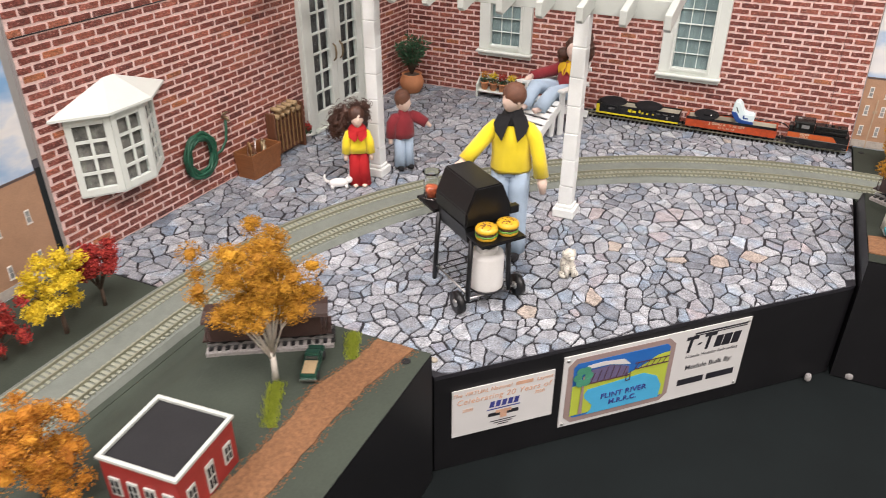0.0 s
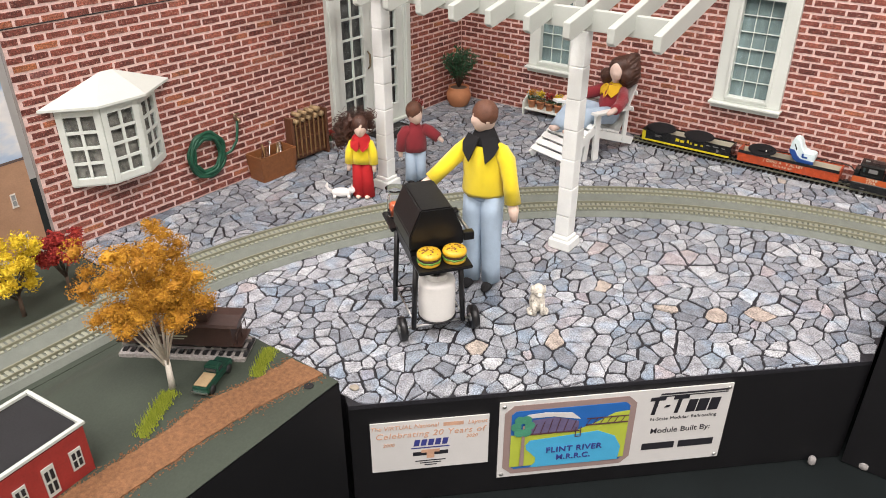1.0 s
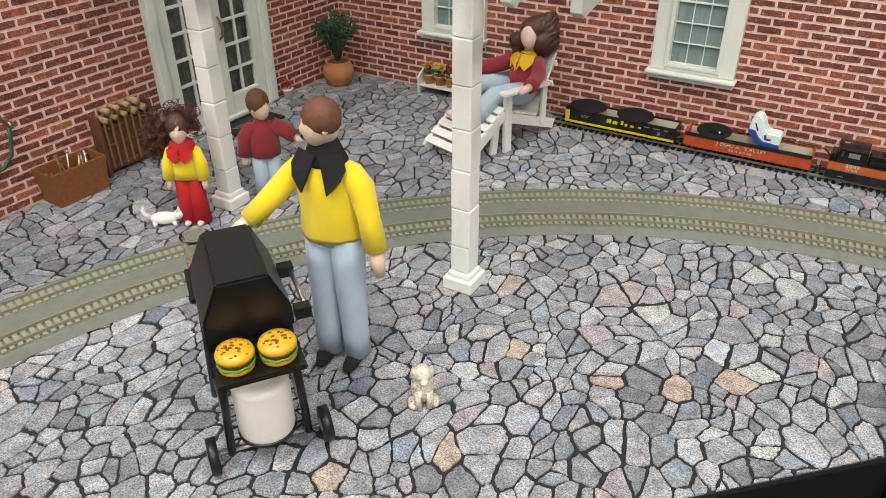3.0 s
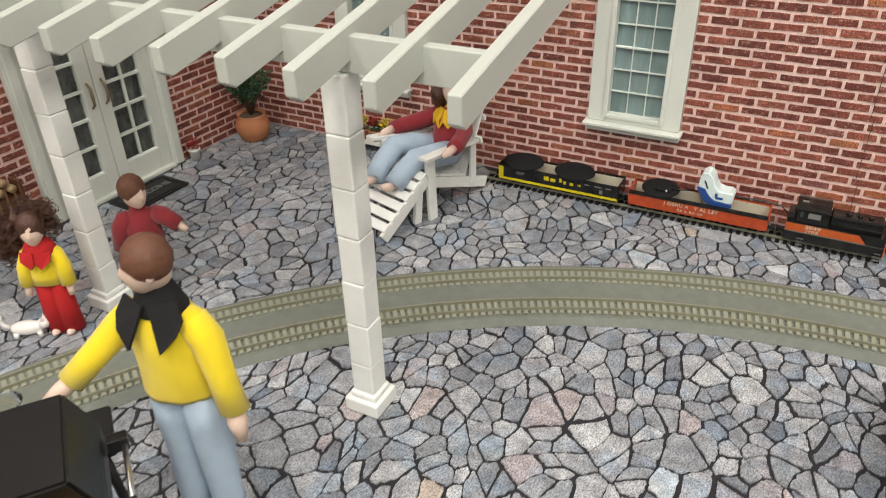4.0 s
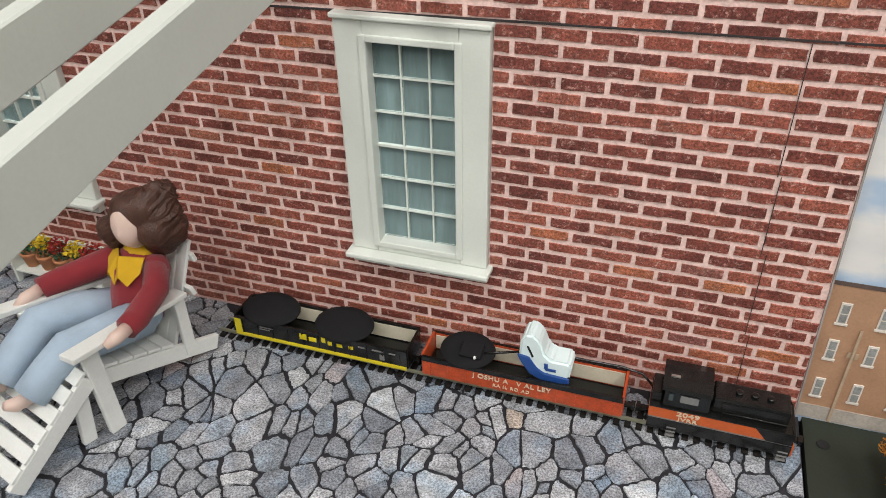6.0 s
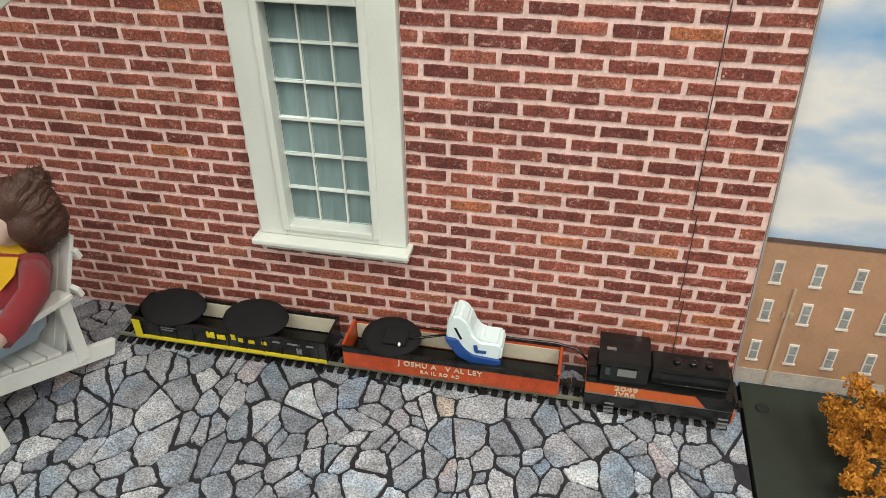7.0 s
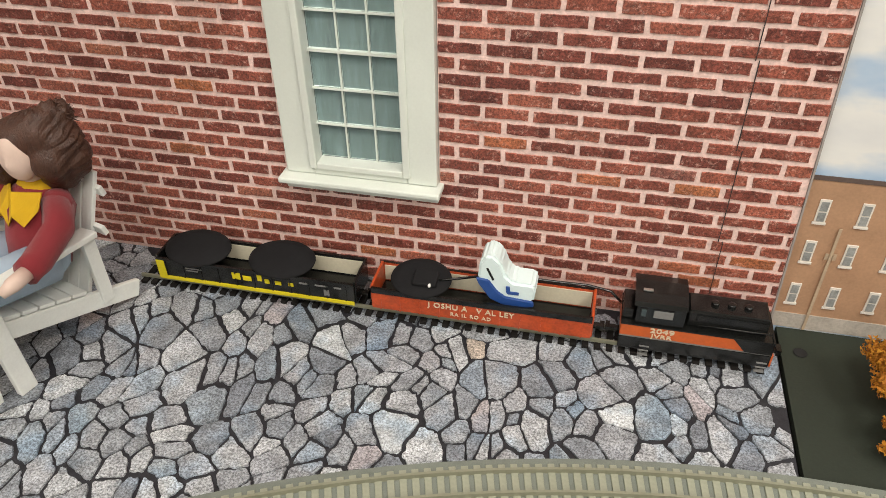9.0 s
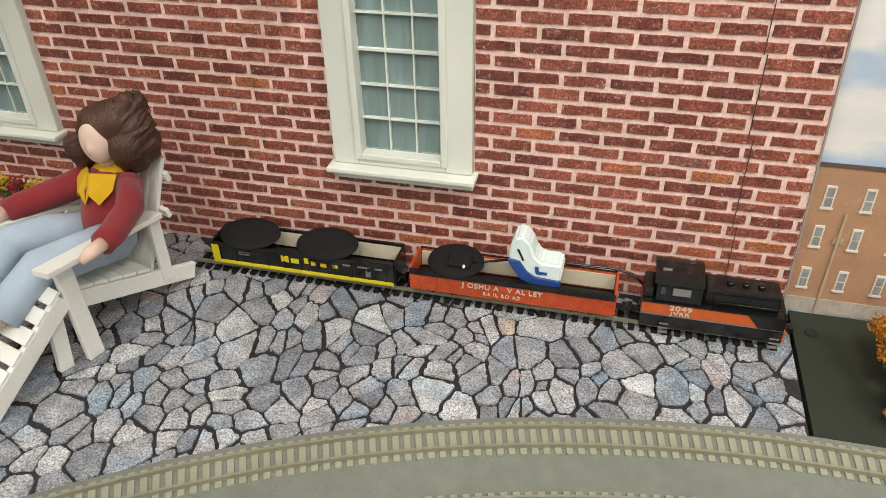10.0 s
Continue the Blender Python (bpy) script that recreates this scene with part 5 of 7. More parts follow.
bmesh.ops.bevel(bm, geom=list(bm.edges), offset=0.0008, segments=2, affect="EDGES")
part("cab", bm, TRUCK, pk)
for xw, yw, dx, dy in ((0.0064, 0, 0.0004, 0.004), (-0.0019, 0, 0.0003, 0.004), (0.0022, 0.00503, 0.0024, 0.0002), (0.0022, -0.00503, 0.0024, 0.0002)):
    bm = bmesh.new()
    box(bm, xw - dx, xw + dx, yw - dy, yw + dy, 0.0088, 0.0112)
    part("window", bm, TGLASS, pk)
bm = bmesh.new()
box(bm, -0.0158, -0.0028, -0.0043, 0.0043, 0.0081, 0.0086)
part("truck_bed", bm, WOODBED, pk, "tan cargo bed")
for xx in (-0.011, 0.0105):
    for yy in (-0.0052, 0.0052):
        bm = bmesh.new()
        tube(bm, [(xx, yy - 0.0009, 0.003), (xx, yy + 0.0009, 0.003)], 0.003, seg=14)
        part("wheel", bm, RUBBER, pk)
for yy in (-0.0042, 0.0042):
    bm = bmesh.new()
    ball(bm, (0.0171, yy, 0.0062), 0.0008, sub=1)
    part("headlight", bm, SILVER, pk)
for xx in (-0.0172, 0.0179):
    bm = bmesh.new()
    box(bm, xx - 0.0004, xx + 0.0004, -0.0056, 0.0056, 0.0032, 0.0042)
    part("bumper", bm, SILVER, pk)

# ---- the far module's front: another birch, a rail car, a lane and a toy car ----
tree("ochre birch-like model tree with pale trunk beside a turquoise car", 0.218, 0.804, 0.09, 0.027, LEAF_BIRCH, BARK_PALE, 15, 0.034, 0.0024, clumps=60, flakes=220, flake=0.0007, lean=(0.003, 0.0), low=0.3, z=LEFT_TOP)
copy_thing(cab, pose(0.247, 0.846, LEFT_TOP, 0, 0, -34))
bm = bmesh.new()
prism(bm, [(0.2058, 0.755), (0.30, 0.752), (0.42, 0.756), (0.62, 0.754), (0.62, 0.785), (0.4, 0.788), (0.28, 0.783), (0.222, 0.787), (0.2058, 0.784)], LEFT_TOP - 0.0008, LEFT_TOP + 0.0007)
part("dirt_lane", bm, DIRT, right_deck, "brown scattered dirt lane")
AQUA = surface("turquoise_car_paint", (0.02, 0.33, 0.4), 0.3, vary=0.08, bump=0, coat=0.6)
toy = thing("toy_car", "turquoise toy sedan parked on a dirt lane by a tree", "car", 0.2335, 0.789, LEFT_TOP + 0.0004, 6)
bm = bmesh.new()
prism(bm, [(-0.0165, 0.0028), (0.0165, 0.0028), (0.0172, 0.005), (0.0158, 0.0068), (0.0065, 0.0074), (-0.0085, 0.0074), (-0.0168, 0.0066)], -0.0055, 0.0055, m=Matrix.Rotation(radians(90), 4, "X"))
bmesh.ops.bevel(bm, geom=list(bm.edges), offset=0.0006, segments=2, affect="EDGES")
part("body", bm, AQUA, toy)
bm = bmesh.new()
prism(bm, [(-0.0095, 0.0071), (0.0068, 0.0071), (0.0032, 0.0112), (-0.0062, 0.0113)], -0.0048, 0.0048, m=Matrix.Rotation(radians(90), 4, "X"))
bmesh.ops.bevel(bm, geom=list(bm.edges), offset=0.0008, segments=2, affect="EDGES")
part("cabin", bm, AQUA, toy)
for xw, dx in ((-0.004, 0.0024), (0.0016, 0.0022)):
    for yw in (-0.00485, 0.00485):
        bm = bmesh.new()
        box(bm, xw - dx, xw + dx, yw - 0.0002, yw + 0.0002, 0.008, 0.0104)
        part("window", bm, TGLASS, toy)
for xx in (-0.0105, 0.0105):
    for yy in (-0.0052, 0.0052):
        bm = bmesh.new()
        tube(bm, [(xx, yy - 0.0009, 0.0028), (xx, yy + 0.0009, 0.0028)], 0.0029, seg=14)
        part("wheel", bm, RUBBER, toy)
for xx in (-0.0174, 0.0177):
    bm = bmesh.new()
    box(bm, xx - 0.0004, xx + 0.0004, -0.0055, 0.0055, 0.0032, 0.0042)
    part("bumper", bm, SILVER, toy)


# ---- dolls: one plain mesh each ----
SKIN = surface("doll_skin_vinyl", (0.7, 0.53, 0.43), 0.5, vary=0.05, scale=90, bump=0.03)
SKIN_PALE = surface("pale_doll_skin", (0.7, 0.53, 0.45), 0.5, vary=0.04, scale=90, bump=0.03)
HAIR = surface("brown_doll_hair", (0.062, 0.025, 0.0145), 0.45, vary=0.45, scale=250, grain=1800, bump=0.8, stretch=(1, 1, 0.25))
HAIR_RED = surface("chestnut_doll_hair", (0.13, 0.052, 0.028), 0.6, vary=0.3, scale=250, grain=2000, bump=0.6)
YELLOW = surface("yellow_felt_knit", (0.8, 0.62, 0.012), 0.9, vary=0.08, scale=120, grain=2600, bump=0.5, sheen=0.3)
MAROON = surface("maroon_felt_knit", (0.225, 0.016, 0.023), 0.9, vary=0.12, scale=120, grain=2600, bump=0.5, sheen=0.2)
DENIM = surface("light_blue_denim", (0.39, 0.5, 0.61), 0.9, vary=0.1, scale=140, grain=2600, bump=0.4)
REDCLOTH = surface("red_felt", (0.42, 0.01, 0.012), 0.9, vary=0.1, scale=120, grain=2600, bump=0.4)
BLACKFELT = surface("black_felt", (0.008, 0.008, 0.009), 0.95, vary=0.3, scale=150, grain=2600, bump=0.5)
MUSTARD = surface("mustard_felt", (0.6, 0.36, 0.01), 0.9, vary=0.08, scale=120, grain=2600, bump=0.4)


def ruffle(bm, verts, amount, freq, seed=0):
    """Push verts in and out for cloth folds or hair."""
    bm.normal_update()
    for v in verts:
        v.co += v.normal * amount * noise.noise(Vector((v.co.x * freq + seed, v.co.y * freq, v.co.z * freq)))


def flap(bm, pts, thick, mi):
    """A small felt piece: a polygon with thickness, its points in space."""
    p = [Vector(q) for q in pts]
    nrm = (p[1] - p[0]).cross(p[2] - p[0]).normalized() * thick
    a, b = [bm.verts.new(q) for q in p], [bm.verts.new(q + nrm) for q in p]
    fs = [bm.faces.new(a), bm.faces.new(b[::-1])]
    k = len(p)
    fs += [bm.faces.new((a[i], b[i], b[(i + 1) % k], a[(i + 1) % k])) for i in range(k)]
    for f in fs:
        f.material_index = mi


def head(bm, c, r, turn, skin, hair, long_hair=False):
    """A plain doll's head: an oval face with cheeks and chin under a close cap of hair; turn: degrees to its right."""
    m = Matrix.Rotation(radians(-turn), 4, "Z")
    m3, cv = m.to_3x3(), Vector(c)
    vs = ball(bm, (0, 0, 0), 1.0, skin, 4)
    for v in vs:
        d = v.co.normalized()
        w = 0.8 - 0.24 * max(0, -d.z) ** 1.6
        y = d.y * (0.9 if d.y > 0 else 0.86) - (0.1 * max(0, -d.z) if d.y < 0 else -0.14 * max(0, -d.z))
        nose = math.exp(-((d.x / 0.13) ** 2 + ((d.z + 0.12) / 0.2) ** 2)) if d.y < 0 else 0
        brow = math.exp(-(((abs(d.x) - 0.3) / 0.2) ** 2 + ((d.z - 0.12) / 0.1) ** 2)) if d.y < 0 else 0
        v.co = cv + m3 @ (Vector((d.x * w, y - 0.17 * nose + 0.035 * brow, d.z * 1.14)) * r)
    if hair is None:
        return
    vs = ball(bm, (0, 0, 0), 1.0, hair, 4)
    for v in vs:
        d = v.co.normalized()
        wave = 1 + 0.04 * noise.noise(d * 5.5) + 0.03 * noise.noise(Vector((d.x * 16, d.y * 16, d.z * 3)))
        v.co = cv + m3 @ (Vector((d.x * 0.95 * wave, d.y * 0.95 * wave + 0.12, d.z * 0.98 * wave + (0.2 if long_hair else 0.3))) * r)
    for sd in (-1, 1):
        ball(bm, cv + m3 @ Vector((sd * r * 0.78, r * 0.02, -r * 0.12)), (r * 0.1, r * 0.16, r * 0.22), skin, 2, m)


def finish_doll(name, bm, mats, label, x, y, z, turn):
    bmesh.ops.transform(bm, matrix=Matrix.Diagonal((0.001, 0.001, 0.001, 1)), verts=bm.verts)
    ob = part(name, bm, None, mats=mats)
    ob.matrix_world = pose(x, y, z, 0, 0, turn)
    return tagged(ob, label, "doll", group="doll family on the patio")


# the man at the grill (millimetres, front towards -y)
def strands(bm, r, c, rad, count, length, drop, curl, mi, w0=0.9, back=(0, 1, 0.4), spread=1.0):
    """Locks of hair: from a scalp of radius rad about c, thrown back and out, then falling."""
    cv = Vector(c)
    for _ in range(count):
        d = (Vector((r.gauss(0, 1), r.gauss(0, 1), r.gauss(0, 1))).normalized() * spread + Vector(back)).normalized()
        p, pts, ph = cv + d * rad, [], r.uniform(0, 6.28)
        v = d.copy()
        for k in range(7):
            pts.append(p + Vector((math.cos(ph + k * 1.3), math.sin(ph + k * 1.3), 0.4 * math.sin(ph + k))) * curl * (k / 6))
            p = p + v * (length / 6)
            v = (v + Vector((0, 0, -drop))).normalized()
        tube(bm, pts, [w0 * f for f in (0.9, 1.1, 1.2, 1.15, 1.0, 0.8, 0.35)], seg=5, mi=mi)


bm = bmesh.new()
for s in (-1, 1):
    ball(bm, (s * 7.8, -6.5, 3.6), (4.2, 9.5, 3.6), 3, 2)
    vs = tube(bm, [(s * 7.9, 0, 5), (s * 7.7, 0, 20), (s * 7.4, 0.5, 45), (s * 7.0, 0.5, 62), (s * 6.6, 0, 80)], [7.3, 7.3, 7.7, 8.4, 8.6], seg=18, mi=1)
    ruffle(bm, vs, 1.5, 0.16, s)
ball(bm, (0, 0, 79), (14.8, 9.8, 8), 1, 2)
vs = lathe(bm, [(14.2, 78.5), (15.4, 78), (16.2, 81), (14.9, 92), (15.4, 104), (14.2, 113), (9.6, 119), (5, 122)], 24, mi=0, sy=0.72)
ruffle(bm, vs, 1.8, 0.14)
vs = tube(bm, [(-11, 0, 113), (-17, -3, 108), (-25, -11, 99), (-33, -19, 90)], [6.4, 6.0, 5.3, 5.6], seg=14, mi=0)
ruffle(bm, vs, 1.4, 0.22)
vs = tube(bm, [(11, 0, 113), (17, -1, 106), (21.5, -3, 92), (24.5, -5, 76)], [6.4, 6.1, 5.6, 5.8], seg=14, mi=0)
ruffle(bm, vs, 1.4, 0.22, 4)
for s in (-1, 1):
    ball(bm, (s * 10.6, 0, 111.5), (6.9, 6.6, 6.6), 0, 3)
tube(bm, [(-33, -19, 90), (-37, -22.5, 86.5), (-41, -26, 84)], [3.4, 3.6, 2.0], seg=10, mi=2)
tube(bm, [(-36, -21, 87), (-37, -25, 83)], [1.5, 0.9], seg=8, mi=2)
tube(bm, [(24.5, -5, 77), (26, -6.5, 71), (27, -7.5, 63)], [3.4, 4.0, 2.3], seg=10, mi=2)
tube(bm, [(0, 0, 116), (0, -0.5, 129)], [5.4, 4.6], seg=12, mi=2)
head(bm, (-0.5, -2, 136), 9.5, 48, 2, 4)
lathe(bm, [(10.6, 116.5), (10.9, 118.5), (8.4, 124), (6.6, 128), (5.6, 128)], 18, mi=5, sy=0.8)
for s in (-1, 1):
    flap(bm, [(s * 0.6, -8.2, 122.5), (s * 10.2, -4.2, 124), (s * 13.2, -7.2, 117.5), (s * 11.5, -11.2, 112.5), (s * 6.0, -14.6, 106.5)], 1.2, 5)
finish_doll("man_doll", bm, [YELLOW, DENIM, SKIN, BLACKFELT, HAIR_RED, BLACKFELT], "doll in yellow sweater, black collar and jeans at the grill", -0.0625, 0.6725, 0.0, 12)

# the girl
bm = bmesh.new()
for s in (-1, 1):
    ball(bm, (s * 5, -5, 2.2), (3.0, 5.5, 2.2), 2, 2)
    vs = tube(bm, [(s * 4.9, 0, 1.5), (s * 4.7, 0, 18), (s * 4.4, 0, 41)], [7.3, 6.9, 6.4], seg=14, mi=1)
    ruffle(bm, vs, 1.0, 0.2, s)
vs = lathe(bm, [(10, 36.5), (11, 36.5), (11.3, 43), (10.6, 52), (8.2, 58), (4, 62)], 20, mi=0, sy=0.74)
ruffle(bm, vs, 1.2, 0.2)
for s in (-1, 1):
    vs = tube(bm, [(s * 8, 0, 56), (s * 12, -2, 47), (s * 13.5, -4, 36)], [5.4, 5.4, 4.8], seg=12, mi=0)
    tube(bm, [(s * 13.5, -4, 36), (s * 14, -5.5, 29)], [2.8, 1.9], seg=8, mi=2)
lathe(bm, [(10.5, 55), (11.4, 57), (9, 62.5), (6, 65), (4, 65)], 16, mi=1, sy=0.8)
for s in (-1, 1):
    flap(bm, [(s * 10, -6.5, 60), (s * 1, -9.2, 60), (s * 0.4, -11.2, 54), (s * 3.5, -11.4, 50.5), (s * 9.5, -9.8, 55)], 1.0, 1)
for s in (-1, 1):
    ball(bm, (s * 8, 0, 55), (5.6, 5.4, 5.2), 0, 2)
head(bm, (0, -1.5, 72.5), 9.2, -12, 2, 3, True)
r_h = random.Random(21)
for c, rr, cnt in (((-20, 7, 66), 11, 170), ((-13, 8, 73), 9, 110), ((9, 5, 81), 5.0, 50), ((9.5, 6, 72), 4.5, 40), ((-1, 6, 80), 6.5, 60), ((-24, 9, 56), 9, 110), ((-17, 9, 60), 8, 80)):
    for _ in range(cnt):
        q = Vector(c) + Vector((r_h.gauss(0, 0.45), r_h.gauss(0, 0.45), r_h.gauss(0, 0.5))) * rr
        s_ = r_h.uniform(2.0, 4.6)
        ax = Matrix.Rotation(r_h.uniform(0, 6), 4, "Z") @ Matrix.Rotation(r_h.uniform(0, 6), 4, "X")
        pts = [q + (ax @ Vector((s_ * math.cos(a * 0.75), s_ * math.sin(a * 0.75), a * 0.5 - 2))) for a in range(10)]
        tube(bm, pts, [0.17 + 0.1 * math.sin(a) for a in range(10)], seg=4, mi=3)
    vs = ball(bm, c, rr * 0.74, 3, 4)
    ruffle(bm, vs, rr * 0.5, 0.28, rr)
finish_doll("girl_doll", bm, [YELLOW, REDCLOTH, SKIN, HAIR], "curly-haired doll in red trousers and yellow top beside a post", -0.2405, 0.7375, 0.0, 30).scale = (0.88, 0.9, 0.98)

# the boy
bm = bmesh.new()
for s in (-1, 1):
    ball(bm, (s * 6, -4, 2.8), (3.8, 7.5, 2.8), 3, 2)
    vs = tube(bm, [(s * 5.4, 0, 3), (s * 5.3, 0, 18), (s * 5.0, 0, 40)], [6.2, 6.3, 6.8], seg=14, mi=1)
    ruffle(bm, vs, 1.1, 0.2, s)
vs = lathe(bm, [(10.8, 35), (12, 35), (12.4, 41), (11.8, 51), (9, 58), (5, 61.5), (4.8, 65)], 20, mi=0, sy=0.76)
ruffle(bm, vs, 1.2, 0.2)
vs = tube(bm, [(-9, 0, 56), (-14, 0, 50), (-16.5, -2, 36)], [6.2, 6.0, 5.4], seg=12, mi=0)
tube(bm, [(-16.5, -2, 36), (-17, -3, 30)], [3, 2], seg=8, mi=2)
vs = tube(bm, [(9, 0, 56), (16, -3, 54), (24, -9, 49)], [6.2, 6.0, 5.2], seg=12, mi=0)
tube(bm, [(24, -9, 49), (28.5, -12, 46)], [2.8, 1.8], seg=8, mi=2)
for s in (-1, 1):
    ball(bm, (s * 9, 0, 55), (6.4, 6.2, 5.8), 0, 2)
head(bm, (0, -1, 72.5), 9.4, -42, 2, 4)
finish_doll("boy_doll", bm, [MAROON, DENIM, SKIN, BLACKFELT, HAIR_RED], "doll in maroon sweater and pale jeans stretching out an arm", -0.2195, 0.792, 0.0, 48).scale = (0.9, 0.9, 1.0)

# ---- reclining garden chair with foot rest, and the doll sitting in it ----
CH_X, CH_Y, CH_T = -0.124, 0.9577, -16.5
chair = thing("garden_chair", "white wooden slatted garden armchair on the flagstones", "chair", CH_X, CH_Y, 0.0, CH_T)


def board(nm, pts, w, t, parent, up=(0, 0, 1)):
    """A flat board from point to point: w across, t thick."""
    a, b = Vector(pts[0]), Vector(pts[1])
    d = (b - a).normalized()
    side = d.cross(Vector(up)).normalized()
    n_ = side.cross(d)
    bm = bmesh.new()
    rot = Matrix((side, d, n_)).transposed().to_4x4()
    box(bm, -w / 2, w / 2, 0, (b - a).length, -t / 2, t / 2, m=Matrix.Translation(a) @ rot, bevel=min(t, w) * 0.18)
    return part(nm, bm, WHITE_POST, parent)


for s in (-1, 1):
    x = s * 0.0236
    board("front_leg", [(x, 0.0, 0.0001), (x, -0.0015, 0.0522)], 0.0036, 0.008, chair, up=(0, 1, 0))
    board("side_rail", [(s * 0.0188, -0.006, 0.0315), (s * 0.0188, 0.065, 0.0055)], 0.003, 0.0085, chair)
    board("armrest", [(s * 0.0284, -0.0125, 0.0545), (s * 0.0194, 0.0515, 0.0462)], 0.0088, 0.0028, chair)
    bm = bmesh.new()
    box(bm, s * 0.0202 - 0.0013, s * 0.0202 + 0.0013, 0.0455, 0.0515, 0.0105, 0.0448, bevel=0.0004)
    part("rear_post", bm, WHITE_POST, chair)
for k in range(6):
    y = 0.001 + 0.0072 * k
    board("seat_slat", [(-0.0202, y, 0.0352 - 0.356 * y), (0.0202, y, 0.0352 - 0.356 * y)], 0.0068, 0.0018, chair, up=(0, 0.336, 0.94))
for k in range(5):
    x = (k - 2) * 0.0072
    hgt = 0.074 - 0.0012 * (k - 2) ** 2
    f = (hgt - 0.016) / 0.054
    board("back_slat", [(x * 0.9, 0.0435, 0.016), (x * 1.04, 0.0435 + 0.021 * f, hgt)], 0.0062, 0.002, chair, up=(0, 1, 0))
for z, wd in ((0.0445, 0.0222), (0.0605, 0.02)):
    y = 0.0435 + 0.021 * (z - 0.016) / 0.054 + 0.0023
    board("back_rail", [(-wd, y, z), (wd, y, z)], 0.005, 0.0024, chair, up=(0, 1, 0.3))
rest_ob = thing("foot_rest", "white slatted wooden foot rest in front of the chair", "foot rest", CH_X, CH_Y, 0.0, CH_T)
for s in (-1, 1):
    board("side_rail", [(s * 0.0232, -0.0045, 0.0352), (s * 0.0232, -0.0495, 0.0042)], 0.0032, 0.0085, rest_ob)
    board("leg", [(s * 0.0195, -0.0125, 0.0001), (s * 0.0195, -0.0095, 0.0275)], 0.0034, 0.0068, rest_ob, up=(0, 1, 0))
for k in range(6):
    y = -0.0085 - 0.0076 * k
    z = 0.0366 + 0.689 * (y + 0.0045) + 0.0042
    board("slat", [(-0.0246, y, z), (0.0246, y, z)], 0.0069, 0.0018, rest_ob, up=(0, -0.567, 0.823))

bm = bmesh.new()
vs = tube(bm, [(-8, 34, 38), (-13, 14, 45), (-15, -3, 48), (-13, -18, 40), (-10, -29, 33)], [9.5, 9, 8.6, 7.8, 8.2], seg=14, mi=1)
ruffle(bm, vs, 1.3, 0.18)
vs = tube(bm, [(8, 34, 38), (9, 14, 42), (8, -4, 44.5), (7, -15, 38), (7, -26, 32)], [9.5, 9, 8.6, 7.8, 8.2], seg=14, mi=1)
ruffle(bm, vs, 1.3, 0.18, 5)
ball(bm, (0, 34, 38), (17, 12, 10), 1, 2)
for x0, y0, z0 in ((-10, -31, 31.5), (7, -28, 30.5)):
    tube(bm, [(x0, y0 + 3, z0 + 1), (x0 - 1, y0 - 4, z0 + 1.5), (x0 - 1, y0 - 8, z0 + 4)], [3.0, 3.4, 2.0], seg=10, mi=2)
vs = tube(bm, [(0, 35, 36), (0, 39, 46), (0, 44, 58), (0, 46, 66), (0, 47, 69)], [13, 12.5, 13.5, 9.5, 5], seg=20, mi=0)
ruffle(bm, vs, 1.2, 0.2)
vs = tube(bm, [(11, 45, 62), (18, 38, 55), (27, 20, 53.5), (29, 14, 53.5)], [6.6, 6.4, 5.8, 5.4], seg=12, mi=0)
ruffle(bm, vs, 1.0, 0.2)
tube(bm, [(29, 14, 53.5), (30, 7, 53), (29.5, 2, 51.5)], [3.2, 3.2, 1.8], seg=10, mi=2)
vs = tube(bm, [(-11, 45, 62), (-20, 36, 57), (-27, 16, 55.5), (-28.5, 8, 55)], [6.6, 6.2, 5.8, 5.4], seg=12, mi=0)
ruffle(bm, vs, 1.0, 0.2)
tube(bm, [(-28.5, 8, 55), (-29, 0, 54), (-29, -5, 52)], [3.2, 3.2, 1.8], seg=10, mi=2)
tube(bm, [(0, 46, 66), (0, 45, 77)], [4.2, 3.8], seg=10, mi=2)
for s in (-1, 1):
    ball(bm, (s * 11, 45, 61.5), (6.8, 6.6, 6.4), 0, 2)
head(bm, (2.0, 43.5, 83.5), 10.0, -22, 2, None)
vs = lathe(bm, [(9, 64.5), (8, 69), (5.5, 70.5), (4, 70.5)], 14, cy=46, mi=4, sy=0.85)
for s in (-1, 1):
    flap(bm, [(s * 11, 41, 69), (s * 1, 34.5, 70), (s * 0.4, 28.6, 56.5), (s * 4, 29.6, 62), (s * 8, 30.6, 57.5), (s * 12.5, 36, 63.5)], 1.0, 4)
# her hair is combed back from the forehead into one wavy mass: (back, aside, up) from the head's centre, radius
HEAD_C = Vector((2.0, 43.5, 83.5))
MASS_C = HEAD_C + Vector((4.2, 7.0, 2.5))
lobes = []
for back, aside, up, rad in ((8, 0, 6.5, 9), (14, 0, 10, 7.5), (18, 0, 13, 5), (15, 2, 2, 9), (10, 4.5, -4, 8.5), (17, 2, -6, 8), (11, 0, -11, 8), (-9, -8, -5, 6.5), (-8, -9, -11, 5.5)):
    lobes.append((HEAD_C + Vector((0.52 * back + 0.85 * aside, 0.85 * back - 0.52 * aside, up)) - MASS_C, rad))
lobes.append((HEAD_C + Vector((-1.2, 3.2, 3.4)) - MASS_C, 10.2))
vs = ball(bm, (0, 0, 0), 1.0, 3, 6)
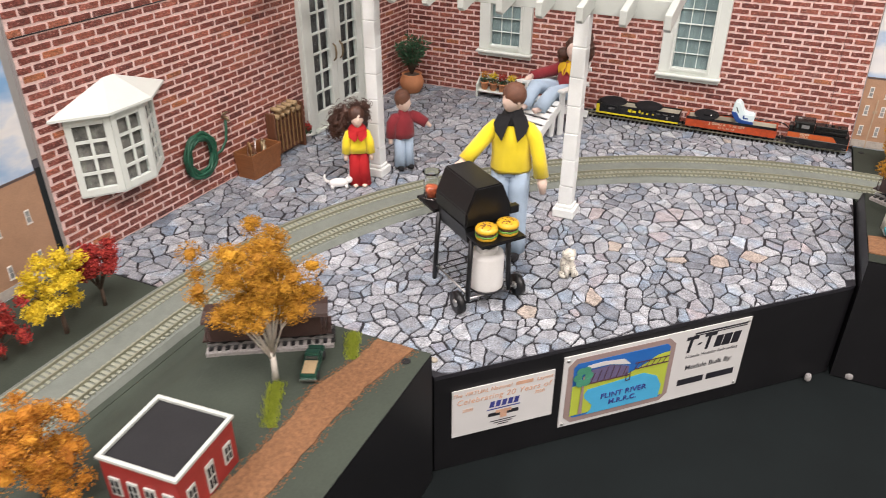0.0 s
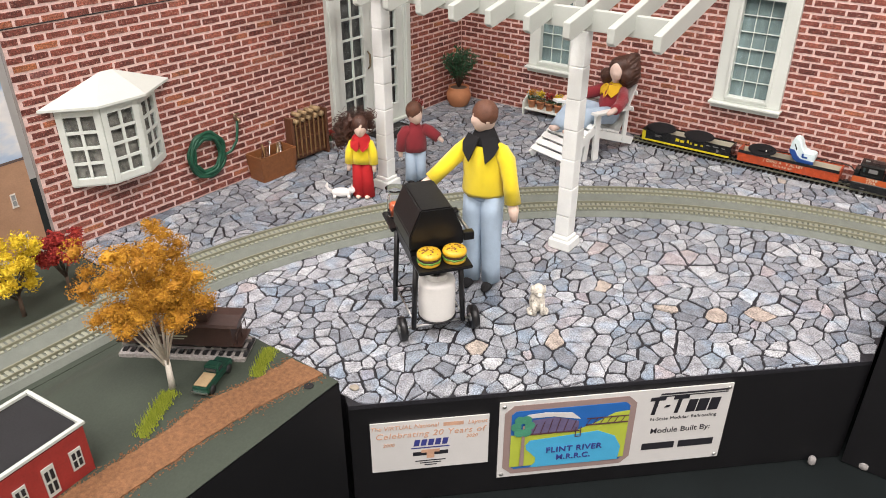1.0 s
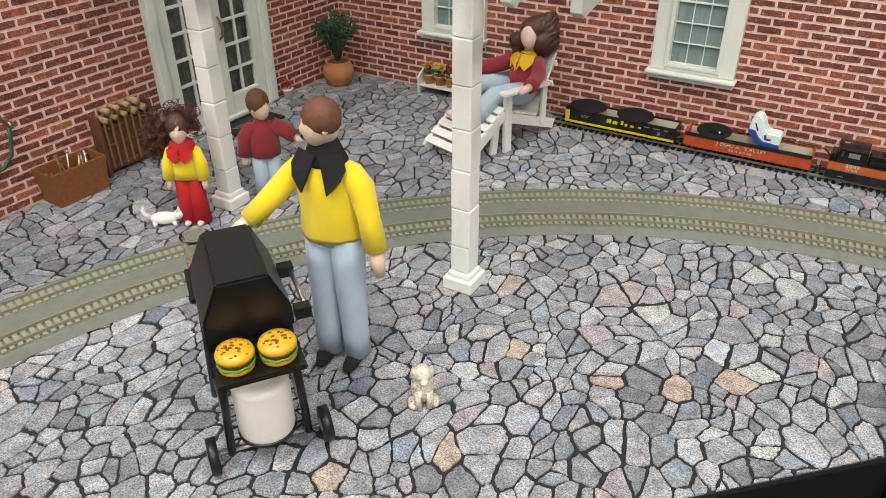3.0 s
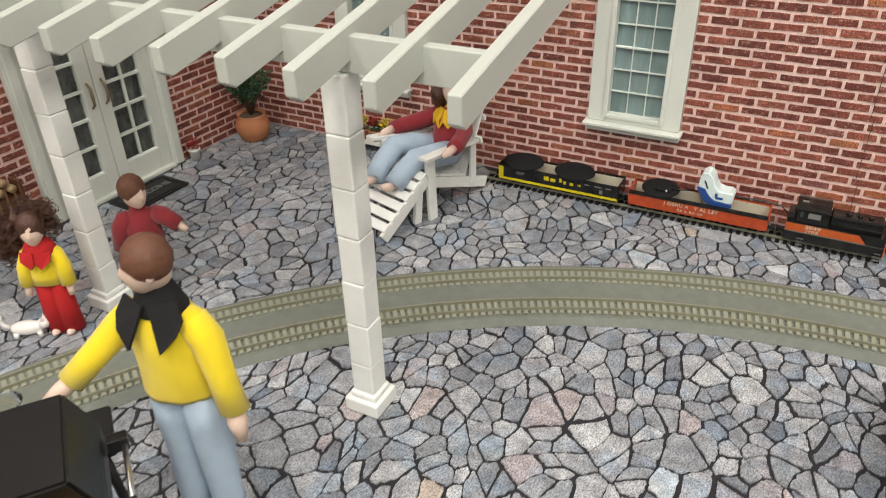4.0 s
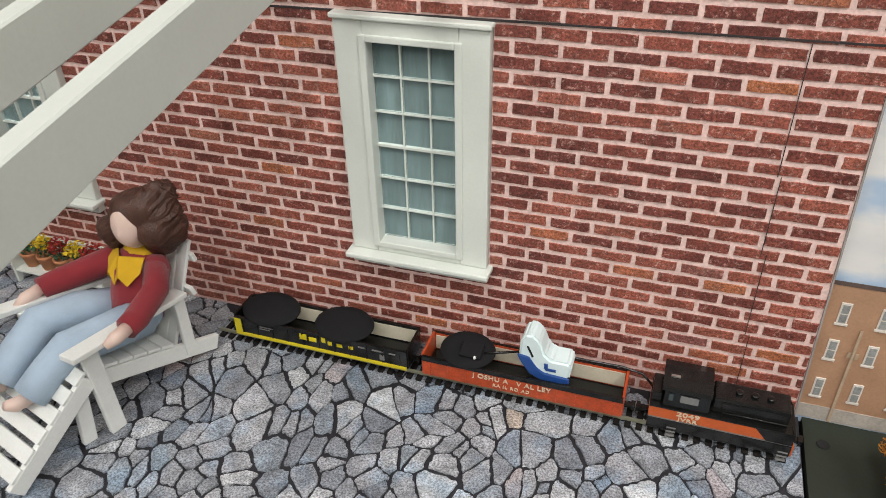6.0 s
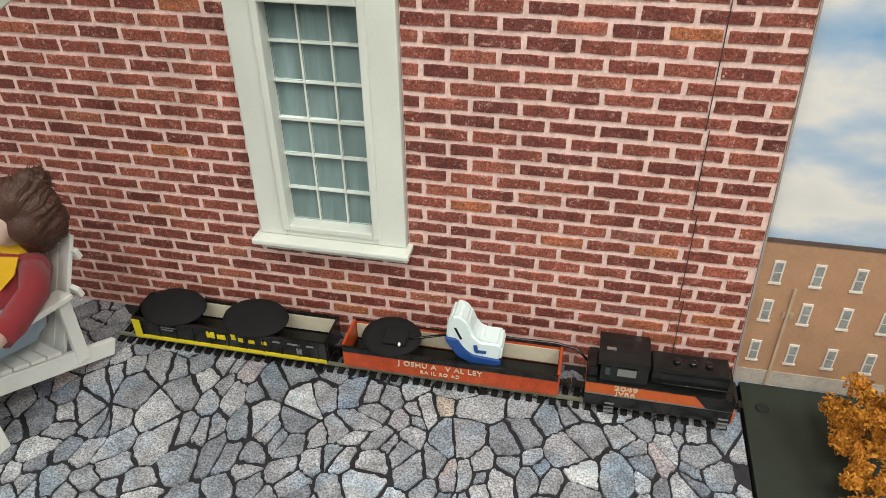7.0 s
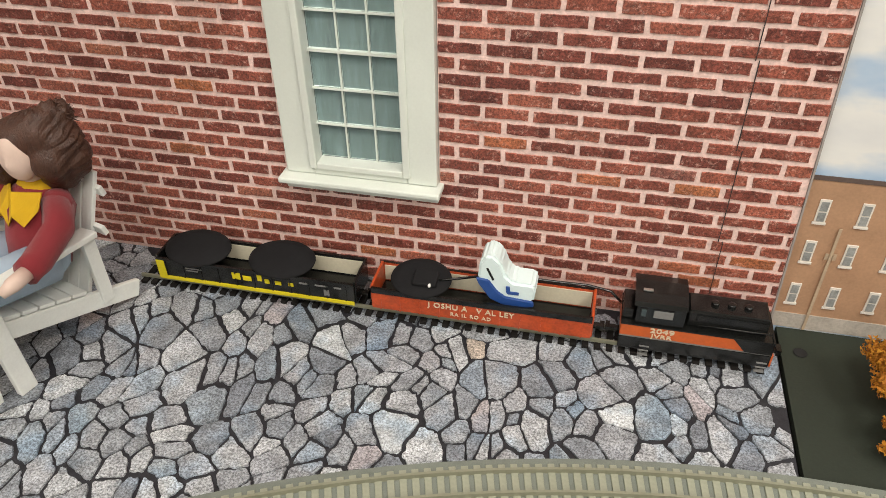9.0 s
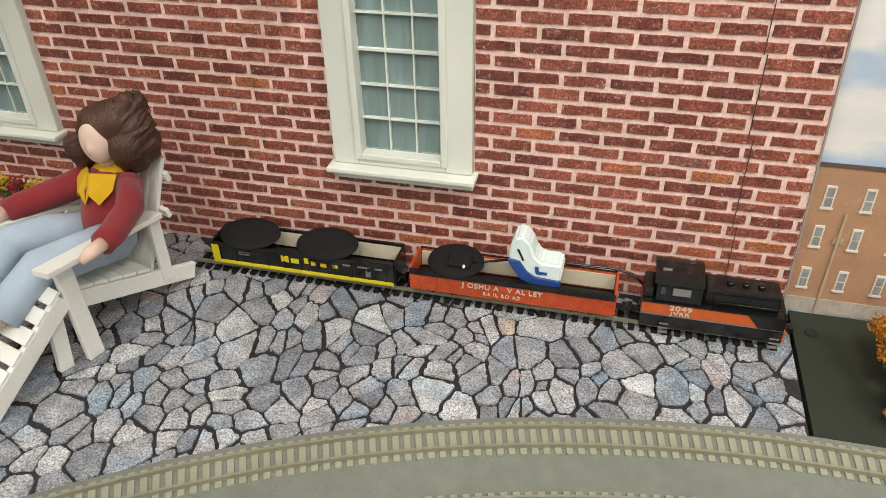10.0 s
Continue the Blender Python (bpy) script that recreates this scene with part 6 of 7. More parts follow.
for v in vs:
    d = v.co.normalized()
    reach = 0.0
    for c, rad in lobes:
        along_d = d.dot(c)
        disc = along_d * along_d - c.length_squared + rad * rad
        if disc > 0 and along_d + math.sqrt(disc) > 0:
            reach += math.exp(0.9 * (along_d + math.sqrt(disc)))
    reach = math.log(max(reach, math.exp(0.9 * 4.0))) / 0.9
    flow = 9 * d.z - 5 * (0.52 * d.x + 0.85 * d.y) + 1.4 * noise.noise(d * 2.2)
    bare = max(0.0, -(0.366 * -d.x + 0.93 * d.y))
    locks = 0.5 * math.sin(2.3 * flow) + 0.3 * math.sin(6.1 * flow + 2 * d.x) + 0.16 * math.sin(17 * flow + 3 * d.y) + 0.7 * noise.noise(d * 5)
    v.co = MASS_C + d * (reach + locks * max(0.0, 1 - 1.3 * bare))
r_w = random.Random(77)
strands(bm, r_w, (10, 57, 94), 5.0, 60, 4, 0.2, 0.5, 3, 0.22, back=(0.5, 0.9, 0.9))
strands(bm, r_w, (10, 55, 77), 6.0, 80, 5, 0.7, 0.8, 3, 0.22, back=(0.6, 0.6, -0.6))
woman = finish_doll("woman_doll", bm, [MAROON, DENIM, SKIN_PALE, HAIR, MUSTARD], "brown-haired doll in maroon sweater and jeans sitting in the garden chair", CH_X + 0.003, CH_Y, 0.0012, CH_T)

# ---- barbecue grill ----
GRILL = surface("black_grill_enamel", (0.006, 0.006, 0.0065), 0.36, vary=0.25, scale=150, bump=0.15)
TANK = surface("white_gas_tank_paint", (0.74, 0.73, 0.69), 0.35, vary=0.04, scale=80, bump=0.03)
GX, GY, GT = -0.050, 0.600, 53.1
grill = thing("barbecue_grill", "black wheeled barbecue grill with closed lid and white gas bottle", "grill", GX, GY, 0.0, GT)
ALONG = Matrix.Rotation(radians(90), 4, "X")


def section(nm, outline, y0, y1, material, bev=0.0006, label=""):
    bm = bmesh.new()
    prism(bm, outline, -y1, -y0, m=ALONG)
    if bev:
        bmesh.ops.bevel(bm, geom=list(bm.edges), offset=bev, segments=2, affect="EDGES")
    return part(nm, bm, material, grill, label)


section("firebox", [(-0.0155, 0.0525), (0.0155, 0.0525), (0.018, 0.0665), (-0.018, 0.0665)], 0.0047, 0.047, GRILL)
section("lid", [(-0.0186, 0.067), (0.0186, 0.067), (0.0184, 0.078), (0.0106, 0.0958), (-0.0106, 0.0958), (-0.0184, 0.078)], 0.003, 0.0485, GRILL, bev=0.001)
section("near_shelf", [(-0.0182, 0.0605), (0.0182, 0.0605), (0.0182, 0.0628), (-0.0182, 0.0628)], -0.019, 0.0045, GRILL)
section("far_shelf", [(-0.0208, 0.0592), (0.0208, 0.0592), (0.0208, 0.0618), (-0.0208, 0.0618)], 0.0472, 0.076, GRILL)
bm = bmesh.new()
tube(bm, [(0.0252, 0.006, 0.0715), (0.0252, 0.042, 0.0715)], 0.0011, seg=10)
part("lid_handle", bm, SILVER, grill, "bright metal handle bar")
for y in (0.007, 0.041):
    bm = bmesh.new()
    box(bm, 0.0195, 0.0268, y - 0.0026, y + 0.0026, 0.0685, 0.0745, bevel=0.0005)
    part("handle_bracket", bm, GRILL, grill)
for x0, y0, x1, y1, zf in ((-0.0155, 0.0, -0.0178, 0.0, 0.0072), (0.0155, 0.0, 0.0178, 0.0, 0.0072), (-0.0165, 0.047, -0.0192, 0.0495, 0.0001), (0.0165, 0.047, 0.0192, 0.0495, 0.0001)):
    bm = bmesh.new()
    tube(bm, [(x0, y0, 0.06), (x1, y1, zf)], 0.0019, seg=10)
    part("leg", bm, GRILL, grill)
for x in (-0.0258, 0.0258):
    bm = bmesh.new()
    tube(bm, [(x - 0.0022, 0, 0.0088), (x + 0.0022, 0, 0.0088)], 0.0086, seg=22)
    wheel = part("wheel", bm, GRILL, grill)
    bm = bmesh.new()
    tube(bm, [(x - 0.0027, 0, 0.0088), (x + 0.0027, 0, 0.0088)], 0.003, seg=14)
    part("hub", bm, SILVER, wheel)
bm = bmesh.new()
tube(bm, [(-0.0258, 0, 0.0088), (0.0258, 0, 0.0088)], 0.0009, seg=8)
part("axle", bm, SILVER, grill)
for x in (-0.0172, 0.0172):
    bm = bmesh.new()
    tube(bm, [(x, 0.0, 0.0125), (x * 1.06, 0.0487, 0.0125)], 0.0007, seg=8)
    part("lower_rail", bm, SILVER, grill)
for k in range(7):
    bm = bmesh.new()
    y = 0.002 + 0.0076 * k
    tube(bm, [(-0.0175, y, 0.0129), (0.0175, y, 0.0129)], 0.0005, seg=6)
    part("shelf_wire", bm, GRILL, grill)
bottle = tagged(thing("gas_bottle", "white steel gas bottle under the grill", "gas bottle", GX - 0.003 * math.sin(radians(GT)), GY + 0.003 * math.cos(radians(GT)), 0.0136, GT))
bm = bmesh.new()
lathe(bm, [(0.0108, 0.0), (0.0124, 0.0012), (0.0128, 0.003), (0.0128, 0.0272), (0.0122, 0.0295), (0.0075, 0.031)], 26, 0, 0.0005)
part("body", bm, TANK, bottle)
bm = bmesh.new()
lathe(bm, [(0.0118, 0.0), (0.0133, 0.0003), (0.0133, 0.0016), (0.0122, 0.0018)], 26, 0, 0.0005)
part("foot_ring", bm, GRILL, bottle, "black foot ring")
bm = bmesh.new()
lathe(bm, [(0.0074, 0.0305), (0.0078, 0.0312), (0.0078, 0.0352), (0.0068, 0.0352), (0.0066, 0.032)], 20, 0, 0.0005)
part("collar", bm, TANK, bottle)
bm = bmesh.new()
lathe(bm, [(0.0018, 0.031), (0.0018, 0.0345), (0.0028, 0.0348), (0.0028, 0.0365)], 10, 0, 0.0005)
part("valve", bm, SILVER, bottle)

BUN = surface("yellow_bun", (0.66, 0.38, 0.02), 0.35, vary=0.15, scale=400, bump=0.1, coat=0.3)
SESAME = surface("brown_toasted_spot", (0.16, 0.06, 0.01), 0.5)
LETTUCE = surface("lettuce", (0.1, 0.26, 0.03), 0.5, vary=0.3, scale=500)
PATTY = surface("brown_patty", (0.07, 0.028, 0.015), 0.7, vary=0.3, scale=600, bump=0.6)
GM = pose(GX, GY, 0, 0, 0, GT)
for bx, by, bt in ((-0.0087, -0.0085, 10), (0.0085, -0.009, 75)):
    p = GM @ Vector((bx, by, 0))
    bg = thing("toy_burger", "glossy toy burger with a spotted yellow bun on the shelf", "burger", p.x, p.y, 0.0629, bt, group="toy burgers")
    bg.scale = (0.9, 0.9, 0.86)
    bm = bmesh.new()
    lathe(bm, [(0.0074, 0.0), (0.0083, 0.0008), (0.0083, 0.0026), (0.0078, 0.0031)], 24)
    part("bottom_bun", bm, BUN, bg)
    bm = bmesh.new()
    vs = lathe(bm, [(0.0078, 0.0031), (0.0089, 0.0036), (0.0088, 0.0043), (0.0078, 0.0047)], 36)
    for v in vs:
        v.co.z += 0.0005 * math.sin(9 * math.atan2(v.co.y, v.co.x))
    part("lettuce", bm, LETTUCE, bg)
    bm = bmesh.new()
    lathe(bm, [(0.0076, 0.0045), (0.0084, 0.005), (0.0084, 0.0061), (0.0076, 0.0066)], 24)
    part("patty", bm, PATTY, bg)
    bm = bmesh.new()
    lathe(bm, [(0.0078, 0.0065), (0.0088, 0.0069), (0.009, 0.0085), (0.0082, 0.0104), (0.0055, 0.0113), (0.0012, 0.0116)], 26)
    part("top_bun", bm, BUN, bg)
    rs = random.Random(int(bt))
    bm = bmesh.new()
    for _ in range(22):
        a, rr = rs.uniform(0, 6.28), 0.0072 * rs.random() ** 0.5
        z = 0.0115 - 0.0016 * (rr / 0.0078) ** 3
        ball(bm, (rr * math.cos(a), rr * math.sin(a), z), (0.0011, 0.0008, 0.0006), sub=1)
    tagged(part("toasted_spot", bm, SESAME, bg), kind="stuff")

GLASSY = glass_mat("clear_jar_glass", (0.95, 0.97, 0.96), 0.03)
SAUCE = surface("red_brown_jar_content", (0.3, 0.06, 0.02), 0.4, vary=0.5, scale=500)
p = GM @ Vector((-0.0125, 0.0665, 0))
jar = thing("glass_jar", "clear glass jar with red-brown contents on the grill shelf", "jar", p.x, p.y, 0.0619, 0)
bm = bmesh.new()
lathe(bm, [(0.0052, 0.0), (0.0062, 0.001), (0.0062, 0.0145), (0.0048, 0.0185), (0.0072, 0.0225), (0.0062, 0.0225), (0.004, 0.0185), (0.0055, 0.0142), (0.0055, 0.0016)], 20)
part("glass", bm, GLASSY, jar).visible_shadow = False
bm = bmesh.new()
vs = lathe(bm, [(0.003, 0.0017), (0.005, 0.0022), (0.0052, 0.009), (0.0035, 0.0105)], 14)
ruffle(bm, vs, 0.0008, 600)
part("contents", bm, SAUCE, jar)

# ---- little figurines ----
CERAMIC = surface("white_glazed_ceramic", (0.78, 0.77, 0.74), 0.3, vary=0.04, scale=120, bump=0.04, coat=0.2)
SPECKLED = surface("speckled_white_ceramic", (0.6, 0.57, 0.49), 0.5, vary=0.2, scale=420, bump=0.1, dirt=(0.06, 0.05, 0.045))
bm = bmesh.new()
ball(bm, (0, 0, 0.0058), (0.0098, 0.0046, 0.0046), sub=3)
ball(bm, (0.0102, 0, 0.0082), (0.0038, 0.0036, 0.0034), sub=2)
for s in (-1, 1):
    flap(bm, [(0.0092, s * 0.0024, 0.0105), (0.0115, s * 0.0024, 0.0105), (0.0103, s * 0.0026, 0.0138)], 0.0009 * s, 0)
    tube(bm, [(0.007, s * 0.0024, 0.004), (0.0078, s * 0.0026, 0.0002)], [0.0017, 0.0014], seg=8)
    tube(bm, [(-0.006, s * 0.0024, 0.004), (-0.0066, s * 0.0026, 0.0002)], [0.002, 0.0015], seg=8)
tube(bm, [(-0.009, 0, 0.007), (-0.0125, 0, 0.009), (-0.0138, 0, 0.0125), (-0.0125, 0, 0.0155)], [0.0018, 0.0016, 0.0014, 0.0008], seg=8)
cat = part("cat_figurine", bm, CERAMIC)
cat.matrix_world = pose(-0.256, 0.7225, 0, 0, 0, 35)
tagged(cat, "small white ceramic cat figurine on the flagstones", "figurine")
bm = bmesh.new()
ball(bm, (0, 0.001, 0.0085), (0.0058, 0.0062, 0.0085), sub=3)
ball(bm, (0, -0.0015, 0.0195), (0.0045, 0.0052, 0.0048), sub=3)
ball(bm, (0, -0.0062, 0.0182), (0.0023, 0.0028, 0.002), sub=2)
for s in (-1, 1):
    ball(bm, (s * 0.0044, -0.0005, 0.0195), (0.0014, 0.0024, 0.0036), sub=2)
    tube(bm, [(s * 0.0028, -0.0045, 0.011), (s * 0.003, -0.0062, 0.0012)], [0.0019, 0.0019], seg=8)
    ball(bm, (s * 0.0056, -0.003, 0.0024), (0.0026, 0.0046, 0.0023), sub=2)
dog = part("dog_figurine", bm, SPECKLED)
dog.matrix_world = pose(-0.0075, 0.664, 0, 0, 0, 40)
tagged(dog, "sitting white speckled dog figurine on the flagstones", "figurine")

# ---- along the house walls ----
WOODBOX = surface("orange_brown_wood", (0.21, 0.078, 0.025), 0.55, vary=0.25, scale=90, grain=500, bump=0.2, stretch=(0.3, 3, 3))
RACKWOOD = surface("dark_stained_wood", (0.12, 0.046, 0.02), 0.6, vary=0.3, scale=120, bump=0.2, stretch=(3, 3, 0.3))
STRAW = surface("pale_straw", (0.2, 0.11, 0.042), 0.8, vary=0.3, scale=300)
LOGEND = surface("cut_log_end", (0.36, 0.25, 0.13), 0.8, vary=0.35, scale=500)
HOSE = surface("green_hose_rubber", (0.008, 0.075, 0.04), 0.45, vary=0.2, scale=200, bump=0.05)
TERRA = surface("terracotta", (0.48, 0.2, 0.09), 0.75, vary=0.12, scale=150, bump=0.15)

toolbox = thing("tool_box", "open orange-brown wooden box full of small tools by the wall", "box", -0.3503, 0.7222, 0.0, -3)
toolbox.scale = (1.28, 0.97, 1.0)
bm = bmesh.new()
for (x0, x1, y0, y1) in ((-0.009, 0.009, -0.0225, -0.0213), (-0.009, 0.009, 0.0213, 0.0225), (-0.009, -0.0078, -0.0213, 0.0213), (0.0078, 0.009, -0.0213, 0.0213)):
    box(bm, x0, x1, y0, y1, 0.0014, 0.0265, bevel=0.0002)
for v in bm.verts:
    f = v.co.z / 0.0265
    v.co.x *= 0.9 + 0.16 * f
    v.co.y *= 0.92 + 0.12 * f
part("side_board", bm, WOODBOX, toolbox)
bm = bmesh.new()
box(bm, -0.0085, 0.0085, -0.0212, 0.0212, 0.0001, 0.0015)
part("bottom_board", bm, WOODBOX, toolbox)
r_t = random.Random(8)
for k in range(16):
    a, b = r_t.uniform(-0.0055, 0.0055), r_t.uniform(-0.017, 0.017)
    q = Vector((a + r_t.uniform(-0.005, 0.005), b + r_t.uniform(-0.009, 0.009), r_t.uniform(0.023, 0.034)))
    bm = bmesh.new()
    tube(bm, [(a, b, 0.003), q], r_t.choice((0.0006, 0.0009, 0.0012)), seg=7)
    if k % 3 == 0:
        ball(bm, q, (0.0021, 0.0015, 0.0013), sub=1)
    part("tool", bm, (SILVER, RACKWOOD, STRAW, BRASS)[k % 4], toolbox)

rack = thing("firewood_rack", "dark wooden slatted rack holding small cut logs against the wall", "rack", -0.3542, 0.777, 0.0, -3)
for y in (-0.0235, 0.0235):
    bm = bmesh.new()
    box(bm, -0.0045, 0.0065, y - 0.0015, y + 0.0015, 0.0002, 0.05, bevel=0.0004)
    part("end_post", bm, RACKWOOD, rack)
for k in range(7):
    bm = bmesh.new()
    y = -0.0185 + 0.0062 * k
    box(bm, 0.0042, 0.0058, y - 0.0007, y + 0.0007, 0.006, 0.0475, bevel=0.0003)
    part("slat", bm, STRAW, rack)
for z in (0.0075, 0.024, 0.038):
    bm = bmesh.new()
    box(bm, 0.003, 0.0044, -0.0222, 0.0222, z - 0.0012, z + 0.0012, bevel=0.0003)
    part("rail", bm, RACKWOOD, rack)
bm = bmesh.new()
box(bm, -0.0045, 0.0025, -0.0222, 0.0222, 0.003, 0.041)
part("back_board", bm, RACKWOOD, rack)
for k in range(9):
    bm = bmesh.new()
    y, z = -0.0175 + 0.0087 * (k % 5) + (0.004 if k > 4 else 0), 0.0455 + (0.0062 if k > 4 else 0)
    tube(bm, [(-0.0045, y, z), (0.0066, y + 0.0004, z)], 0.0025 + 0.0005 * math.sin(k * 5), seg=10)
    part("log", bm, LOGEND, rack)

hose = thing("garden_hose", "coiled green garden hose hanging on the brick wall", "hose")
hose.matrix_world = LEFT_M @ pose(0.6545, 0, 0.0412, 0, 0, -90)
hose.scale = (1.0, 1.1, 1.14)
bm = bmesh.new()
pts = []
for i in range(9 * 30):
    a = 2 * math.pi * i / 30
    rr = 0.0165 + 0.0026 * math.sin(i * 0.171) + 0.0006 * math.sin(i * 1.3)
    pts.append((0.003 + 0.0052 * (i / 270) + 0.0008 * math.sin(i * 0.7), rr * 0.92 * math.sin(a), rr * math.cos(a)))
tube(bm, pts, 0.0014, seg=8)
part("coil", bm, HOSE, hose)
bm = bmesh.new()
tube(bm, [(0.005, 0.014, -0.006), (0.006, 0.024, -0.004), (0.006, 0.031, 0.003), (0.005, 0.034, 0.012), (0.004, 0.0355, 0.0195)], 0.0013, seg=8)
part("hose_end", bm, HOSE, hose)
bm = bmesh.new()
tube(bm, [(0.0, 0.0355, 0.0215), (0.007, 0.0355, 0.0215), (0.0085, 0.0355, 0.0185)], [0.0014, 0.0014, 0.0011], seg=8)
tube(bm, [(0.0045, 0.0355, 0.0215), (0.0045, 0.0355, 0.0255)], 0.0006, seg=6)
tube(bm, [(0.0045, 0.0325, 0.0256), (0.0045, 0.0385, 0.0256)], 0.0008, seg=6)
part("tap", bm, BRASS, hose, "small brass tap")

# the big potted bush in the corner
plant = thing("potted_bush", "dark green bush in a ribbed terracotta pot in the corner", "potted plant", -0.3235, 1.0145, 0.0, 0)
bm = bmesh.new()
vs = lathe(bm, [(0.0098, 0.0001), (0.0112, 0.001), (0.0148, 0.0085), (0.0158, 0.014), (0.0142, 0.0195), (0.0122, 0.0225), (0.0132, 0.0245), (0.0122, 0.0246), (0.0108, 0.0225)], 40)
for v in vs:
    a = math.atan2(v.co.y, v.co.x)
    f = 1 + 0.018 * math.cos(14 * a) * (1 if v.co.z < 0.02 else 0)
    v.co.x *= f
    v.co.y *= f
part("pot", bm, TERRA, plant)
bm = bmesh.new()
lathe(bm, [(0.01, 0.02), (0.0115, 0.0225), (0.006, 0.0235)], 16)
part("soil", bm, BARK_DARK, plant)
r_p = random.Random(31)
bm, lf = bmesh.new(), bmesh.new()
for k in range(26):
    a, lean = r_p.uniform(0, 6.28), r_p.uniform(0.1, 0.62)
    ln = r_p.uniform(0.032, 0.05)
    tip = Vector((math.cos(a) * math.sin(lean) * ln, math.sin(a) * math.sin(lean) * ln, 0.023 + math.cos(lean) * ln))
    tube(bm, [(0, 0, 0.022), Vector((0, 0, 0.022)).lerp(tip, 0.5) + Vector((0, 0, 0.004)), tip], [0.0008, 0.0006, 0.0003], seg=5)
    for j in range(64):
        c = Vector((0, 0, 0.028)).lerp(tip, r_p.uniform(0.3, 1.05))
        d = Vector((r_p.gauss(0, 1), r_p.gauss(0, 1), r_p.gauss(0.5, 0.8))).normalized() * r_p.uniform(0.004, 0.0075)
        w = d.cross(Vector((r_p.gauss(0, 1), r_p.gauss(0, 1), 0.3))).normalized() * 0.0008
        q = [lf.verts.new(c), lf.verts.new(c + d * 0.45 + w), lf.verts.new(c + d), lf.verts.new(c + d * 0.45 - w)]
        lf.faces.new(q)
part("stem", bm, BARK_DARK, plant)
tagged(part("leaves", lf, FICUS, plant), kind="stuff")


def small_pot(x, y, material, leaf, label, rr, hh, seed, flower=None, top=0.008, z=0.0, grp="small plant pots"):
    o = thing("small_plant_pot", label, "plant pot", x, y, z, group=grp)
    bm = bmesh.new()
    lathe(bm, [(rr * 0.68, 0.0001), (rr * 0.92, hh * 0.8), (rr, hh * 0.82), (rr, hh), (rr * 0.85, hh), (rr * 0.8, hh * 0.86)], 18)
    part("pot", bm, material, o)
    r = random.Random(seed)
    bm = bmesh.new()
    leaf_cloud(bm, r, (0, 0, hh + top * 0.4), rr * 1.15, 110, 0.0012, 1.1)
    part("foliage", bm, leaf, o)
    if flower:
        bm = bmesh.new()
        leaf_cloud(bm, r, (0, 0, hh + top * 0.95), rr * 1.2, 130, 0.0013, 0.7)
        part("blossom", bm, flower, o)
    return o


small_pot(-0.3415, 0.956, CERAMIC, LEAF_RED, "small white pot with a reddish seedling beside the door", 0.0055, 0.0105, 41)
small_pot(-0.3515, 0.812, CERAMIC, FICUS, "small white pot with red flowers beside the door", 0.005, 0.009, 42, LEAF_RED)

# the flower bench under the window
bench = thing("flower_bench", "low white wooden bench carrying a row of flower pots", "bench", -0.206, 1.0413, 0.0, 0)
bm = bmesh.new()
box(bm, -0.0315, 0.0315, -0.0095, 0.0095, 0.0075, 0.0092, bevel=0.0003)
part("shelf", bm, WHITE_WOOD, bench)
for x in (-0.0325, 0.0325):
    bm = bmesh.new()
    prism(bm, [(-0.0098, 0.0001), (-0.007, 0.0001), (-0.006, 0.004), (0.006, 0.004), (0.007, 0.0001), (0.0098, 0.0001), (0.0098, 0.026), (0.0055, 0.0285), (0.0, 0.0225), (-0.0098, 0.0165)], x - 0.0009, x + 0.0009, m=Matrix.Rotation(radians(90), 4, "Z") @ Matrix.Rotation(radians(90), 4, "X"))
    part("end_board", bm, WHITE_WOOD, bench)
for z in (0.0145, 0.0215):
    bm = bmesh.new()
    box(bm, -0.0315, 0.0315, 0.0082, 0.0096, z - 0.0022, z + 0.0022, bevel=0.0003)
    part("back_slat", bm, WHITE_WOOD, bench)
for k in range(5):
    fl = (LEAF_DEEP, LEAF_YELLOW, LEAF_RED, LEAF_YELLOW, LEAF_RED)[k]
    word = ("orange", "yellow", "red", "yellow", "red")[k]
    small_pot(-0.206 - 0.0245 + 0.0122 * k, 1.0393, TERRA, FICUS, f"small terracotta pot with {word} flowers on the bench", 0.0054, 0.0098, 50 + k, fl, top=0.009, z=0.0093, grp="flower pots on the bench")

# a tan pebble at the patio's front corner
PEBBLE = surface("tan_pebble", (0.36, 0.32, 0.25), 0.8, vary=0.25, scale=300, bump=0.4)
bm = bmesh.new()
vs = ball(bm, (0, 0, 0.0011), (0.0032, 0.0026, 0.0014), sub=3)
ruffle(bm, vs, 0.0006, 500)
pebble = part("pebble", bm, PEBBLE)
pebble.matrix_world = pose(-0.0570, 0.5200, 0)
tagged(pebble, "small flat tan pebble lying on the grey flagstones", "pebble")

# door mat
MAT = surface("black_rubber_mat", (0.014, 0.014, 0.014), 0.6, vary=0.25, scale=300, bump=0.3)
MATGREY = surface("grey_mat_lettering", (0.17, 0.17, 0.165), 0.6)
mat_ob = thing("door_mat", "black rubber door mat with grey lettering before the door", "door mat", -0.3285, 0.889, 0.0, 87)
mat_ob.scale = (0.8, 0.8, 1.0)
bm = bmesh.new()
box(bm, -0.0345, 0.0345, -0.0195, 0.0195, 0.0002, 0.0022, bevel=0.0005)
part("mat", bm, MAT, mat_ob)
